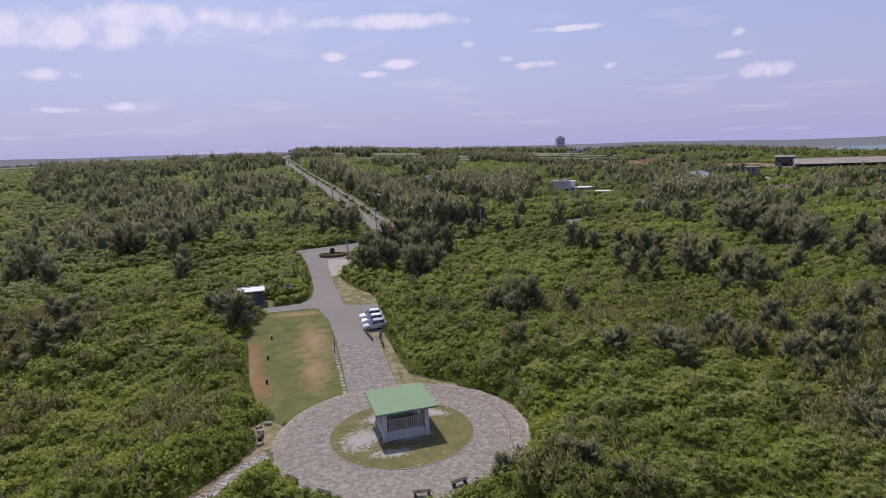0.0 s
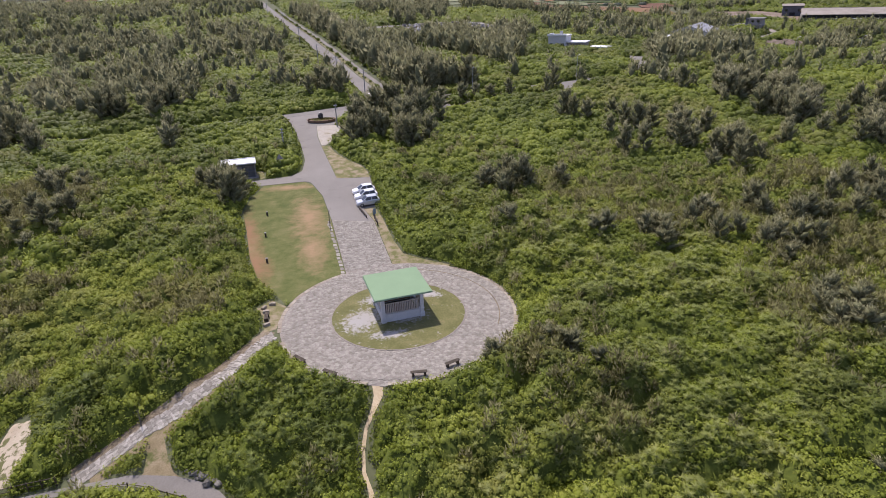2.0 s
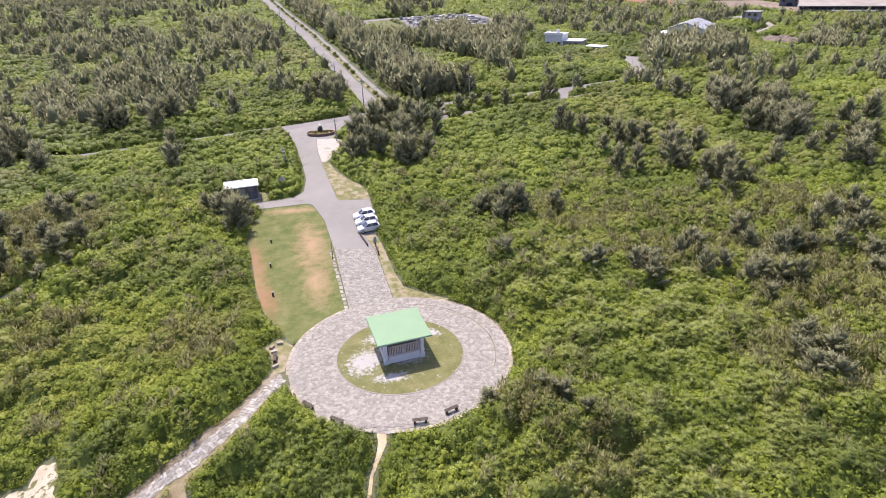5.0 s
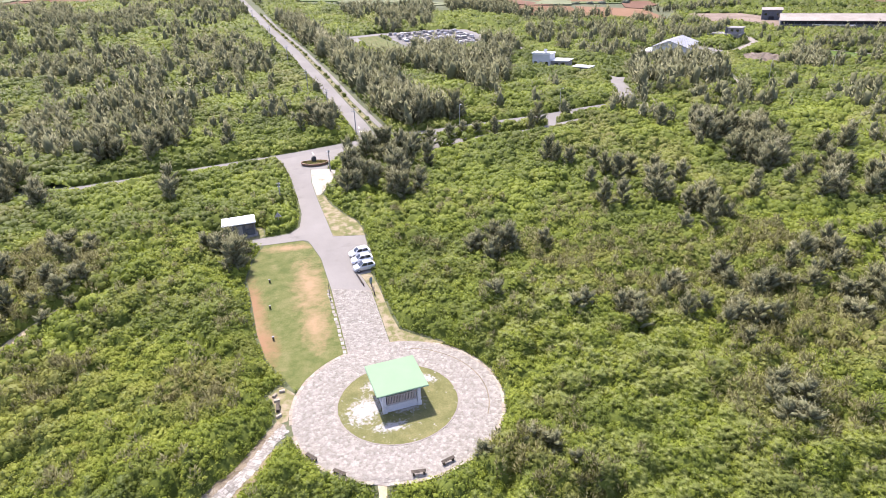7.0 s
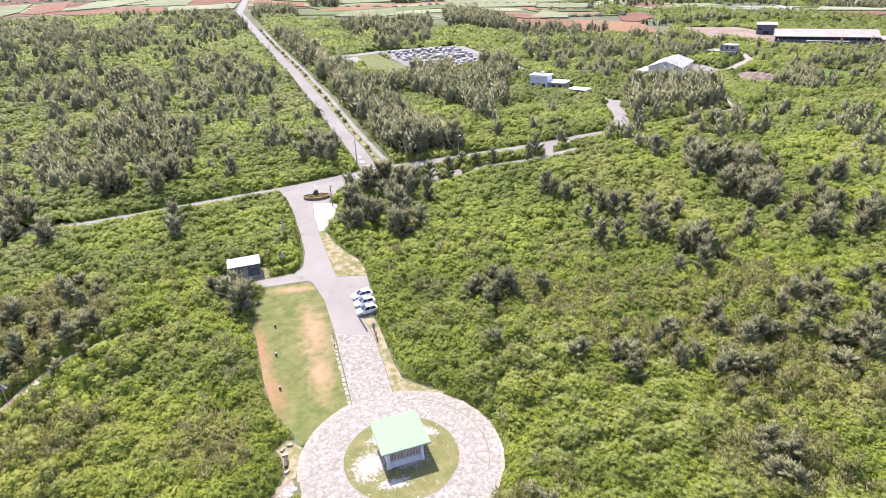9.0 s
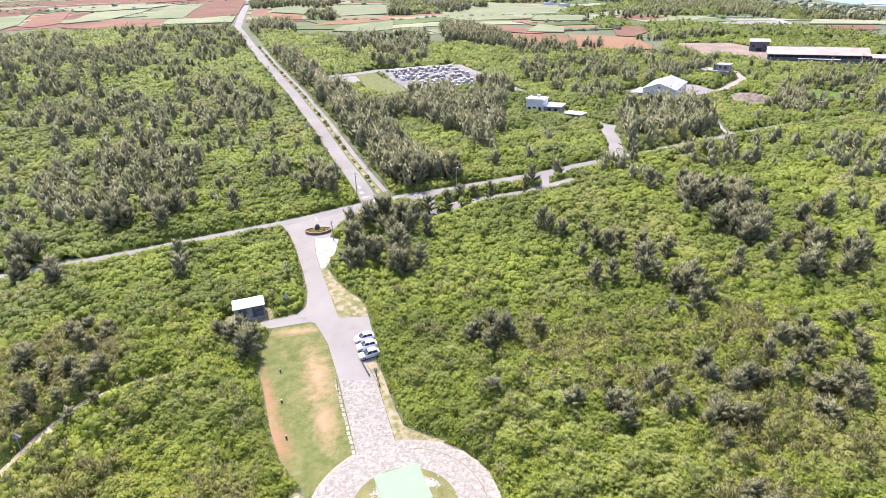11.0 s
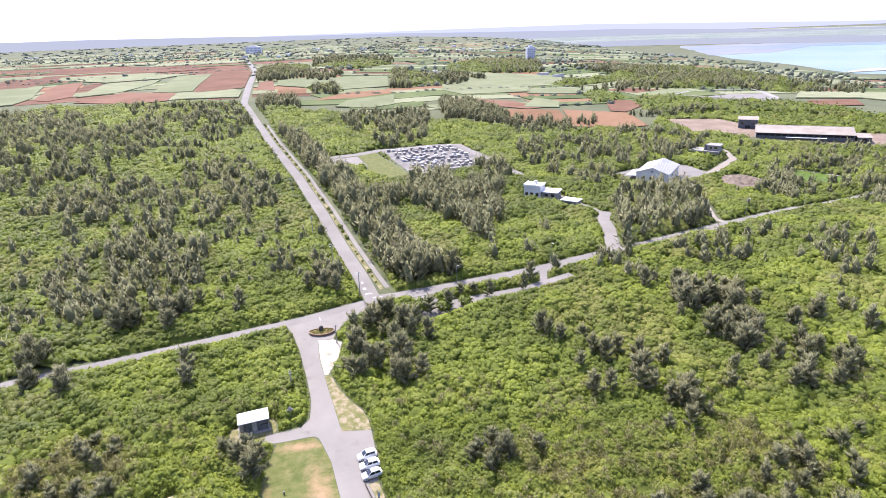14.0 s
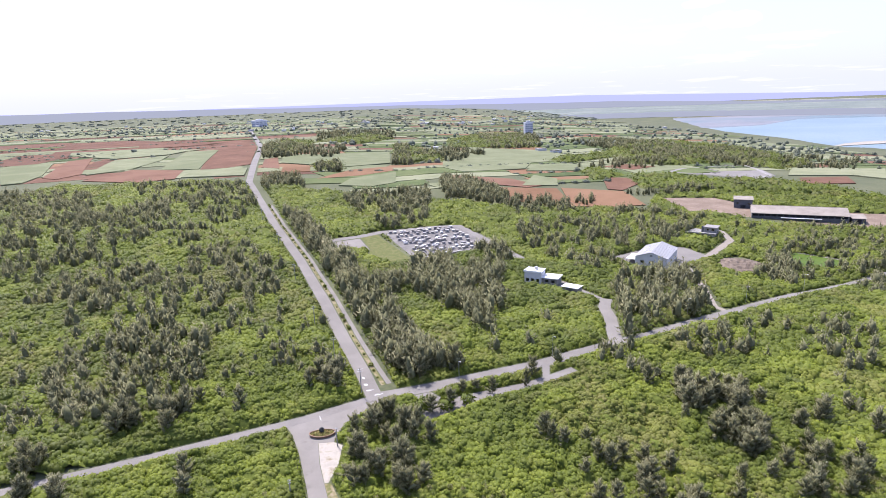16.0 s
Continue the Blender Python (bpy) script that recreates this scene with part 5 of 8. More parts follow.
def build_rock(x, y, size, seed):
    t = thing("rock", x, y, None, seed * 47, "rough grey coral rock in the bank beside the footway", "rock", "rocks beside the footway")
    bm = bmesh.new()
    bmesh.ops.create_icosphere(bm, subdivisions=2, radius=size)
    for v in bm.verts:
        v.co = v.co * (1 + 0.35 * noise.noise(v.co * 2.4 / size + Vector((seed, 0, 0))))
        v.co.z = v.co.z * 0.7 + size * 0.25
    part("stone", bm, M["rock_grey"], t)


for i, (rx, ry) in enumerate(ROCKS):
    build_rock(rx, ry, 0.2 + 0.07 * (i * 5 % 4), i)


def build_notice(x, y):
    t = thing("notice_board", x, y, None, 62, "narrow blue-grey notice board on a post beside the log rail", "sign")
    part("post", rod((0, 0, -0.3), (0, 0, 1.7), 0.05, 0.05, 6), M["darkwood"], t)
    part("board", box(-0.32, 0.32, -0.1, -0.055, 0.7, 1.65, 0.01), M["notice"], t)


M["notice"] = surface("faded_blue_board", [(0.16, 0.22, 0.26), (0.22, 0.28, 0.31)], 1.5, 0.7, 0.05, 8)
build_notice(-5.2, 28.5)


# a rail fence along the lower footway
def build_fence():
    t = thing("rail_fence", -26.0, -22.0, None, 0, "dark wooden post and rail fence along the lower footway", "fence")
    z0 = float(height(-26, -22))
    pts = [(-32.5, -18.9), (-31.0, -18.95), (-29.6, -19.0), (-28.2, -19.1), (-26.8, -19.2)]
    P = [(x + 26, y + 22, float(height(x, y)) - z0) for x, y in pts]
    for p in P:
        part("post", rod((p[0], p[1], p[2] - 0.2), (p[0], p[1], p[2] + 0.95), 0.06, 0.06, 6), M["darkwood"], t)
    for a, b in zip(P, P[1:]):
        for h in (0.45, 0.85):
            part("rail", rod((a[0], a[1], a[2] + h), (b[0], b[1], b[2] + h), 0.045, 0.045, 6), M["darkwood"], t)


build_fence()


def build_rope_fence():
    t = thing("post_fence", -17.0, -21.8, None, 0, "dark low post fence beside the curved footway", "fence")
    z0 = float(height(-17, -21.8))
    P = [(x + 17, y + 21.8, float(height(x, y)) - z0) for x, y in ((-21.5, -21.15), (-19.3, -21.3), (-17.4, -21.6), (-15.8, -22.1), (-14.2, -22.5), (-12.9, -23.4))]
    for p in P:
        part("post", rod((p[0], p[1], p[2] - 0.2), (p[0], p[1], p[2] + 0.75), 0.06, 0.05, 6), M["darkwood"], t)
    for a, b in zip(P, P[1:]):
        part("rail", rod((a[0], a[1], a[2] + 0.6), (b[0], b[1], b[2] + 0.6), 0.03, 0.03, 6), M["darkwood"], t)


build_rope_fence()


# ---- buildings beyond the scrub ----
def openings(parent, x0, x1, n, y, z0, z1, face, w=1.0):
    """A row of dark windows set into a wall that runs along x."""
    for i in range(n):
        x = x0 + (x1 - x0) * (i + 0.5) / n
        win = part("window", box(x - w / 2, x + w / 2, y - 0.06, y + 0.02, z0, z1), M["glass"], parent)
        part("frame", box(x - w / 2 - 0.06, x + w / 2 + 0.06, y - 0.08, y + 0.0, z0 - 0.08, z0 - 0.01), M["white"], win)


def build_white_house():
    t = thing("house", 53.0, 194.0, float(height(53, 194)), -28, "white two-part house with flat roofs among shrubs", "house")
    a = part("wall", box(-6.6, 0.6, -3.6, 3.2, -1.0, 5.3), M["white"], t)
    part("roof", box(-6.9, 0.9, -3.9, 3.5, 5.302, 5.6, 0.03), M["white_roof"], t)
    part("parapet", box(-6.9, 0.9, -3.9, -3.65, 5.602, 6.0), M["white_roof"], t)
    part("parapet", box(-6.9, -6.65, -3.648, 3.5, 5.602, 6.0), M["white_roof"], t)
    part("water_tank", rod((-2.6, 0.6, 5.6), (-2.6, 0.6, 6.9), 0.7, 0.7, 12), M["metal"], t, "steel roof tank")
    openings(a, -6.4, 0.4, 3, -3.6, 1.2, 2.6, 1, 1.3)
    b = part("wing_wall", box(0.604, 7.5, -2.2, 4.4, -1.0, 2.8), M["concrete"], t)
    part("wing_roof", box(0.61, 8.0, -2.6, 4.8, 2.804, 3.1, 0.03), M["white_roof"], t, "bright white flat roof")
    openings(b, 1.6, 7.0, 2, -2.2, 1.0, 2.2, 1, 1.4)
    t2 = thing("garage", 63.2, 181.5, float(height(63.2, 181.5)), -38, "low white flat-roofed garage beside a drive", "garage")
    part("wall", box(-3.4, 3.4, -2.3, 2.3, -0.8, 2.4), M["concrete"], t2)
    part("roof", box(-3.8, 3.8, -2.7, 2.7, 2.402, 2.68, 0.03), M["white_roof"], t2)
    part("door", box(-1.4, 1.4, -2.36, -2.303, 0.0, 2.1), M["darkwall"], t2)


def build_hall():
    t = thing("hall", 114.6, 224.5, float(height(114.6, 224.5)), -33, "large pale hall with a low gabled metal roof", "hall")
    w, l, e, r = 7.2, 11.5, 5.0, 7.4
    for y in (-l, l - 0.2):
        bm = bmesh.new()
        front = [bm.verts.new(p) for p in ((-w, y, -0.6), (w, y, -0.6), (w, y, e), (0, y, r), (-w, y, e))]
        back = [bm.verts.new((v.co.x, y + 0.2, v.co.z)) for v in front]
        bm.faces.new(front)
        bm.faces.new(back[::-1])
        for i in range(5):
            bm.faces.new((front[i], front[(i + 1) % 5], back[(i + 1) % 5], back[i]))
        g = part("gable_wall", bm, M["white"], t)
        if y < 0:
            part("vent", box(-0.6, 0.6, y - 0.05, y - 0.003, 5.2, 6.2), M["concrete"], g)
            openings(g, -6, 6, 3, y, 2.0, 3.2, 1, 1.6)
    for s in (-1, 1):
        part("side_wall", box(s * w - 0.1, s * w + 0.1, -l + 0.2, l - 0.2, -0.6, e - 0.05), M["white"], t)
        bm = bmesh.new()
        d = Vector((s * w * 1.06, 0, e - r)).normalized()
        up = Vector((-d.z * s, 0, abs(d.x))).normalized() * 0.14
        q = [Vector((0, -l - 0.5, r + 0.02)), Vector((0, l + 0.5, r + 0.02)), Vector((s * (w + 0.5), l + 0.5, e - 0.16)), Vector((s * (w + 0.5), -l - 0.5, e - 0.16))]
        lo = [bm.verts.new(p) for p in q]
        hi = [bm.verts.new(p + Vector((0, 0, 0.15))) for p in q]
        bm.faces.new(hi)
        bm.faces.new(lo[::-1])
        for i in range(4):
            bm.faces.new((lo[i], lo[(i + 1) % 4], hi[(i + 1) % 4], hi[i]))
        rf = part("roof_slope", bm, M["metal_roof"], t, "pale grey ribbed metal roof")
        for k in range(12):
            y = -l + 2 * l * (k + 0.5) / 12
            part("rib", rod((0, y, r + 0.2), (s * (w + 0.45), y, e + 0.02), 0.06, 0.06, 4), M["metal_roof"], rf)
    part("lean_to", box(-w - 5.0, -w - 0.12, -l + 2, 2, 2.6, 2.8), M["white_roof"], t, "white lean-to roof")
    for y in (-l + 2.3, -4, 1.7):
        part("lean_to_post", rod((-w - 4.7, y, -0.4), (-w - 4.7, y, 2.6), 0.08), M["metal"], t)


def build_flat_house():
    t = thing("house", 158.0, 270.0, float(height(158, 270)), -38, "grey concrete house with flat roofs and an upper room", "house")
    a = part("wall", box(-7.5, 7.0, -5.0, 5.0, -0.6, 3.4), M["concrete"], t)
    part("roof", box(-8.2, 7.6, -5.7, 5.6, 3.403, 3.7), M["concrete"], t, "weathered pale concrete roof")
    part("parapet", box(-8.2, 7.6, -5.7, -5.5, 3.702, 4.0), M["concrete"], t)
    openings(a, -6.8, 6.5, 4, -5.0, 1.0, 2.3, 1, 1.5)
    b = part("upper_wall", box(0.8, 7.0, -1.5, 4.8, 3.703, 6.4), M["concrete"], t)
    part("upper_roof", box(0.3, 7.6, -2.2, 5.4, 6.403, 6.7), M["concrete"], t)
    openings(b, 1.4, 6.6, 2, -1.5, 4.6, 5.8, 1, 1.3)
    part("chimney", box(-0.6, 0.6, -1.6, -0.6, 3.704, 6.9), M["darkwall"], t, "dark water tank stack")


def pitched(hl, y0, y1, z0, z1, thick=0.14):
    """One slope of a roof that runs along x."""
    bm = bmesh.new()
    q = [(-hl, y0, z0), (hl, y0, z0), (hl, y1, z1), (-hl, y1, z1)]
    lo = [bm.verts.new(p) for p in q]
    hi = [bm.verts.new((p[0], p[1], p[2] + thick)) for p in q]
    bm.faces.new(hi)
    bm.faces.new(lo[::-1])
    for i in range(4):
        bm.faces.new((lo[i], lo[(i + 1) % 4], hi[(i + 1) % 4], hi[i]))
    return bm


def build_barn():
    t = thing("barn", 234.6, 308.7, float(height(231, 297)) + 0.6, -26.0, "long low cattle barn with a pale weathered roof", "barn")
    hl, d = 25.6, 12.0
    part("rear_wall", box(-hl, hl, d - 0.3, d, -2.0, 3.0), M["concrete"], t)
    front = part("front_wall", box(-hl, hl, -d, -d + 0.25, -2.0, 1.5), M["darkwall"], t)
    for i in range(16):
        x = -hl + 0.4 + (2 * hl - 0.8) * i / 15
        part("post", box(x - 0.2, x + 0.2, -d - 0.05, -d + 0.3, 1.502, 3.1), M["darkwall"], t)
    for s in (-1, 1):
        part("gable_wall", box(s * hl - 0.15, s * hl + 0.15, -d + 0.252, d - 0.302, -2.0, 3.0), M["concrete"], t)
    # Solid dark block added in place of the barn's shaded interior.
    part("shade", box(-hl + 0.3, hl - 0.3, -d + 0.9, d - 0.9, -0.5, 2.6), M["dark"], t, "dark block painted as the shade of the open stalls")
    part("roof_slope", pitched(hl + 0.6, -d - 0.9, 0.0, 3.2, 6.1), M["tan_roof"], t, "tan weathered sheet roof")
    part("roof_slope", pitched(hl + 0.6, 0.0, d + 0.9, 6.1, 3.2), M["tan_roof"], t, "tan weathered sheet roof")
    part("roof_ridge", rod((-hl - 0.6, 0, 6.26), (hl + 0.6, 0, 6.26), 0.16, 0.16, 6), M["tan_roof"], t)
    part("lower_eave", box(-hl + 16, hl - 14, -d - 2.6, -d - 0.3, 1.1, 1.25), M["white_roof"], t, "pale lean-to strip along the front")
    t2 = thing("barn_annex", 259.2, 289.0, float(height(259, 287)) + 0.4, -26.0, "small block annex at the barn's end", "shed")
    part("wall", box(-3.4, 3.4, -4.5, 4.5, -1.5, 2.7), M["darkwall"], t2)
    part("roof", pitched(3.8, -5.1, 5.1, 2.71, 3.6), M["tan_roof"], t2, "tan weathered sheet roof")
    part("door", box(-1.2, 1.2, -4.56, -4.503, -0.6, 2.2), M["dark"], t2)
    t3 = thing("silo_shed", 216.0, 339.0, float(height(216, 339)) - 1.2, -26.0, "tall dark shed with a pale flat roof", "shed")
    part("wall", box(-5.5, 5.5, -4.5, 4.5, -1.0, 6.6), M["darkwall"], t3)
    part("roof", pitched(6.0, -5.2, 5.2, 6.603, 7.4, 0.25), M["tan_roof"], t3, "tan weathered sheet roof")
    part("door", box(-1.5, 1.5, -4.56, -4.503, -0.6, 3.0), M["dark"], t3)
    for i in (-1, 1):
        part("window", box(i * 3.4 - 0.7, i * 3.4 + 0.7, -4.56, -4.503, 3.6, 4.8), M["glass"], t3)


def build_tower_block(x, y, w, tall, label, floors):
    t = thing("tower_block", x, y, float(height(x, y)), 12, label, "tower block")
    body = part("wall", box(-w / 2, w / 2, -w * 0.3, w * 0.3, -1, tall, 0.05), M["hazed_concrete"], t)
    part("roof_room", box(-w * 0.22, w * 0.22, -w * 0.2, w * 0.2, tall + 0.003, tall + 2.5), M["hazed_concrete"], t)
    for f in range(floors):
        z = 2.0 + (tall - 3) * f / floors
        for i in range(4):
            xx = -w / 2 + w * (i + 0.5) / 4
            part("window", box(xx - w * 0.09, xx + w * 0.09, -w * 0.3 - 0.15, -w * 0.3 - 0.003, z, z + (tall - 3) / floors * 0.5), M["hazed_glass"], body)


def build_tombs():
    """Concrete family tombs, in rows on the cemetery's terraces."""
    r = random.Random(8)
    kinds = []
    for k in range(5):
        t = thing("tomb", 0, -285, 0, 0, "grey-white concrete family tomb in the cemetery", "tomb", "tombs in the cemetery")
        w, d, h = r.uniform(1.1, 1.9), r.uniform(1.0, 1.8), r.uniform(0.8, 1.5)
        mat = (M["white"], M["concrete"], M["tomb_stone"], M["concrete"], M["tomb_stone"])[k]
        part("base", box(-w * 0.75, w * 0.75, -d * 0.9, d * 0.7, -0.3, 0.28, 0.03), M["concrete"], t)
        part("chamber", box(-w / 2, w / 2, -d / 2, d / 2, 0.282, h, 0.04), mat, t)
        part("cap", box(-w * 0.6, w * 0.6, -d * 0.6, d * 0.6, h + 0.002, h + 0.2, 0.05), mat, t)
        part("headstone", box(-0.25, 0.25, -d * 0.62, -d * 0.51, 0.283, h * 0.9), M["concrete"], t)
        kinds.append(t)
    ux, uy = Vector((38.7, 10.2)).normalized(), Vector((21.8, -60.3)).normalized()
    o = Vector((-21.7, 281.3))
    first = set()
    for i in range(14):
        for j in range(15):
            if r.random() < 0.22 or i % 4 == 3 and r.random() < 0.8:
                continue
            p = o + ux * (4.0 + 2.5 * j + r.uniform(-0.9, 0.9)) + uy * (4.5 + 4.1 * i + r.uniform(-1.3, 1.3)) 
            x, y = p
            if clear_distance([x], [y], [CEMETERY])[0] > -1.5:
                continue
            k = r.randrange(5)
            ob = kinds[k] if k not in first else copy_thing(kinds[k], pose(0, 0, 0))
            first.add(k)
            ob.matrix_world = pose(x, y, float(height(x, y)) + 0.03, 0, 0, math.degrees(math.atan2(ux[1], ux[0])) + r.choice((0, 0, 90, 180)) + r.uniform(-9, 9))


M["tomb_stone"] = surface("weathered_tomb_stone", [(0.24, 0.22, 0.2), (0.36, 0.34, 0.31), (0.46, 0.44, 0.41)], 0.5, 0.9, 0.3, 8, vary="object", spread=0.4)
M["metal_roof"] = surface("pale_metal_roof", [(0.27, 0.27, 0.275), (0.33, 0.33, 0.335)], 0.3, 0.5, 0.1, 20)
M["tan_roof"] = surface("tan_sheet_roof", [(0.19, 0.165, 0.135), (0.25, 0.22, 0.185), (0.31, 0.28, 0.24)], 0.2, 0.8, 0.1, 15)
# Distant walls and windows: pale, bluish, low in contrast, haze mixed into the colours.
M["hazed_concrete"] = surface("hazed_concrete", [(0.5, 0.51, 0.55), (0.58, 0.59, 0.63)], 0.2, 0.9, 0)
M["hazed_glass"] = surface("hazed_glass", [(0.26, 0.28, 0.34), (0.3, 0.32, 0.38)], 0.2, 0.3, 0)
build_white_house()
build_hall()
build_flat_house()
build_barn()
build_tower_block(180.0, 1000.0, 14.0, 24.0, "tall grey tower block rising out of the fields", 6)
build_tower_block(-430.0, 1545.0, 38.0, 17.0, "distant low grey apartment block among the fields", 3)
build_tombs()


def build_brush_pile():
    r = np.random.default_rng(6)
    bm = bmesh.new()
    bmesh.ops.create_grid(bm, x_segments=26, y_segments=26, size=1.0)
    for v in bm.verts:
        q = v.co.length
        v.co = Vector((154.5 + v.co.x * 11, 220.0 + v.co.y * 11, max(0, 1 - q * q) ** 0.6 * 2.4 * (0.7 + 0.6 * noise.noise(v.co * 5))))
        v.co.z += float(height(v.co.x, v.co.y)) - 0.1
    heap = part("brush_heap", bm, M["brush"])
    tagged(heap, "heap of cut grey-brown brushwood", "brushwood", kind="stuff")


build_brush_pile()


# ---- farmland, bay and distance ----
FIELDS = []


def field(kind, outline):
    FIELDS.append((outline, kind))


field("soil", [(-211, 521), (-269, 721), (-315, 919), (-281, 926), (-225, 770), (-172, 551), (-187, 530)])
field("cane", [(-252, 529), (-308, 738), (-268, 745), (-214, 526)])
field("soil", [(-296, 473), (-285, 542), (-227, 522), (-212, 464), (-238, 449)])
field("cane", [(-314, 512), (-355, 650), (-308, 685), (-289, 614), (-288, 543)])
field("soil", [(-349, 504), (-415, 660), (-405, 696), (-323, 522), (-329, 491)])
field("cane", [(-360, 465), (-462, 614), (-421, 644), (-359, 521), (-347, 473)])
field("soil", [(-527, 715), (-575, 852), (-513, 844), (-446, 712), (-436, 621), (-465, 626)])
field("cane", [(-209, 470), (-215, 518), (-166, 520), (-154, 468)])
field("soil", [(-694, 954), (-782, 1083), (-523, 1058), (-318, 874), (-370, 837), (-527, 869)])
field("cane", [(-437, 722), (-429, 807), (-296, 766), (-312, 740), (-315, 702), (-363, 666)])
field("soil", [(-153, 520), (-169, 594), (-158, 606), (-133, 509)])
field("soil_tan", [(-127, 487), (-133, 521), (-109, 529), (-102, 495)])
field("soil_tan", [(-89, 452), (-68, 511), (-33, 542), (-26, 514), (-54, 477)])
field("cane", [(-66, 419), (-61, 456), (-25, 502), (-22, 439), (-39, 417)])
field("cane", [(-141, 551), (-152, 604), (-121, 635), (-42, 690), (-34, 568), (-75, 531)])
field("soil", [(17, 447), (18, 481), (76, 458), (96, 423), (83, 414)])
field("cane", [(80, 422), (99, 480), (116, 460), (109, 424)])
field("soil_tan", [(54, 412), (105, 410), (104, 376), (92, 346), (50, 370)])
field("soil_tan", [(105, 376), (109, 412), (155, 399), (155, 352), (128, 344), (96, 346)])
field("soil", [(159, 473), (179, 465), (180, 436), (155, 404), (145, 409)])
field("cane", [(19, 527), (22, 615), (60, 755), (169, 713), (154, 599), (112, 570), (99, 525), (37, 497)])
field("cane", [(97, 509), (116, 557), (178, 551), (168, 516)])
field("soil_tan", [(30, 742), (161, 768), (149, 724), (35, 685)])
field("soil", [(176, 542), (207, 551), (227, 527), (199, 511)])
field("cane", [(318, 459), (357, 520), (479, 557), (382, 429), (375, 458)])
field("soil", [(318, 443), (363, 449), (339, 404), (298, 407)])


def cut_by_road(W, gap=5.0):
    """The one or two pieces of a field that the long road leaves."""
    P = np.array(MAIN_LINE)
    c = np.mean(W, axis=0)
    i = int(np.clip(np.searchsorted(P[:, 1], c[1]), 1, len(P) - 1))
    o, d = P[i - 1], unit(P[i] - P[i - 1])
    n = np.array([-d[1], d[0]])
    out = []
    for s in (1, -1):
        piece = []
        D = [s * float(np.dot(np.array(p) - o, n)) - gap for p in W]
        for (p, a), (q, b) in zip(zip(W, D), list(zip(W, D))[1:] + [(W[0], D[0])]):
            if a > 0:
                piece.append(p)
            if a * b < 0:
                t = a / (a - b)
                piece.append((p[0] + (q[0] - p[0]) * t, p[1] + (q[1] - p[1]) * t))
        if len(piece) > 2:
            out.append(piece)
    return out


def build_fields():
    r = np.random.default_rng(17)
    taken = WOODS + [f[0] for f in FIELDS]
    labels = {"soil": "ploughed field of bare red-brown soil", "soil_tan": "harvested field of pale tan soil", "cane": "field of pale green sugar cane", "scrub": "field grown over with dark green scrub"}
    lifts = {"soil": 0.12, "soil_tan": 0.16, "cane": 0.5, "scrub": 0.6}

    def lay(outline, kind, lift_more=0.0):
        ob = sheet({"soil": "ploughed_field", "soil_tan": "bare_field", "cane": "cane_field", "scrub": "scrub_field"}[kind], outline, M[kind], lifts[kind] + lift_more, labels[kind], "field", "structure", thick=lifts[kind] + 0.3, group="farm fields")
        return ob

    for outline, kind in FIELDS:
        lay(outline, kind, 0.55)
    # patchwork in the grid of the farm lanes
    turn = radians(17)
    ca, sa = math.cos(turn), math.sin(turn)
    hedges = []
    stack = [(-1350.0, 1250.0, 420.0, 2250.0)]
    cells = []
    while stack:
        u0, u1, v0, v1 = stack.pop()
        far = (v0 + v1) / 2
        lim = 24 + far * 0.028
        if u1 - u0 > lim * 3.0 or v1 - v0 > lim:
            f = r.uniform(0.36, 0.64)
            if (u1 - u0) * 0.36 > v1 - v0:
                m = u0 + (u1 - u0) * f
                stack += [(u0, m, v0, v1), (m, u1, v0, v1)]
            else:
                m = v0 + (v1 - v0) * f
                stack += [(u0, u1, v0, m), (u0, u1, m, v1)]
        else:
            cells.append((u0, u1, v0, v1))
    road = strip(MAIN_LINE, 12.0)
    near, rest = [], {k: ([], []) for k in labels}
    for u0, u1, v0, v1 in cells:
        g = 0.7 + (v0 / 1500)
        # rows slip against one another, so that lanes don't run through
        pts = [(u + r.normal(0, 3), v + r.normal(0, 1.5)) for u, v in ((u0 + g, v0 + g), (u1 - g, v0 + g), (u1 - g, v1 - g), (u0 + g, v1 - g))]
        W = [(u * ca - v * sa + 120, u * sa + v * ca) for u, v in pts]
        cx, cy = np.mean(W, axis=0)
        if not in_view(np.array([cx]), np.array([cy]), 60)[0] or any(y < float(field_edge(x)) - 10 for x, y in W):
            continue
        if min(float(height(x, y)) for x, y in W) < -10:
            continue
        e = np.array([(a[0] + (b[0] - a[0]) * t, a[1] + (b[1] - a[1]) * t) for a, b in zip(W, W[1:] + W[:1]) for t in (0, 0.25, 0.5, 0.75)] + [(cx, cy)])
        if clear_distance([cx], [cy], taken)[0] < -12 or cy < 760 and clear_distance(e[:, 0], e[:, 1], taken).max() < 1:
            continue
        shapes = [W]
        if (clear_distance(e[:, 0], e[:, 1], [road]) < 3).any():
            shapes = cut_by_road(W)
        east = (cx > 160) and cy < 900
        west = cx < -150
        p = [0.4, 0.04, 0.44, 0.12] if west and cy < 1000 else ([0.1, 0.04, 0.5, 0.36] if east else [0.09, 0.05, 0.6, 0.26])
        kind = ["soil", "soil_tan", "cane", "scrub"][int(r.choice(4, p=p))]
        near += [(math.hypot(cx, cy), w, kind, r.uniform(-0.02, 0.12)) for w in shapes]
        if r.random() < 0.3:
            for a, b in list(zip(W, W[1:] + W[:1]))[: int(r.integers(1, 3))]:
                hedges.append((a, b))
    near.sort(key=lambda q: q[0])
    for _, W, kind, more in near[:150]:
        lay(W, kind, more)
    for _, W, kind, more in near[150:]:
        A = np.array(W)
        n = sum(len(v) for v in rest[kind][0])
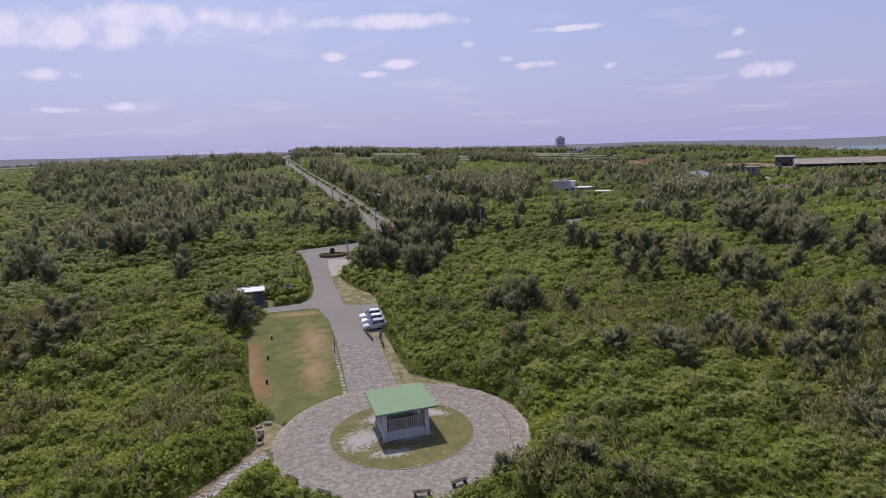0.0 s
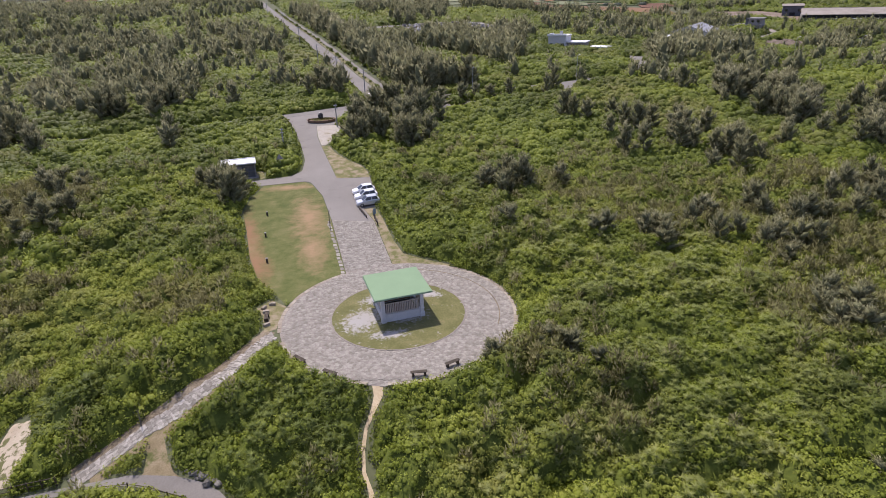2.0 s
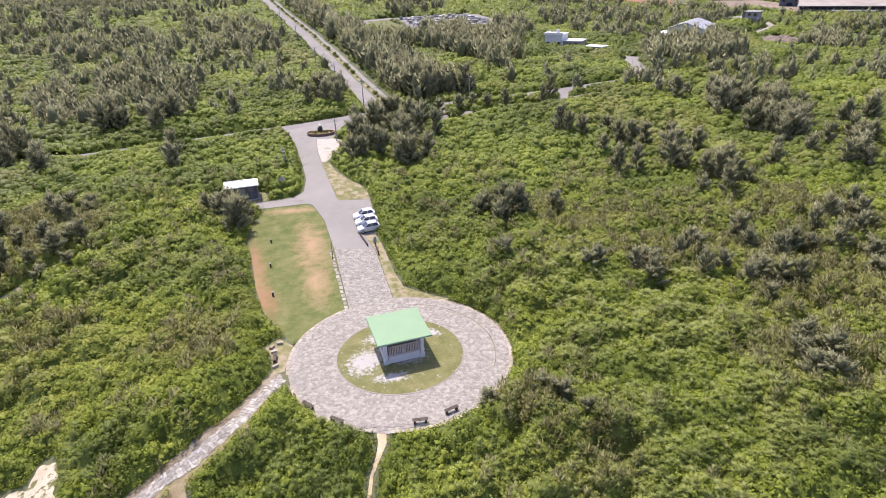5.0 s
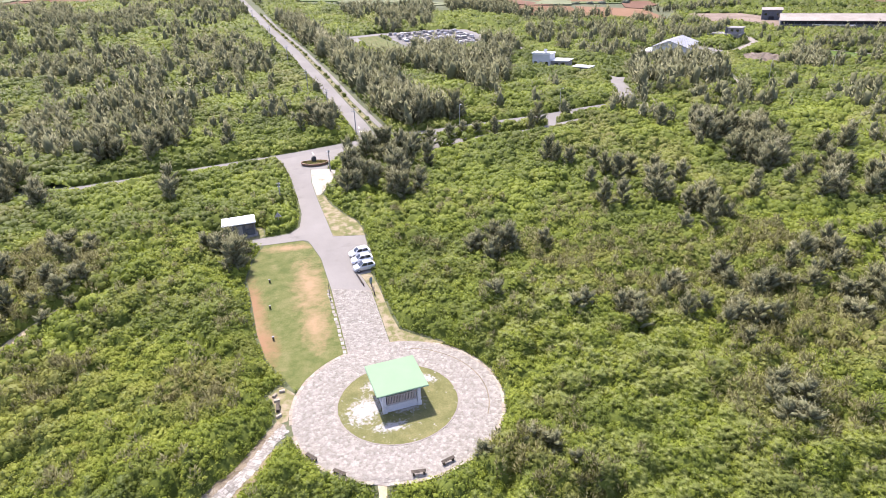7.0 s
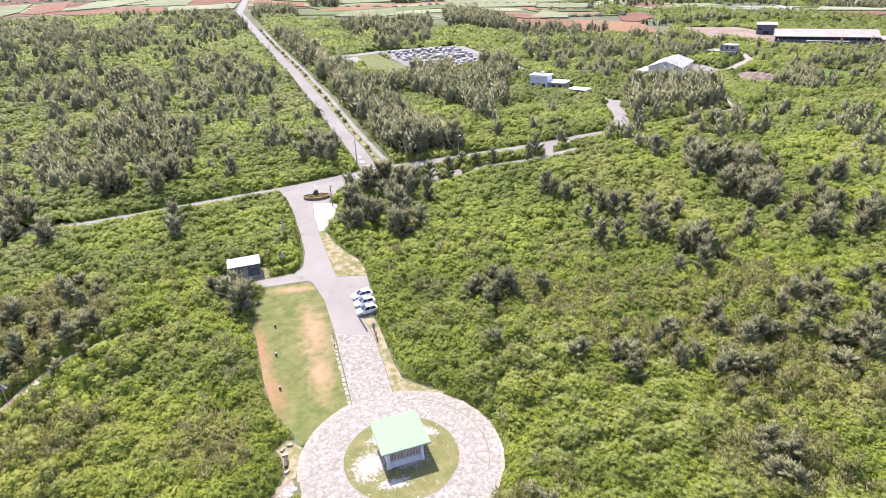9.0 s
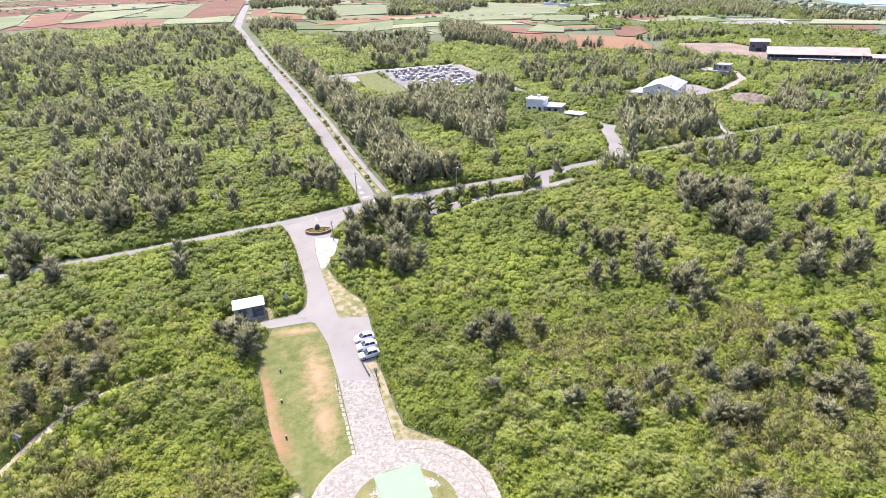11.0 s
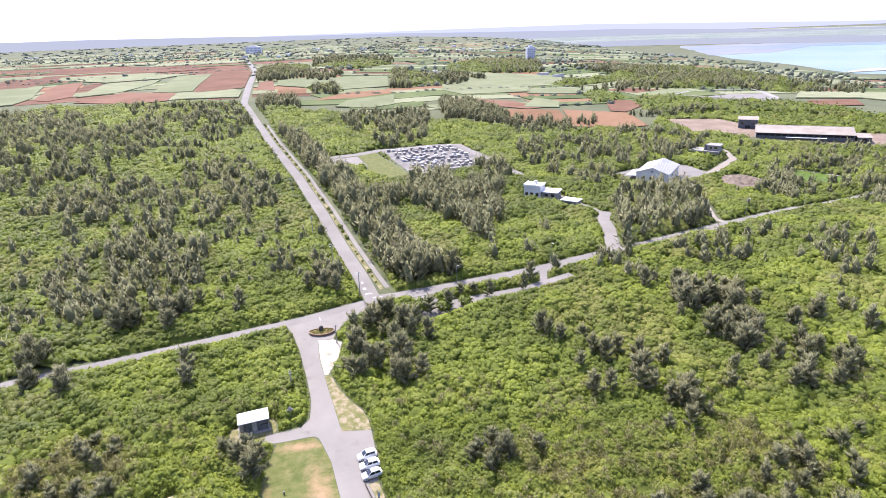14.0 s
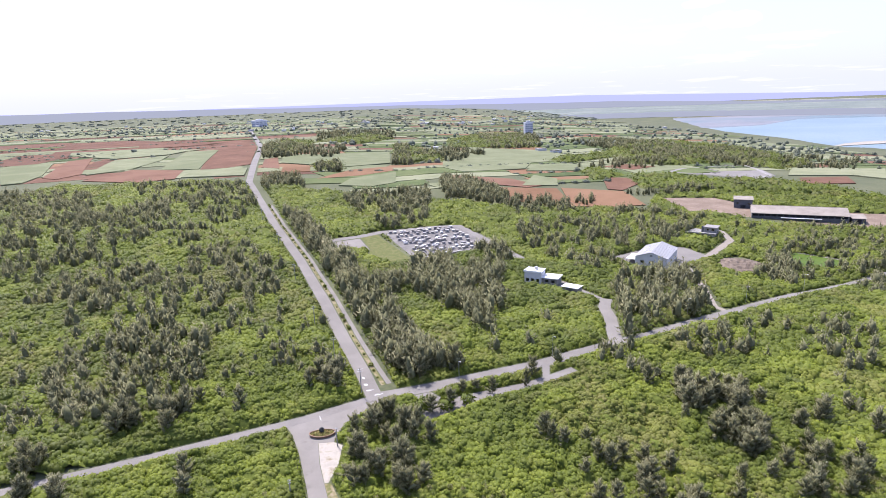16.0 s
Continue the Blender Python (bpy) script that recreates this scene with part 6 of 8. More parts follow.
        rest[kind][0].append(np.c_[A, height(A[:, 0], A[:, 1]) + lifts[kind] + more + 0.35])
        rest[kind][1].append(np.array([(n, n + i, n + i + 1) for i in range(1, len(A) - 1)]))
    for kind, (V, F) in rest.items():
        if V:
            tagged(link_mesh("far_fields", np.concatenate(V), np.concatenate(F), M[kind + "_far"]), {"soil": "distant patchwork of red ploughed fields", "soil_tan": "distant patchwork of tan bare fields", "cane": "distant patchwork of pale green cane fields", "scrub": "distant patchwork of dark green scrub plots"}[kind], "fields", kind="stuff")
    return hedges, len(near)


def clump_shapes(n, seed, leaves):
    """Rough bush shapes: a low core, wrapped in loose leaf triangles where they stand nearer."""
    r = np.random.default_rng(seed)
    out = []
    for i in range(n):
        bm = bmesh.new()
        bmesh.ops.create_icosphere(bm, subdivisions=1, radius=0.85 if leaves else 1.0)
        for v in bm.verts:
            v.co = v.co * (1 + r.normal(0, 0.2))
            v.co.z = max(v.co.z, -0.3)
        bm.verts.index_update()
        V, F = np.array([v.co[:] for v in bm.verts]), np.array([[v.index for v in f.verts] for f in bm.faces])
        bm.free()
        if leaves:
            nn = unit(r.normal(0, 1, (leaves, 3)) + np.array([0, 0, 0.5]))
            al = unit(np.cross(nn, r.normal(0, 1, (leaves, 3))) + 0.5 * nn)
            lv, lf = leaf_tris(nn * r.uniform(0.7, 1.05, (leaves, 1)), al, unit(np.cross(al, nn)), r.uniform(0.25, 0.5, leaves), r.uniform(0.15, 0.3, leaves), 0.1)
            F = np.concatenate([F, lf + len(V)])
            V = np.concatenate([V, lv])
        out.append((V, F))
    return out


def build_hedges(hedges):
    """Windbreaks and thickets between the fields."""
    r = np.random.default_rng(23)
    shapes, plain = clump_shapes(6, 2, 70), clump_shapes(6, 3, 0)
    V, F, nv = [], [], 0

    def put(x, y, w, h):
        nonlocal nv
        if float(height(x, y)) < -8:
            return
        A, B = (shapes if y < 750 else plain)[int(r.integers(0, 6))]
        t = r.uniform(0, 6.28)
        R = np.array([[math.cos(t) * w, -math.sin(t) * w, 0], [math.sin(t) * w, math.cos(t) * w, 0], [0, 0, h]]).T
        V.append(A @ R + np.array([x, y, float(height(x, y)) + h * 0.2]))
        F.append(B + nv)
        nv += len(A)

    for a, b in hedges:
        n = int(math.hypot(b[0] - a[0], b[1] - a[1]) / 10)
        for i in range(n):
            f = (i + r.random()) / max(n, 1)
            tall = r.uniform(0.9, 2.0) if r.random() < 0.85 else r.uniform(2, 4.5)
            put(a[0] + (b[0] - a[0]) * f + r.normal(0, 1), a[1] + (b[1] - a[1]) * f + r.normal(0, 1), r.uniform(1.8, 3.8), tall)
    # woods by the bay, round the tower and beside the long road
    for cx, cy, sx, sy, n in ((160, 960, 60, 40, 110), (430, 760, 120, 60, 120), (560, 1000, 90, 150, 120), (100, 800, 120, 25, 80), (-20, 1200, 220, 40, 120), (-500, 1400, 260, 60, 120), (300, 1500, 250, 60, 150), (-900, 1500, 300, 90, 150)):
        for _ in range(n):
            x, y = r.normal(cx, sx), r.normal(cy, sy)
            if y > float(field_edge(x)) + 4 and clear_distance([x], [y], [strip(MAIN_LINE, 10.0)])[0] > 4:
                put(x, y, r.uniform(2.0, 4.5), r.uniform(2.0, 6.0))
    for _ in range(800):
        y = 1300 * 3.2 ** r.random()
        put(r.uniform(-0.75, 0.78) * (y + 57), y, r.uniform(4, 11) * y / 2000, r.uniform(2, 5.5))
    # the wooded land beyond the lagoon
    for _ in range(1500):
        y = r.uniform(2170, 3300)
        put(r.uniform(0.18, 0.8) * (y + 57), y, r.uniform(10, 22), r.uniform(3, 7))
    tagged(link_mesh("far_thicket", np.concatenate(V), np.concatenate(F), M["hazed_tree"], smooth=True), "dark green windbreaks and thickets between the far fields", "trees", kind="stuff")


def build_bay():
    bm = bmesh.new()
    vs = [bm.verts.new(p) for p in ((300, 480, -12.5), (4900, 480, -12.5), (4900, 2350, -12.5), (300, 2350, -12.5))]
    bm.faces.new(vs)
    tagged(part("water", bm, M["water"]), "turquoise shallow lagoon beyond the fields", "sea", kind="structure")
    bm = bmesh.new()
    bm.faces.new([bm.verts.new(p) for p in ((650, 1500, -12.3), (900, 1560, -12.3), (1150, 1800, -12.3), (1500, 1720, -12.3), (2000, 1830, -12.3), (2600, 1600, -12.3), (4900, 1700, -12.3), (4900, 2345, -12.3), (650, 2345, -12.3))])
    tagged(part("reef_flat", bm, M["reef"]), "pale grey reef flat under shallow water", "sea", kind="structure")
    sheet("far_woodland", [(760, 2260), (1500, 2230), (2400, 2200), (3000, 4150), (500, 4150)], M["hazed_wood"], 0.6, "woodland beyond the lagoon, coloured pale as if through haze", "woodland")
    bm = bmesh.new()
    bm.faces.new([bm.verts.new((x, y, -0.6)) for x, y in ((1700, 4150), (2200, 3850), (2800, 3450), (2830, 3500), (2250, 3930), (1720, 4230))])
    tagged(part("beach", bm, M["sand_far"]), "long pale beach beyond the far woods", "beach", kind="structure")
    for outline, label in (([(640, 905), (690, 930), (760, 940), (830, 955), (840, 985), (760, 985), (712, 962), (700, 950)], "pale sandy harbour spit"), ([(900, 2150), (1300, 2118), (1700, 2080), (1720, 2092), (1250, 2150), (905, 2185)], "long pale sandbank across the lagoon")):
        bm = bmesh.new()
        lo = [bm.verts.new((x, y, -14)) for x, y in outline]
        hi = [bm.verts.new((x, y, -11.6)) for x, y in outline]
        bm.faces.new(hi)
        for i in range(len(lo)):
            bm.faces.new((lo[i], lo[(i + 1) % len(lo)], hi[(i + 1) % len(lo)], hi[i]))
        tagged(part("sandbank", bm, M["sand_far"]), label, "sandbank", kind="structure")


def build_reservoir():
    """An open basin with sloping lined banks and a broad pale rim, laid on the fall of the ground."""
    outer = np.array([(222.0, 489.0), (240.0, 505.0), (285.0, 528.0), (327.0, 545.0), (318.0, 500.0), (305.0, 455.0), (283.0, 438.0), (236.0, 474.0)])
    c = outer.mean(0)
    t = thing("reservoir", *c, float(height(*c)), 0, "shallow concrete-lined reservoir basin with a broad pale rim", "reservoir")
    rings = [(1.0, 0.0), (0.985, 0.9), (0.93, 0.9), (0.86, 0.35), (0.0, 0.3)]

    def ring(k, up):
        p = c + (outer - c) * k
        return [(x - c[0], y - c[1], float(height(x, y)) - float(height(*c)) + up) for x, y in p]

    for name, a, b, mat in (("outer_bank", 0, 1, M["sand_far"]), ("rim", 1, 2, M["road_pale"]), ("inner_bank", 2, 3, M["concrete"])):
        bm = bmesh.new()
        A, B = [bm.verts.new(p) for p in ring(*rings[a])], [bm.verts.new(p) for p in ring(*rings[b])]
        for i in range(len(A)):
            bm.faces.new((A[i], A[(i + 1) % len(A)], B[(i + 1) % len(A)], B[i]))
        part(name, bm, mat, t)
    bm = bmesh.new()
    A = [bm.verts.new(p) for p in ring(*rings[3])]
    mid = bm.verts.new((0, 0, 0.3))
    for i in range(len(A)):
        bm.faces.new((A[i], A[(i + 1) % len(A)], mid))
    part("basin", bm, M["road_pale"], t, "dry grey basin floor")
    a, b = np.array(ring(0.86, 0.4)[0]), np.array(ring(0.86, 0.4)[7])
    a2, b2 = np.array(ring(0.86, 0.4)[3]), np.array(ring(0.86, 0.4)[5])
    p, q = a + (a2 - a) * 0.3, b + (b2 - b) * 0.3
    part("cross_wall", rod(p, q, 0.8, 0.8, 4), M["road_pale"], t)


def build_distance():
    """Glowing backdrops for the last line of land before the horizon, haze painted in."""
    n = 160
    V, F = [], []
    for i in range(n + 1):
        a = -1.15 + 2.0 * i / n
        top = np.interp(a, [-1.15, -0.65, -0.3, 0.0, 0.3, 0.5, 0.85], [92, 86, 66, 44, 26, -2, -10]) + 7 * value_noise(np.array([i * 1.0]), np.array([0.0]), 7, 3)[0]
        R = 4300.0
        V += [(R * math.sin(a), R * math.cos(a) - 57, -30), (R * math.sin(a), R * math.cos(a) - 57, float(top))]
    for i in range(n):
        F.append([2 * i, 2 * i + 2, 2 * i + 3, 2 * i + 1])
    W, G = [], []
    for i in range(121):
        a = 0.1 + 0.75 * i / 120
        top = np.interp(a, [0.1, 0.2, 0.3, 0.5, 0.85], [-20, 1, 7, 7, 2]) + 5 * value_noise(np.array([i * 1.0]), np.array([9.0]), 3, 4)[0]
        W += [(2480 * math.sin(a), 2480 * math.cos(a) - 57, -30), (2480 * math.sin(a), 2480 * math.cos(a) - 57, float(top))]
    for i in range(120):
        G.append([2 * i, 2 * i + 2, 2 * i + 3, 2 * i + 1])
    tagged(link_mesh("backdrop", np.array(W), np.array(G), M["haze"]), "glowing backdrop painted as hazy woods beyond the lagoon", "distance", kind="structure")
    tagged(link_mesh("backdrop", np.array(V), np.array(F), M["haze"]), "glowing backdrop painted as hazy blue-grey land on the horizon", "distance", kind="structure")


def build_villages():
    r = random.Random(31)
    kinds = []
    for k in range(3):
        t = thing("far_house", 0, -290, 0, 0, "small white house in a far village", "house", "houses of the far villages")
        w, d, h = r.uniform(8, 14), r.uniform(7, 10), r.uniform(3, 7)
        part("wall", box(-w / 2, w / 2, -d / 2, d / 2, -0.6, h), M["white"], t)
        part("roof", box(-w / 2 - 0.4, w / 2 + 0.4, -d / 2 - 0.4, d / 2 + 0.4, h + 0.003, h + 0.4), M["white_roof"] if k != 1 else M["concrete"], t)
        kinds.append(t)
    first = set()
    for cx, cy, sx, sy, n in ((150, 1750, 350, 120, 26), (-60, 1500, 120, 60, 7), (700, 2300, 200, 60, 10), (-330, 1260, 60, 30, 5), (-700, 1900, 200, 80, 8), (120, 700, 30, 20, 3)):
        for _ in range(n):
            x, y = r.gauss(cx, sx), r.gauss(cy, sy)
            if float(height(x, y)) < -8:
                continue
            k = r.randrange(3)
            ob = kinds[k] if k not in first else copy_thing(kinds[k], pose(0, 0, 0))
            first.add(k)
            ob.matrix_world = pose(x, y, float(height(x, y)), 0, 0, r.uniform(0, 90))


# Woodland green shifted to pale blue-grey, so the colour carries the haze.
M["hazed_wood"] = surface("far_woodland", [(0.1, 0.125, 0.11), (0.135, 0.16, 0.14), (0.19, 0.205, 0.18)], 0.004, 0.95, 0, 14)
M["sand_far"] = surface("pale_sandbank", [(0.26, 0.235, 0.195), (0.33, 0.305, 0.26)], 0.05, 0.95, 0, 10)
# Emission in pale blue-grey: the backdrops glow to imitate haze.
M["haze"] = glowing("haze_glow", (0.25, 0.275, 0.325), 0.95)
M["reef"] = surface("reef_flat", [(0.13, 0.14, 0.158), (0.17, 0.175, 0.19), (0.215, 0.212, 0.222)], 0.006, 0.6, 0.0, 12, spec=0.15, patch=((0.11, 0.165, 0.185), 0.0025, 0.5, 0.68))


# ---- vegetation ----
rng = np.random.default_rng(7)


class Canopy:
    """A closed cover of shrubs over a rectangle of the plan: many domed bushes, merged into one height field."""

    def __init__(self, x0, x1, y0, y1, step, spacing, radius, tall, seed, skip=None, low=0.55, fade=None):
        self.x0, self.y0, self.step = x0, y0, step
        self.nx, self.ny = int((x1 - x0) / step) + 1, int((y1 - y0) / step) + 1
        r = np.random.default_rng(seed)
        xs, ys = x0 + step * np.arange(self.nx), y0 + step * np.arange(self.ny)
        self.X, self.Y = np.meshgrid(xs, ys)
        self.clear = clear_distance(self.X, self.Y).reshape(self.X.shape)
        self.skip = np.zeros(self.X.shape, bool) if skip is None else skip(self.X, self.Y)
        H = np.full(self.X.shape, low)
        self.bush = np.zeros(self.X.shape, np.int32)
        bx, by = np.meshgrid(np.arange(x0, x1, spacing), np.arange(y0, y1, spacing))
        bx, by = (bx + r.uniform(-0.6, 0.6, bx.shape) * spacing).ravel(), (by + r.uniform(-0.6, 0.6, by.shape) * spacing).ravel()
        scale = 0.45 + 0.75 * value_noise(bx, by, 11, seed + 1) + 0.35 * value_noise(bx, by, 37, seed + 2)
        rad = r.uniform(*radius, len(bx)) * (0.8 + 0.4 * scale)
        top = r.uniform(*tall, len(bx)) * scale
        for b, (cx, cy, cr, ch) in enumerate(zip(bx, by, rad, top)):
            i0, i1 = max(int((cx - cr - x0) / step), 0), min(int((cx + cr - x0) / step) + 2, self.nx)
            j0, j1 = max(int((cy - cr - y0) / step), 0), min(int((cy + cr - y0) / step) + 2, self.ny)
            if i0 >= i1 or j0 >= j1:
                continue
            d = ((self.X[j0:j1, i0:i1] - cx) ** 2 + (self.Y[j0:j1, i0:i1] - cy) ** 2) / cr**2
            dome = ch * np.clip(1 - d, 0, 1) ** 0.42
            higher = dome > H[j0:j1, i0:i1]
            H[j0:j1, i0:i1] = np.where(higher, dome, H[j0:j1, i0:i1])
            self.bush[j0:j1, i0:i1] = np.where(higher, b + 1, self.bush[j0:j1, i0:i1])
        e = np.clip(self.clear / max(1.0, step * 1.2), 0, 1)
        self.H = np.minimum(H * np.sqrt(e), 0.5 + 0.75 * np.maximum(self.clear, 0))
        if fade is not None:
            self.H = self.H * np.clip(fade(self.X, self.Y), 0, 1)
        self.Z = height(self.X, self.Y) + self.H

    def mesh(self, name, material, label):
        idx = np.arange(self.nx * self.ny).reshape(self.ny, self.nx)
        keep = (self.clear > -self.step * 0.3) & ~self.skip
        ok = (keep[:-1, :-1] & keep[1:, :-1] & keep[:-1, 1:] & keep[1:, 1:]).ravel()
        a = idx[:-1, :-1].ravel()[ok]
        inset = 0.34 + 0.34 * self.step / 2.4 + 0.8 * np.clip(1 - self.clear / 1.3, 0, 1) * np.minimum(self.H, 1.0)
        V = np.stack([self.X, self.Y, self.Z - inset], -1).reshape(-1, 3)
        used = np.zeros(len(V), bool)
        F = np.stack([a, a + 1, a + 1 + self.nx, a + self.nx], 1)
        used[F.ravel()] = True
        remap = np.cumsum(used) - 1
        return tagged(link_mesh(name, V[used], remap[F], material, smooth=True), label, "shrubs", kind="stuff")

    def plant(self, x, y):
        """The number of the bush that covers each plan point."""
        i = np.clip(((x - self.x0) / self.step + 0.5).astype(int), 0, self.nx - 1)
        j = np.clip(((y - self.y0) / self.step + 0.5).astype(int), 0, self.ny - 1)
        return self.bush[j, i]

    def at(self, x, y):
        """Height and normal of the cover at plan points, and the distance from cleared ground."""
        u, v = (x - self.x0) / self.step, (y - self.y0) / self.step
        i, j = np.clip(u.astype(int), 0, self.nx - 2), np.clip(v.astype(int), 0, self.ny - 2)
        a, b = u - i, v - j

        def mix(A):
            return (A[j, i] * (1 - a) + A[j, i + 1] * a) * (1 - b) + (A[j + 1, i] * (1 - a) + A[j + 1, i + 1] * a) * b

        gx = ((self.Z[j, i + 1] - self.Z[j, i]) * (1 - b) + (self.Z[j + 1, i + 1] - self.Z[j + 1, i]) * b) / self.step
        gy = ((self.Z[j + 1, i] - self.Z[j, i]) * (1 - a) + (self.Z[j + 1, i + 1] - self.Z[j, i + 1]) * a) / self.step
        n = np.stack([-gx, -gy, np.ones_like(gx)], 1)
        return mix(self.Z), n / np.linalg.norm(n, axis=1)[:, None], mix(self.clear)


def scatter(x0, x1, y0, y1, density, r, keep=None):
    n = int((x1 - x0) * (y1 - y0) * density)
    x, y = r.uniform(x0, x1, n), r.uniform(y0, y1, n)
    if keep is not None:
        k = keep(x, y)
        x, y = x[k], y[k]
    return x, y


def in_view(x, y, margin=6.0):
    """The wedge of ground that the walk ever shows."""
    d = y + 57
    return (np.abs(x - 7) < 0.78 * d + 14 + margin) & (d > 16)


def zone(x, y, patches):
    """How far plan points lie within soft-edged elliptical patches: centre x, y, half width, half depth."""
    best = np.zeros(len(x))
    for cx, cy, a, b in patches:
        best = np.maximum(best, 1.4 - np.hypot((x - cx) / a, (y - cy) / b))
    return np.clip(best + 0.9 * (value_noise(x, y, 3.5, 43) - 0.5), 0, 1)


STRAP = [(-6.5, -16.5, 5.5, 5.0), (-9.5, -20.5, 3.0, 2.5), (34.0, 2.5, 9.0, 13.0), (18.0, 14.0, 9.0, 7.0), (28.0, -16.0, 12.0, 9.0), (46.0, -14.0, 8.0, 8.0), (24.0, 3.5, 5.0, 7.0), (6.0, 33.0, 6.0, 8.0), (-30.0, 20.0, 6.0, 6.0), (-42.0, 22.0, 7.0, 6.0), (-29.0, -13.0, 5.0, 3.0)]
DRY = [(56.0, 14.0, 11.0, 11.0), (46.0, -3.5, 7.5, 6.5), (-25.0, 2.5, 6.0, 6.5), (-62.0, 32.0, 12.0, 12.0), (14.0, -9.5, 6.0, 3.0), (20.0, -16.0, 5.0, 4.0), (30.0, 34.0, 12.0, 6.0), (64.0, 34.0, 10.0, 8.0), (-50.0, 10.0, 9.0, 5.0), (36.0, 22.0, 9.0, 5.0)]


def plant_tones(x, y, plant):
    """Tone and dryness of the scrub: broad drifts, smaller patches, and each bush's own."""
    own = np.modf(np.abs(np.sin(plant * 12.9898) * 43758.5453))[0]
    other = np.modf(np.abs(np.sin(plant * 78.233) * 12543.123))[0]
    tone = 0.54 + 0.16 * np.clip((-x - 11) / 6, 0, 1) * np.clip((45 - y) / 20, 0, 1) + 0.5 * (value_noise(x, y, 17, 71) - 0.5) + 0.5 * (value_noise(x, y, 6, 72) - 0.5) + 0.34 * (own - 0.5)
    dry = np.clip(1.5 * (value_noise(x, y, 13, 73) - 0.62) + 0.35 * (other - 0.6), 0, 0.5) + 0.55 * zone(x, y, DRY)
    return np.minimum(tone, 0.88), np.clip(dry, 0, 0.85)


def crown_mesh(name, centre, big, lean, tone, dry, r, label, sides=4, rings=((0.66, 0.48), (1.0, -0.15))):
    """Small rounded crowns, each a fan of a few faces that is shaded as a whole."""
    m = len(centre)
    turn = r.uniform(0, 6.2832, (m, 1)) + np.arange(sides)[None] * 6.2832 / sides
    around = np.stack([np.cos(turn), np.sin(turn), np.zeros_like(turn)], -1)
    V, N = [(centre + np.array([0, 0, 0.72]) * big[:, None])[:, None]], [np.tile([0, 0, 1.0], (m, 1, 1))]
    for wide, up in rings:
        d = around * wide + np.array([0, 0, up])
        V.append(centre[:, None] + d * (big[:, None] * r.uniform(0.75, 1.2, (m, sides)))[..., None])
        N.append(d)
    V, N = np.concatenate(V, 1), unit(np.concatenate(N, 1)) * 0.75 + 0.35 * lean[:, None]
    per = V.shape[1]
    i = np.arange(sides)
    F = [np.stack([np.zeros(sides, int), 1 + i, 1 + (i + 1) % sides], 1)]
    for k in range(len(rings) - 1):
        a, b = 1 + k * sides + i, 1 + k * sides + (i + 1) % sides
        F += [np.stack([a, a + sides, b], 1), np.stack([b, a + sides, b + sides], 1)]
    F = np.concatenate(F)
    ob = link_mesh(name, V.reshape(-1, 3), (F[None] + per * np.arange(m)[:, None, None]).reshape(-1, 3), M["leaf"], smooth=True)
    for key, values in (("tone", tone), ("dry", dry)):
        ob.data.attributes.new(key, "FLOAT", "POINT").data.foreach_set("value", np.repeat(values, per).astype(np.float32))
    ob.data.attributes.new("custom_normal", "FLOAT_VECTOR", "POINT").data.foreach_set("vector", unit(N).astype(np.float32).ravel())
    return tagged(ob, label, "shrubs", kind="stuff")


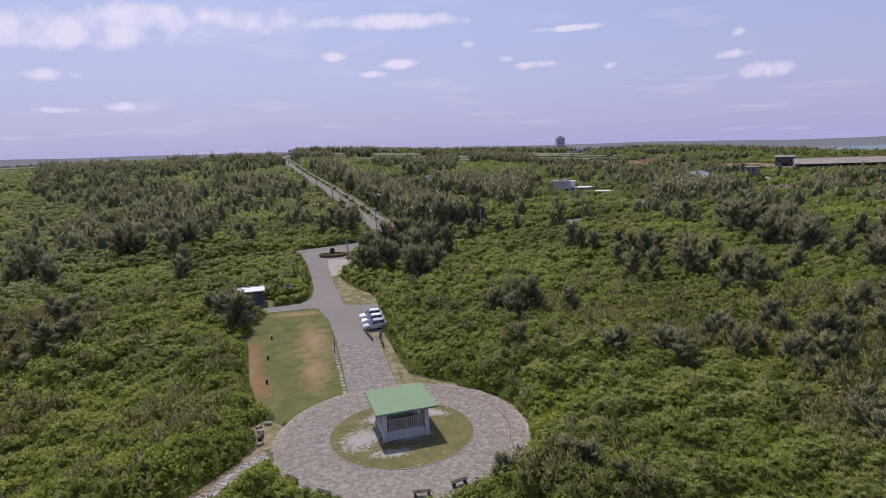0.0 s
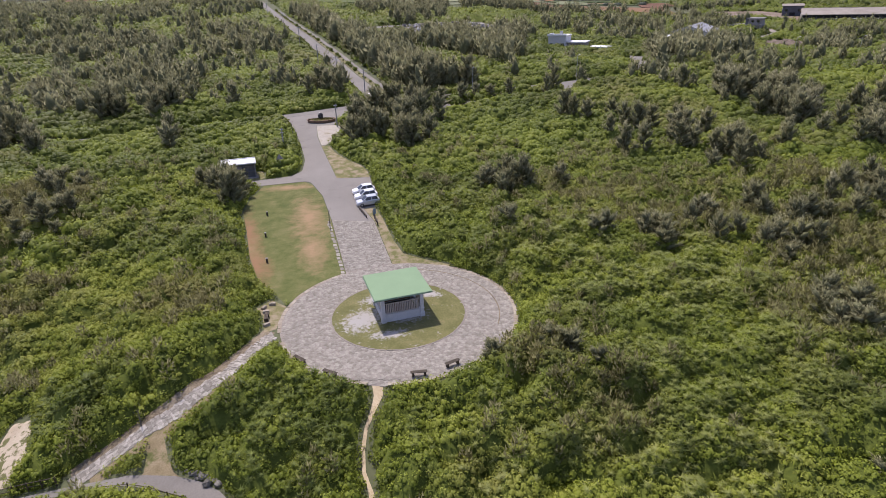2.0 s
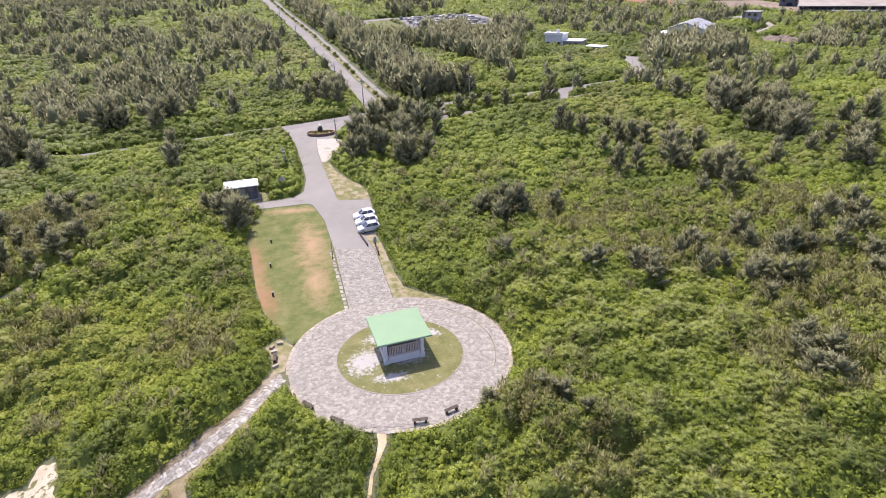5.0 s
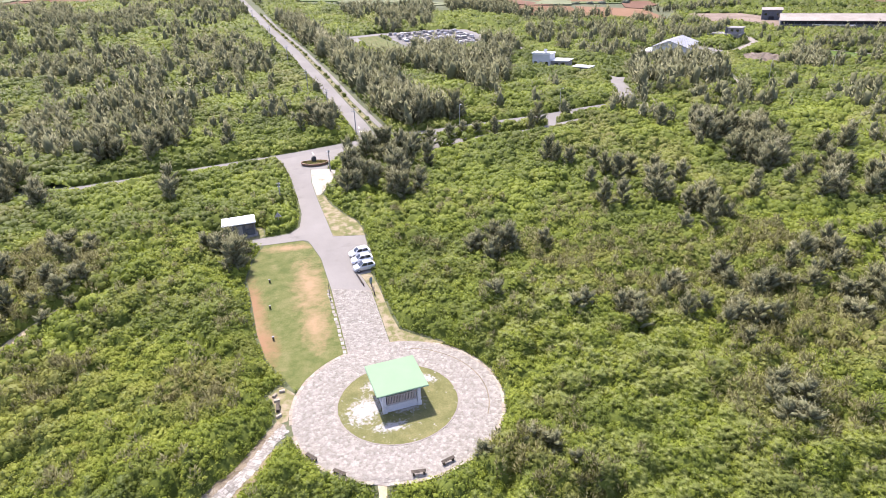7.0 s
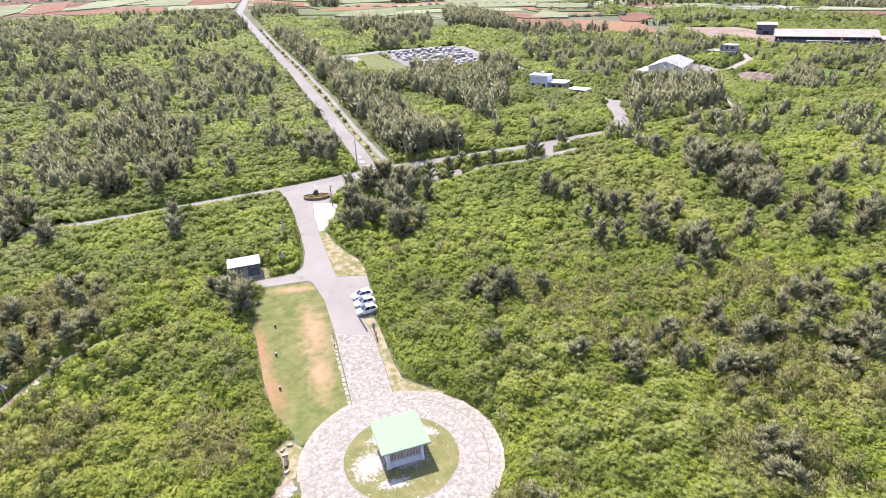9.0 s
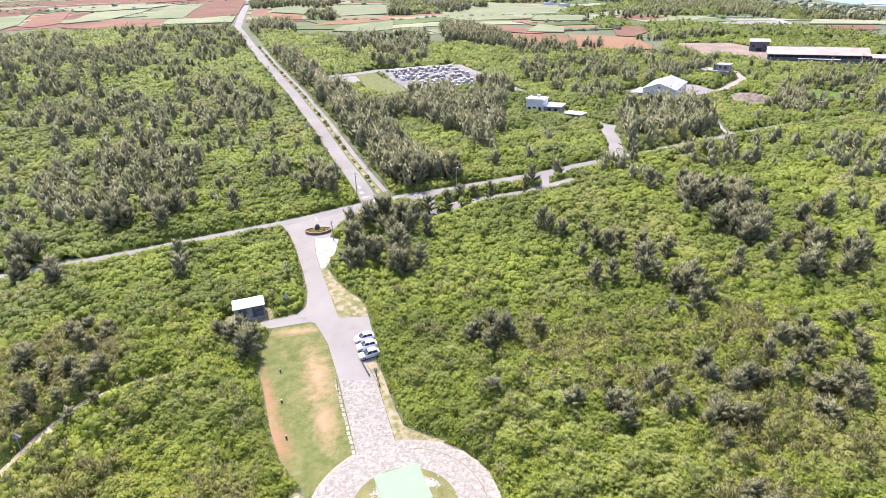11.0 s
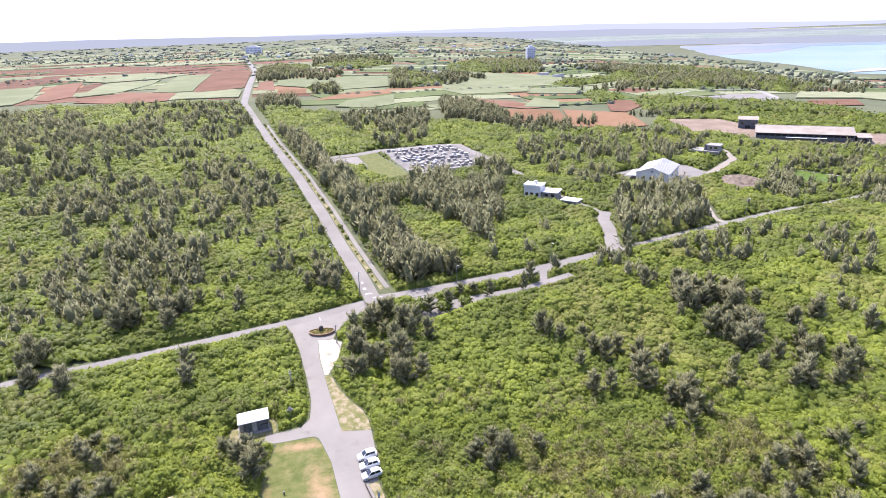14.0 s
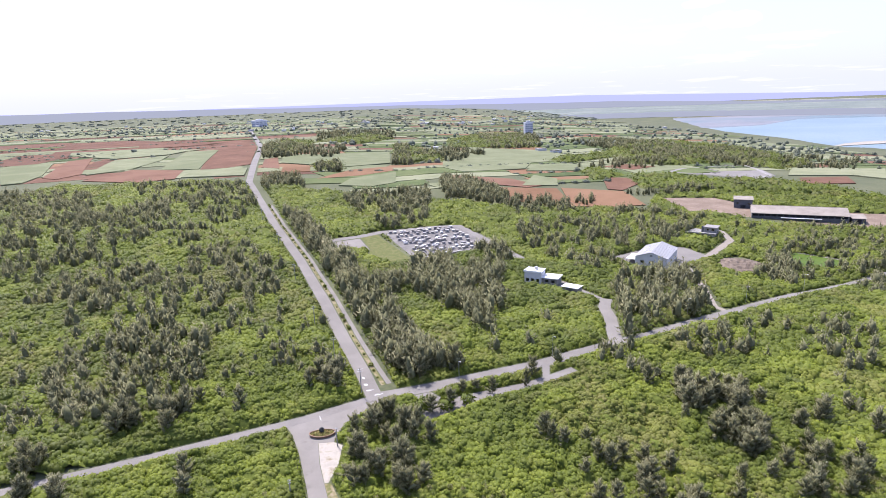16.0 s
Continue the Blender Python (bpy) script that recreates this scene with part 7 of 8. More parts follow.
def shrub_leaves(name, cover, box4, density, size, seed, label, keep=None, rim=0.0, shift=0.0, rings=((0.66, 0.48), (1.0, -0.15))):
    """Leaves in small rounded sprays over the cover of shrubs."""
    r = np.random.default_rng(seed)
    reach = 2.1 * size[1]
    cx, cy = scatter(*box4, 1.15 / reach**2, r, keep)
    cz, cn, cc = cover.at(cx, cy)
    k = cc > 0.1
    cx, cy, cz, cn, cc = cx[k], cy[k], cz[k], cn[k], cc[k]
    big = reach * r.uniform(0.65, 1.3, len(cx))
    tone, dry = plant_tones(cx, cy, cover.plant(cx, cy))
    tone = tone + shift + r.normal(0, 0.07, len(cx))
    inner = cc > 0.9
    # crowns take a lower tone than their covering leaves: inner shade as colour
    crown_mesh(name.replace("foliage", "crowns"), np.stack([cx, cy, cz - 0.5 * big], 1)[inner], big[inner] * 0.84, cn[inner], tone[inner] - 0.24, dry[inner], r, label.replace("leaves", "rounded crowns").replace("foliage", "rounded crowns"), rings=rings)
    rough = np.where(cc < 1.25, 1.0 + rim / density, 1.0)
    per = density * reach**2 / 1.15 * (big / reach) ** 2 * rough * 0.85
    count = np.floor(per + r.random(len(cx))).astype(int)
    q = np.repeat(np.arange(len(cx)), count)
    m = len(q)
    up = r.uniform(-0.25, 1, m)
    turn = r.uniform(0, 6.2832, m)
    flat = np.sqrt(1 - up**2)
    d = np.stack([flat * np.cos(turn), flat * np.sin(turn), up], 1)
    pos = np.stack([cx, cy, cz - 0.42 * big], 1)[q] + d * big[q][:, None] * np.array([1, 1, 0.85]) * r.uniform(0.72, 1.08, (m, 1))
    edge = cc[q] < 1.1
    pos[:, 2] -= np.where(edge, r.random(m) * np.maximum(cz[q] - height(pos[:, 0], pos[:, 1]), 0) * 0.9, 0)
    ok = cover.at(pos[:, 0], pos[:, 1])[2] > 0.06
    q, d, pos, m = q[ok], d[ok], pos[ok], int(ok.sum())
    n = unit(d + r.normal(0, 0.4, (m, 3)))
    along = unit(np.cross(n, r.normal(0, 1, (m, 3))) + 0.2 * n)
    side = unit(np.cross(along, n))
    length = r.uniform(*size, m)
    V, _ = leaf_tris(pos - along * length[:, None] * 0.4, along, side, length, length * r.uniform(0.55, 0.9, m), 0.1)
    shade = 0.8 * d + 0.3 * cn[q] + 0.25 * n
    return leaf_mesh(name, V, shade, tone[q] + r.normal(0, 0.03, m), dry[q], M["leaf"], label)


def strap_leaves(name, cover, box4, density, seed, label, blades=15):
    r = np.random.default_rng(seed)
    x, y = scatter(*box4, density, r, in_view)
    k = r.random(len(x)) < 1.5 * zone(x, y, STRAP) - 0.2 + 0.4 * (value_noise(x, y, 6.0, 41) > 0.72)
    x, y = x[k], y[k]
    z, n, c = cover.at(x, y)
    k = c > 0.5
    x, y, z, n = x[k], y[k], z[k], n[k]
    m = len(x)
    tone, dry = plant_tones(x, y, cover.plant(x, y))
    tone = 0.5 + 0.7 * (tone - 0.5) + 0.2 * (x > 15) - 0.15 * (x < 3) + r.normal(0, 0.1, m)
    ang = (np.arange(blades) * 2.399)[None, :] + r.uniform(0, 6.28, (m, 1))
    lift = r.uniform(0.05, 1.1, (m, blades))
    along = unit(np.stack([np.cos(ang), np.sin(ang), lift], -1))
    base = np.repeat(np.stack([x, y, z + r.uniform(-0.05, 0.3, m)], 1)[:, None], blades, 1)
    side = unit(np.cross(along, np.array([0, 0, 1.0])))
    length = r.uniform(0.35, 0.75, (m, blades))
    V, _ = leaf_tris(base.reshape(-1, 3), along.reshape(-1, 3), side.reshape(-1, 3), length.ravel(), np.full(m * blades, 0.1), 0.25)
    shade = 0.6 * n[:, None] + 0.6 * along * np.array([1, 1, 0.2]) + np.array([0, 0, 0.25])
    return leaf_mesh(name, V, shade.reshape(-1, 3), np.repeat(tone, blades) + r.normal(0, 0.06, m * blades), np.repeat(0.5 * dry, blades), M["leaf_dark"], label)


def feather_bushes(name, cover, patches, density, seed, label):
    """Low feathery she-oak scrub: soft upright tufts of fine sprays."""
    r = np.random.default_rng(seed)
    x, y = scatter(-80, 108, -40, 60, density, r, in_view)
    k = r.random(len(x)) < 1.3 * zone(x, y, patches)
    x, y = x[k], y[k]
    z, n, c = cover.at(x, y)
    k = c > 0.8
    x, y, z = x[k], y[k], z[k]
    per = 60
    m = len(x) * per
    q = np.repeat(np.arange(len(x)), per)
    big = r.uniform(0.6, 1.25, len(x))[q]
    f = r.random(m)
    turn = r.uniform(0, 6.2832, m)
    wide = 0.95 * big * np.sqrt(r.random(m)) * (1 - 0.6 * f)
    pos = np.stack([x[q] + wide * np.cos(turn), y[q] + wide * np.sin(turn), z[q] - 0.5 + f * 1.5 * big], 1)
    out = np.stack([np.cos(turn), np.sin(turn), np.zeros(m)], 1)
    along = unit(0.45 * out + np.array([0, 0, 1.0]) + r.normal(0, 0.22, (m, 3)))
    side = unit(np.cross(along, r.normal(0, 1, (m, 3))))
    L = r.uniform(0.3, 0.6, m)
    V, _ = leaf_tris(pos, along, side, L, L * 0.34, 0.05)
    tone, dry = plant_tones(x, y, np.arange(len(x)))
    shade = 0.7 * out + np.array([0, 0, 0.8]) + 0.2 * r.normal(0, 1, (m, 3))
    return leaf_mesh(name, V, shade, (0.6 + 0.5 * (tone - 0.5))[q], (0.4 + 0.4 * dry)[q], M["needle"], label)


def field_edge(x):
    """How far the scrub reaches before the farmland begins."""
    return np.interp(x, [-420, -370, -210, -140, -85, -20, 60, 150, 178, 260, 330, 440], [480, 470, 455, 425, 395, 375, 338, 335, 392, 372, 350, 338])


NEAR = (-80, 108, -44, 132)


def rect_depth(x, y):
    """How deep plan points lie within the near stretch of scrub."""
    return np.minimum(np.minimum(x - NEAR[0], NEAR[1] - x), NEAR[3] - y)


cover_near = Canopy(*NEAR, 0.65, 2.3, (1.1, 2.5), (1.3, 3.1), 11, low=0.5, skip=lambda x, y: ~in_view(x, y, 10), fade=lambda x, y: rect_depth(x, y) / 2.5)
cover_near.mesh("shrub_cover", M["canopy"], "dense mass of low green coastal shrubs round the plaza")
cover_far = Canopy(-300, 420, -44, 440, 2.4, 4.4, (2.4, 4.8), (1.6, 3.9), 12, low=0.6,
                   fade=lambda x, y: (7.5 - rect_depth(x, y)) / 3.0,
                   skip=lambda x, y: (rect_depth(x, y) > 8.0) | ~in_view(x, y, 20) | (y > field_edge(x)))
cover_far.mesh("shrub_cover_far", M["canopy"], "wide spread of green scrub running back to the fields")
shrub_leaves("shrub_foliage_front", cover_near, (-52, 58, -44, 14), 80.0, (0.13, 0.27), 21, "bright green broad leaves of the nearest shrubs", in_view, 60.0, shift=0.16, rings=((0.66, 0.12),))
shrub_leaves("shrub_foliage_beside", cover_near, (-46, 66, 14, 48), 34.0, (0.18, 0.34), 28, "green leaves of the shrubs beside the stone walk", in_view, 40.0, shift=0.06, rings=((0.7, 0.12),))
shrub_leaves("shrub_foliage_middle", cover_near, (-80, 108, 48, 132), 13.0, (0.2, 0.42), 22, "green leaves of the shrubs along the roads", in_view, 20.0, shift=-0.1)
shrub_leaves("shrub_foliage_flank", cover_near, (58, 108, -30, 48), 23.0, (0.26, 0.5), 24, "green leaves of the shrubs on the flank", lambda x, y: in_view(x, y) & ((x > 66) | (y < 14)))
shrub_leaves("shrub_foliage_flank_west", cover_near, (-80, -46, -30, 48), 23.0, (0.26, 0.5), 25, "green leaves of the shrubs on the western flank", in_view)
far_keep = lambda x, y: in_view(x, y) & (y < field_edge(x)) & (rect_depth(x, y) < 6.5)
shrub_leaves("shrub_foliage_far", cover_far, (-300, 420, -30, 250), 3.6, (0.36, 0.7), 23, "green leaves of the scrub between the lanes", far_keep, shift=-0.16)
shrub_leaves("shrub_foliage_distant", cover_far, (-300, 420, 250, 440), 1.0, (0.7, 1.25), 26, "green leaves of the distant scrub", far_keep, shift=-0.14, rings=((0.95, 0.0),))
strap_leaves("screw_pine_foliage", cover_near, (-50, 80, -40, 45), 2.6, 31, "dark green strap-leaved screw pines among the shrubs")
feather_bushes("she_oak_scrub", cover_near, DRY, 0.5, 33, "low olive-brown feathery she-oak scrub")


# woods and scrub among the fields
WOODS = [[(185, 484), (201, 473), (243, 442), (290, 424), (318, 359), (292, 346), (258, 368), (210, 390), (172, 415)],
         [(227, 688), (367, 901), (444, 802), (429, 651), (343, 506), (320, 569), (250, 529), (208, 555)],
         [(34, 876), (99, 1027), (205, 1083), (158, 769), (98, 751), (37, 752)], [(-212, 769), (-220, 898), (-157, 837), (-144, 654), (-170, 628)]]
WOODS += [[(-157, 837), (-99, 998), (-47, 930), (-88, 801)], [(-45, 813), (-12, 758), (23, 647), (21, 577), (-28, 560)], [(-111, 546), (-85, 579), (-73, 507), (-97, 499)],
          [(148, 521), (171, 527), (183, 478), (145, 450)], [(129, 597), (226, 673), (213, 609), (149, 574)], [(351, 518), (424, 590), (428, 638)]]
cover_wood = Canopy(-260, 470, 330, 1100, 5.0, 8.0, (4.5, 8.0), (3.0, 5.6), 14, low=1.2,
                    fade=lambda x, y: (1 - clear_distance(x, y, WOODS).reshape(x.shape)) / 7.0,
                    skip=lambda x, y: clear_distance(x, y, WOODS).reshape(x.shape) > 1.0)
cover_wood.mesh("wood_cover", M["canopy"], "dark green woods and scrub between the farm fields")
shrub_leaves("wood_foliage", cover_wood, (-260, 470, 330, 1100), 0.35, (1.2, 2.2), 27, "green foliage of the woods between the fields", keep=lambda x, y: clear_distance(x, y, WOODS) < 1.5, shift=-0.45, rings=((0.95, 0.0),))


# ---- she-oaks: feathery grey-green trees ----
def oak_shape(r, tall, sprays, size, limbs=12):
    """Arrays for one tree round the origin: bark, inner foliage coloured dark as crown shade, and the outer needle
    sprays.
    """
    bark = bmesh.new()
    lean = Vector((r.normal(0, 0.05), r.normal(0, 0.05), 1)).normalized()
    top = lean * tall
    rod((0, 0, -0.3), lean * tall * 0.5, 0.028 * tall, 0.016 * tall, 6, bark)
    rod(lean * tall * 0.5, top * 0.96, 0.016 * tall, 0.004 * tall, 5, bark)
    tips = []
    for i in range(limbs):
        f = 0.04 + 0.74 * (i + r.random()) / limbs
        a = i * 2.4 + r.uniform(-0.5, 0.5)
        reach = tall * (0.36 - 0.26 * f) * r.uniform(0.7, 1.35)
        p = lean * tall * f
        q = p + Vector((math.cos(a) * reach, math.sin(a) * reach, tall * r.uniform(0.18, 0.34)))
        tips.append((np.array(p), np.array(q)))
    tips.append((np.array(lean * tall * 0.5), np.array(top)))
    tips.append((np.array(lean * tall * 0.7), np.array(top + Vector((r.normal(0, 0.1), r.normal(0, 0.1), 0.02)) * tall)))
    # inner foliage: a lumpy mass along each limb
    core = bmesh.new()
    for p, q in tips:
        made = bmesh.ops.create_icosphere(core, subdivisions=1, radius=1.0)["verts"]
        mid, half = Vector((p + q * 1.4) / 2.4), Vector(q - p) / 2
        m = Matrix.Translation(mid) @ half.to_track_quat("Z", "Y").to_matrix().to_4x4() @ Matrix.Diagonal((tall * 0.068, tall * 0.068, half.length * 0.96, 1))
        bmesh.ops.transform(core, matrix=m, verts=made)
        for v in made:
            v.co += Vector(r.normal(0, 0.022 * tall, 3))
    k = r.integers(0, len(tips), sprays)
    P, Q = np.array([t[0] for t in tips])[k], np.array([t[1] for t in tips])[k]
    t = r.uniform(0.12, 1.12, sprays)[:, None]
    off = r.normal(0, 0.066 * tall, (sprays, 3)) * (1.3 - 0.75 * t)
    base = P + (Q - P) * t + off
    out = unit((base - np.array(lean)[None] * tall * 0.45) * np.array([1, 1, 0.3]))
    along = unit(0.9 * unit(Q - P) + 0.35 * out + 0.3 * unit(off) + r.normal(0, 0.22, (sprays, 3)) + np.array([0, 0, 0.35]))
    side = unit(np.cross(along, r.normal(0, 1, (sprays, 3))))
    L = r.uniform(*size, sprays) * tall / 6
    V, _ = leaf_tris(base, along, side, L, L * r.uniform(0.22, 0.36, sprays), 0.1)
    shade = 0.6 * out + 0.7 * unit(off) + 0.25 * r.normal(0, 1, (sprays, 3)) + np.array([0, 0, 0.4])
    return bark, core, V, shade


def far_oak_shape(r, tall, sprays):
    """A simpler tree for the distant stands: a lumpy plume of foliage wrapped in needle sprays."""
    bm = bmesh.new()
    bmesh.ops.create_icosphere(bm, subdivisions=1, radius=1.0)
    lean = r.normal(0, 0.05, 2)
    fat = r.uniform(0.21, 0.28)
    bm.verts.index_update()
    V = np.array([v.co[:] for v in bm.verts])
    F = np.array([[v.index for v in f.verts] for f in bm.faces])
    bm.free()

    tops = [(0.0, 0.0, 1.0)] + [(math.cos(q) * 0.17 * tall, math.sin(q) * 0.17 * tall, h) for q, h in zip(r.uniform(0, 6.28, 3), r.uniform(0.5, 0.85, 3))]

    def plume(d, k):
        f = np.clip((d[:, 2] + 1) / 2, 0, 1)
        ox, oy, h = tops[k]
        wide = fat * (0.85 if k else 1.0) * tall * 1.35 * (f + 0.12) ** 0.45 * np.maximum(1.04 - f, 0) ** 0.6
        a = np.arctan2(d[:, 1], d[:, 0])
        lobe = 1 + 0.3 * np.sin(3 * a + 5 * f + fat * 90 + k) + 0.2 * np.sin(5 * a - 9 * f)
        return np.stack([d[:, 0] * wide * lobe + lean[0] * f * tall + ox, d[:, 1] * wide * lobe + lean[1] * f * tall + oy, h * tall * (0.02 + 0.94 * f)], 1)

    core = np.concatenate([plume(V, k) * np.array([0.58, 0.58, 0.84]) for k in range(2)]) + r.normal(0, 0.042 * tall, (2 * len(V), 3))
    F = np.concatenate([F + k * len(V) for k in range(2)])
    d = unit(r.normal(0, 1, (sprays, 3)) + np.array([0, 0, 0.15]))
    share = sprays // 4
    base = np.concatenate([plume(d[k * share: (k + 1) * share], k) for k in range(4)])
    d = d[: 4 * share]
    sprays = 4 * share
    out = d * np.array([1, 1, 0])
    along = unit(0.75 * out + np.array([0, 0, 0.8]) + r.normal(0, 0.25, (sprays, 3)))
    side = unit(np.cross(along, r.normal(0, 1, (sprays, 3))))
    L = r.uniform(0.5, 1.0, sprays) * tall / 6
    LV, _ = leaf_tris(base - along * L[:, None] * 0.25, along, side, L, L * r.uniform(0.24, 0.4, sprays), 0.05)
    return core, F, LV, unit(d * np.array([1, 1, 0.5])) + 0.2 * r.normal(0, 1, (sprays, 3)) + np.array([0, 0, 0.45])


def oak_thing(name, seed, tall, sprays, size, label):
    r = np.random.default_rng(seed)
    bark, core, V, shade = oak_shape(r, tall, sprays, size)
    ob = thing(name, 0, -280, 0, 0, label, "tree", "she-oaks")
    part("trunk", bark, M["bark"], ob)
    crown = leaf_mesh("crown", V, shade, 0.62 + r.normal(0, 0.1, sprays), np.full(sprays, max(0.0, r.normal(0.1, 0.15))), M["needle"], parent=ob)
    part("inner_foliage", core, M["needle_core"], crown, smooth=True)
    return ob


GROVES = {"mid": [], "far": []}


def grove(kind, per, lo, hi, outline):
    """A stand of she-oaks: how many to 100 square metres, and their heights."""
    GROVES[kind].append((outline, per, lo, hi))


grove("mid", 3.4, 4.2, 6.8, [(-17.1, 78.3), (-13.0, 93.0), (3.7, 83.8), (4.8, 64.1), (-3.6, 55.8), (-14.4, 56.5), (-17.6, 71.8)])
grove("mid", 5.5, 3.6, 5.6, [(8.5, 42.5), (21.0, 41.6), (18.5, 30.4), (9.1, 32.8)])
grove("mid", 4.5, 2.8, 4.4, [(31.8, 23.0), (39.3, 24.0), (49.8, 17.4), (45.6, 9.8), (31.0, 13.3)])
grove("mid", 4.5, 3.6, 5.4, [(52.8, 54.8), (62.8, 54.0), (58.3, 38.6), (48.7, 37.4)])
grove("mid", 3.6, 4.0, 6.2, [(71.4, 99.8), (93.8, 92.8), (78.5, 57.8), (68.3, 80.1)])
grove("mid", 6.0, 3.6, 5.0, [(-34.9, 41.8), (-25.8, 41.1), (-23.6, 33.6), (-30.1, 31.3)])
grove("mid", 3.0, 2.8, 4.4, [(49.3, 26.5), (87.9, 40.4), (68.0, 11.0), (48.5, 10.9)])
grove("mid", 3.0, 2.6, 4.0, [(-78.4, 47.1), (-59.1, 47.8), (-45.9, 24.0), (-55.9, 18.6), (-61.4, 19.1)])
grove("mid", 6.0, 4.0, 6.0, [(-98.6, 79.5), (-84.0, 75.1), (-76.0, 60.6), (-86.5, 60.2)])
grove("mid", 7.0, 5.0, 8.0, [(-18.4, 131.4), (0.3, 133.9), (15.8, 115.5), (6.0, 110.0), (-6.0, 107.0), (-12.0, 112.0)])
grove("far", 2.6, 4.5, 7.0, [(-317, 402), (-246, 394), (-190, 295), (-210, 269), (-248, 298)])
grove("far", 2.8, 4.5, 7.0, [(-197, 267), (-203, 326), (-171, 354), (-141, 281), (-146, 242), (-157, 216), (-173, 222)])
grove("far", 2.4, 4.5, 7.0, [(-238, 284), (-204, 259), (-169, 214), (-184, 202)])
grove("far", 1.6, 4.5, 7.0, [(-229, 420), (-130, 412), (-112, 360), (-104, 304), (-145, 316), (-197, 368)])
grove("far", 1.6, 4.5, 7.0, [(-141, 281), (-141, 323), (-104, 304), (-110, 261), (-126, 242)])
grove("far", 3.0, 4.5, 7.2, [(-169, 214), (-142, 218), (-106, 210), (-89, 171), (-98, 143), (-126, 163), (-153, 166), (-179, 202)])
grove("far", 2.6, 4.5, 7.0, [(-114, 233), (-92, 251), (-64, 216), (-58, 181), (-63, 159), (-83, 160)])
grove("mid", 4.6, 4.5, 7.0, [(-112, 144), (-94, 156), (-72, 141), (-65, 110), (-61, 87), (-76, 86), (-96, 92), (-115, 114)])
grove("mid", 1.0, 4.0, 6.0, [(-160, 166), (-122, 163), (-108, 114), (-124, 112)])
grove("mid", 2.4, 4.0, 6.0, [(-124, 112), (-99, 98), (-87, 80), (-96, 70)])
grove("mid", 0.8, 3.8, 5.5, [(-83, 155), (-42, 157), (-26, 120), (-39, 93), (-58, 87)])
grove("far", 5.2, 6.4, 9.2, [(-87, 320), (-66, 293), (-44, 242), (-27, 215), (-11, 206), (-5, 177), (-8, 154), (0, 134), (6, 117), (-6, 102), (-8, 102), (-19, 136), (-34, 173), (-51, 216), (-70, 262)])
grove("far", 5.0, 6.2, 8.6, [(-27, 215), (-6, 213), (29, 224), (37, 203), (32, 162), (25, 132), (16, 151), (4, 175), (-10, 184)])
grove("far", 3.8, 6.0, 8.5, [(86, 197), (115, 213), (129, 197), (110, 157), (91, 140), (67, 130), (74, 159)])
grove("far", 2.0, 4.5, 7.0, [(51, 286), (139, 333), (177, 307), (136, 252), (94, 212), (65, 204), (56, 239)])
grove("far", 2.4, 4.5, 6.5, [(53, 365), (122, 368), (107, 323), (55, 314)])
grove("far", 3.5, 5.0, 7.5, [(-59, 374), (6, 394), (5, 306), (-14, 275), (-37, 316)])
grove("far", 4.5, 5.0, 7.5, [(15, 450), (43, 442), (63, 375), (55, 350), (17, 359)])
grove("far", 3.5, 5.0, 7.0, [(-138, 451), (-104, 456), (-89, 404), (-115, 390)])
grove("far", 2.5, 4.0, 6.0, [(150, 389), (251, 420), (250, 393), (163, 379)])
grove("far", 1.2, 4.0, 6.0, [(180, 286), (261, 272), (215, 206), (188, 202), (160, 222)])
grove("far", 2.5, 4.5, 6.5, [(156, 214), (183, 228), (160, 188), (135, 171)])
grove("far", 3.0, 4.5, 6.5, [(203, 216), (226, 222), (173, 151), (174, 167)])
grove("mid", 3.6, 4.5, 6.8, [(52, 129), (69, 127), (76, 107), (67, 98), (55, 113), (46, 110)])
grove("mid", 3.8, 4.5, 6.8, [(72, 98), (81, 104), (89, 85), (81, 67), (74, 68), (71, 82)])
grove("mid", 2.0, 4.5, 6.5, [(81, 126), (110, 138), (150, 140), (148, 119), (127, 99), (121, 110), (87, 113)])
grove("mid", 0.9, 4.0, 6.0, [(104, 101), (129, 93), (111, 69), (92, 75)])
grove("mid", 3.2, 3.8, 5.6, [(34, 63), (43, 70), (54, 69), (59, 63), (57, 54), (32, 55)])
grove("mid", 2.2, 3.8, 5.6, [(71, 62), (88, 69), (108, 65), (97, 51), (67, 53)])
grove("far", 2.2, 5, 8, [(-213, 740), (-212, 861), (-149, 710), (-141, 611), (-174, 605)])
grove("far", 2.2, 5, 8, [(-107, 540), (-79, 554), (-74, 496), (-96, 492)])
grove("far", 2.0, 5, 8, [(-39, 789), (-20, 774), (-12, 552), (-31, 553)])
grove("far", 1.2, 5, 8, [(-16, 635), (25, 726), (73, 653), (30, 570)])
grove("far", 1.4, 5, 8, [(209, 843), (343, 840), (371, 750), (236, 661)])
grove("far", 1.2, 5, 8, [(86, 990), (203, 1047), (160, 763), (88, 735)])
grove("far", 1.0, 5, 8, [(238, 646), (428, 772), (386, 589), (215, 541)])
grove("far", 0.5, 5, 8, [(-199, 1075), (-57, 1129), (-45, 901), (-156, 831)])
grove("far", 1.6, 4.0, 6.5, [(128.0, 165.0), (140.0, 200.0), (200.0, 250.0), (240.0, 260.0), (200.0, 205.0), (150.0, 180.0)])
grove("far", 0.55, 4.5, 7.0, [(200.0, 560.0), (330.0, 690.0), (520.0, 640.0), (420.0, 520.0), (330.0, 520.0)])
grove("far", 0.8, 4.5, 7.0, [(150.0, 540.0), (230.0, 600.0), (320.0, 590.0), (215.0, 515.0)])
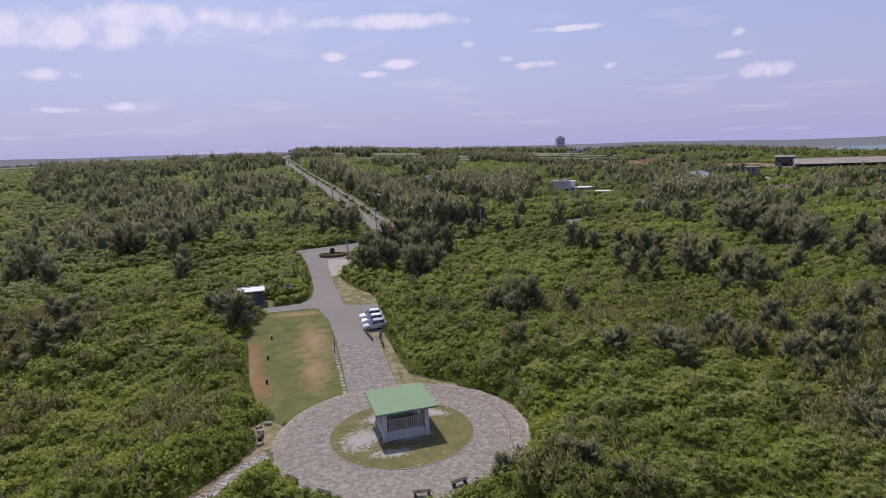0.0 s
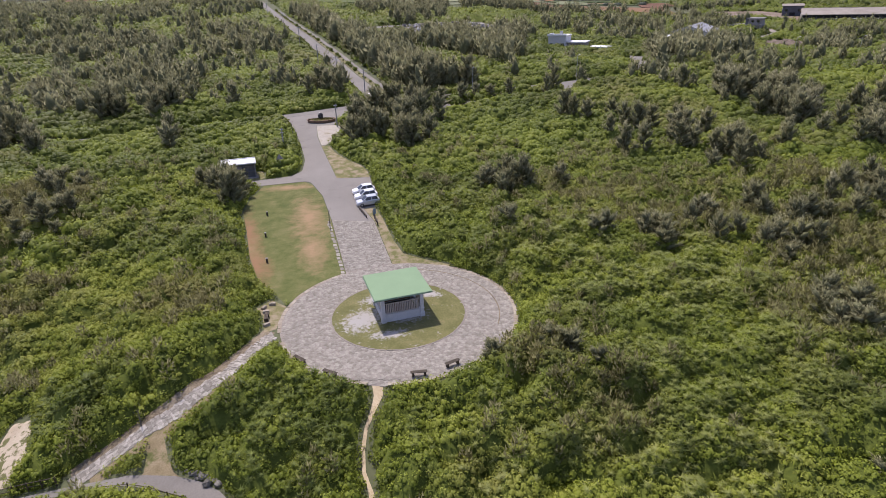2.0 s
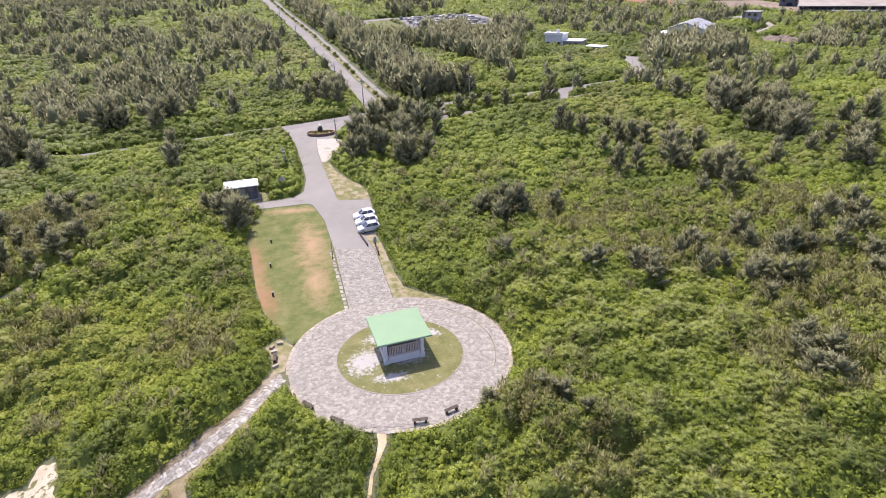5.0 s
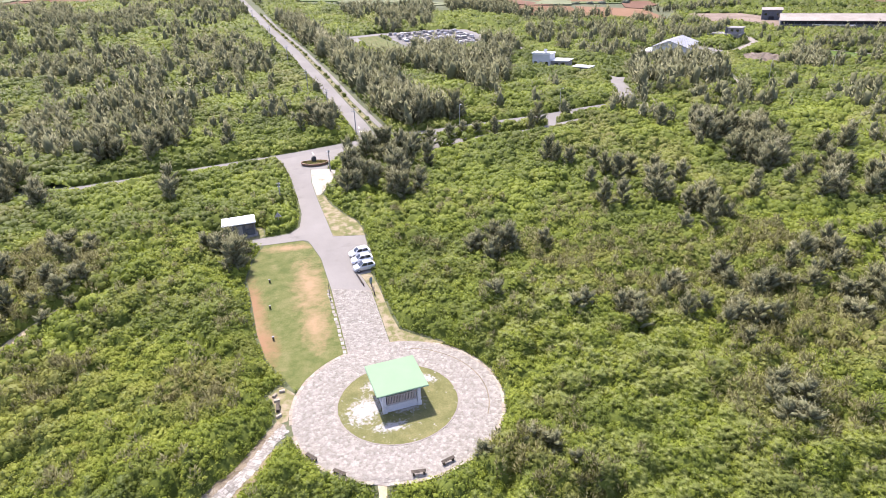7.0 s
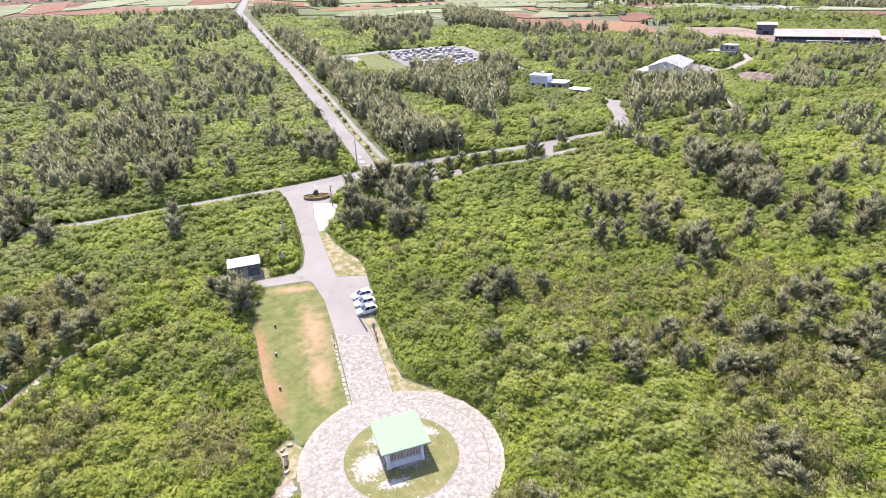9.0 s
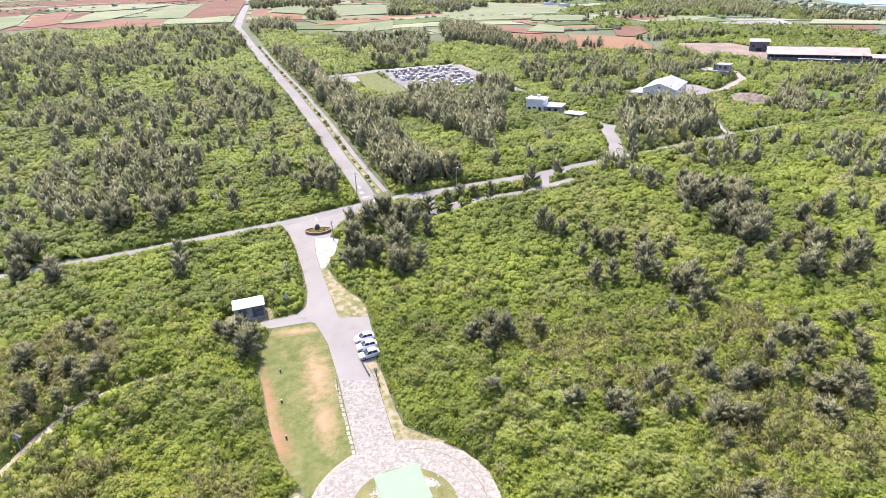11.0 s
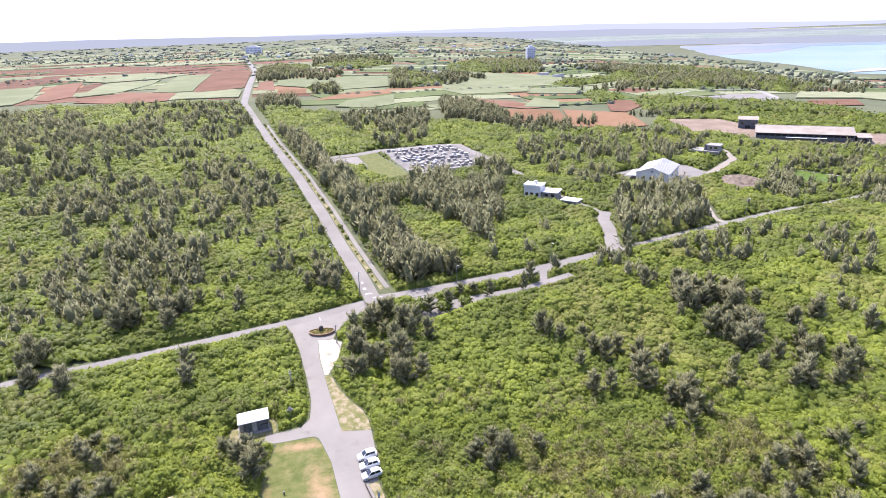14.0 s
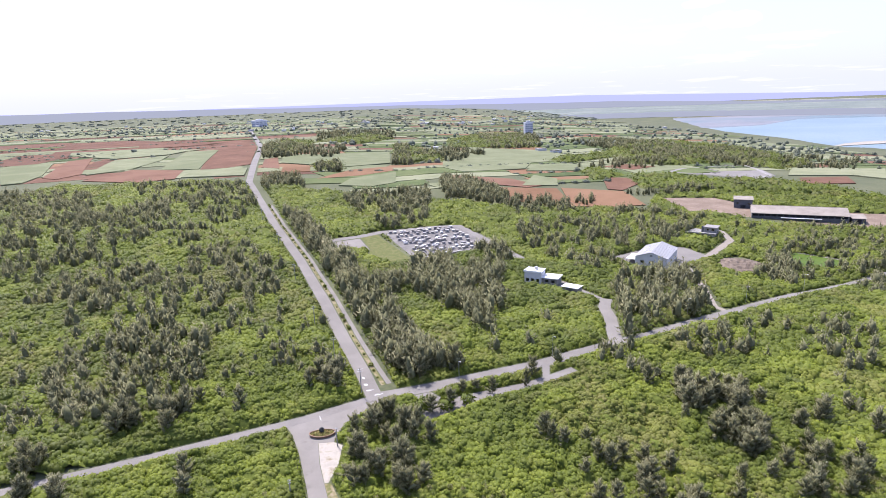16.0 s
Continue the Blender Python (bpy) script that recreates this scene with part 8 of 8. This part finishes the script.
grove("far", 1.2, 5.0, 8.0, [(-150.0, 620.0), (-100.0, 610.0), (-95.0, 720.0), (-150.0, 730.0)])
grove("far", 0.35, 3.5, 5.5, [(-110.0, 150.0), (-40.0, 190.0), (-20.0, 140.0), (-50.0, 100.0), (-100.0, 110.0)])
grove("far", 5.0, 5.0, 7.5, [(8, 221), (38, 242), (47, 232), (41, 214), (15, 207)])
SINGLE_OAKS = [(-32.6, 38.2, 4.4), (-29.6, 37.4, 4.6), (-36.0, 40.9, 3.8), (-28.6, 39.6, 3.6), (-31.0, 40.0, 4.6), (44.3, -6.2, 3.3), (43.8, -3.0, 3.2), (45.6, -7.6, 3.4), (38.2, -23.3, 3.0), (46.6, 8.0, 3.2)]
SINGLE_OAKS += [(-53.4, 70.3, 5.2), (-51.2, 63.6, 5.0), (-32.8, 128.6, 5.5), (-30.0, 126.5, 5.0), (-24.5, 109.5, 6.5), (-22.8, 105.5, 6.0), (-27.0, 112.0, 5.5), (31.7, 79.1, 5.5), (33.5, 76.5, 5.0), (36.2, 74.6, 4.6)]
SINGLE_OAKS += [(41.6, 73.8, 4.5), (36.5, 127.5, 6.5), (46.0, 146.0, 6.0), (48.3, 68.9, 4.5), (91.4, 67.8, 5.0), (25.5, 124.5, 6.0), (112.5, 85.2, 5.5), (14.0, 21.8, 3.6), (27.3, 18.1, 3.8), (25.5, 17.3, 3.4)]
SINGLE_OAKS += [(44.9, -1.5, 3.6), (47.5, -3.5, 3.6), (70.9, 18.1, 5.0), (69.0, 15.0, 4.4), (24.6, 37.9, 3.6), (66.0, 30.5, 4.6), (62.0, 27.0, 4.2), (71.0, 33.0, 4.6), (56.0, 22.0, 3.8), (17.5, -9.5, 3.0)]
SINGLE_OAKS += [(15.5, -8.0, 2.8), (19.8, -11.4, 2.6), (10.5, -9.6, 2.4), (-58.0, 37.0, 4.0), (-63.0, 41.0, 4.2), (-54.0, 30.0, 3.6), (-68.0, 34.0, 4.0), (-15.4, 66.8, 3.2), (4.5, 92.6, 4.2), (9.5, 95.2, 4.4)]
SINGLE_OAKS += [(-26.2, 106.5, 6.2), (-28.6, 110.2, 6.6), (-25.4, 112.6, 7.0), (-29.2, 115.2, 6.0), (-23.4, 114.2, 6.8), (-31.5, 107.4, 5.2), (-27.0, 118.5, 6.2)]
SINGLE_OAKS += [(21.5, 100.5, 4.2), (34.6, 109.5, 5.0), (43.5, 117.0, 5.2), (31.8, 103.9, 4.2), (13.0, 101.6, 3.4), (17.0, 103.0, 2.8)]


def inside(poly, x, y):
    return clear_distance(x, y, [poly]) < 0


def plant_oaks():
    kinds = [oak_thing("she_oak", 50 + i, 6.0, 1350, (0.28, 0.56), "feathery grey-green she-oak rising above the shrubs") for i in range(7)]
    spots = list(SINGLE_OAKS)
    r = np.random.default_rng(3)
    for poly, per, lo, hi in GROVES["mid"]:
        P = np.array(poly)
        area = (np.ptp(P[:, 0]) * np.ptp(P[:, 1]))
        n = int(area * per * 1.55 / 100)
        x, y = r.uniform(P[:, 0].min(), P[:, 0].max(), n), r.uniform(P[:, 1].min(), P[:, 1].max(), n)
        k = inside(poly, x, y) & (clear_distance(x, y) > 1.6)
        spots += [(a, b, r.uniform(lo, hi)) for a, b in zip(x[k], y[k])]
    spots.sort(key=lambda q: math.hypot(q[0] - 6, q[1] + 57))
    rest = spots[298:]
    spots = spots[:298]
    used = set()
    for a, b, tall in spots:
        i = int(r.integers(0, len(kinds)))
        m = pose(a, b, float(height(a, b)) - 0.1, 0, 0, r.uniform(0, 360)) @ Matrix.Diagonal((tall / 6 * r.uniform(0.85, 1.2) * (1.5 if tall < 3.8 else 1.1),) * 2 + (tall / 6 * 1.25, 1))
        if i in used:
            ob = copy_thing(kinds[i], pose(0, 0, 0))
        else:
            ob = kinds[i]
            used.add(i)
        ob.matrix_world = m
    # distant stands
    rr = np.random.default_rng(5)
    shapes = []
    for i in range(8):
        shapes.append(far_oak_shape(rr, 6.0, 92))
    needles, cores = [[], [], [], []], [[], []]
    cv = 0
    for poly, per, lo, hi in [([(a - 1, b - 1), (a + 1, b - 1), (a + 1, b + 1), (a - 1, b + 1)], 0, t, t) for a, b, t in rest] + GROVES["far"]:
        P = np.array(poly)
        n = int(np.ptp(P[:, 0]) * np.ptp(P[:, 1]) * per * 1.65 / 100)
        if per:
            x, y = rr.uniform(P[:, 0].min(), P[:, 0].max(), n), rr.uniform(P[:, 1].min(), P[:, 1].max(), n)
            k = inside(poly, x, y) & (clear_distance(x, y) > 1.5) & in_view(x, y) & (value_noise(x, y, 14, 77) > 0.27)
            x, y = x[k], y[k]
        else:
            x, y = np.array([P[:, 0].mean()]), np.array([P[:, 1].mean()])
        z = height(x, y)
        for a, b, c in zip(x, y, z):
            CV, CF, V, shade = shapes[int(rr.integers(0, 8))]
            s, t = rr.uniform(lo, hi) * 1.32 / 6, rr.uniform(0, 6.28)
            w = s * rr.uniform(0.9, 1.3)
            R = np.array([[math.cos(t) * w, -math.sin(t) * w, 0], [math.sin(t) * w, math.cos(t) * w, 0], [0, 0, s]]).T
            o = np.array([a, b, c])
            own = 0.38 + 0.5 * (float(value_noise(a, b, 40, 88)) - 0.5) + rr.normal(0, 0.13)
            needles[0].append(V @ R + o); needles[1].append(shade @ R); needles[2].append(own + rr.normal(0, 0.06, len(shade)))
            needles[3].append(np.full(len(shade), np.clip(rr.normal(0.05, 0.15), 0, 0.6)))
            cores[0].append(CV @ R + o); cores[1].append(CF + cv); cv += len(CV)
    stand = leaf_mesh("she_oak_stand", *(np.concatenate(n) for n in needles), M["needle"])
    tagged(stand, "stands of feathery grey-green she-oaks in the scrub", "trees", kind="stuff")
    tagged(link_mesh("she_oak_stand_shade", np.concatenate(cores[0]), np.concatenate(cores[1]), M["needle_core"], smooth=True), "inner foliage of the she-oak stands, coloured dark for crown shade", "trees", kind="stuff")


plant_oaks()


# ---- far country, then the small stones ----
hedges, _ = build_fields()
build_hedges(hedges)
build_bay()
build_reservoir()
build_distance()
build_villages()
kerb_ring()
lay_front_path()
lay_paving()
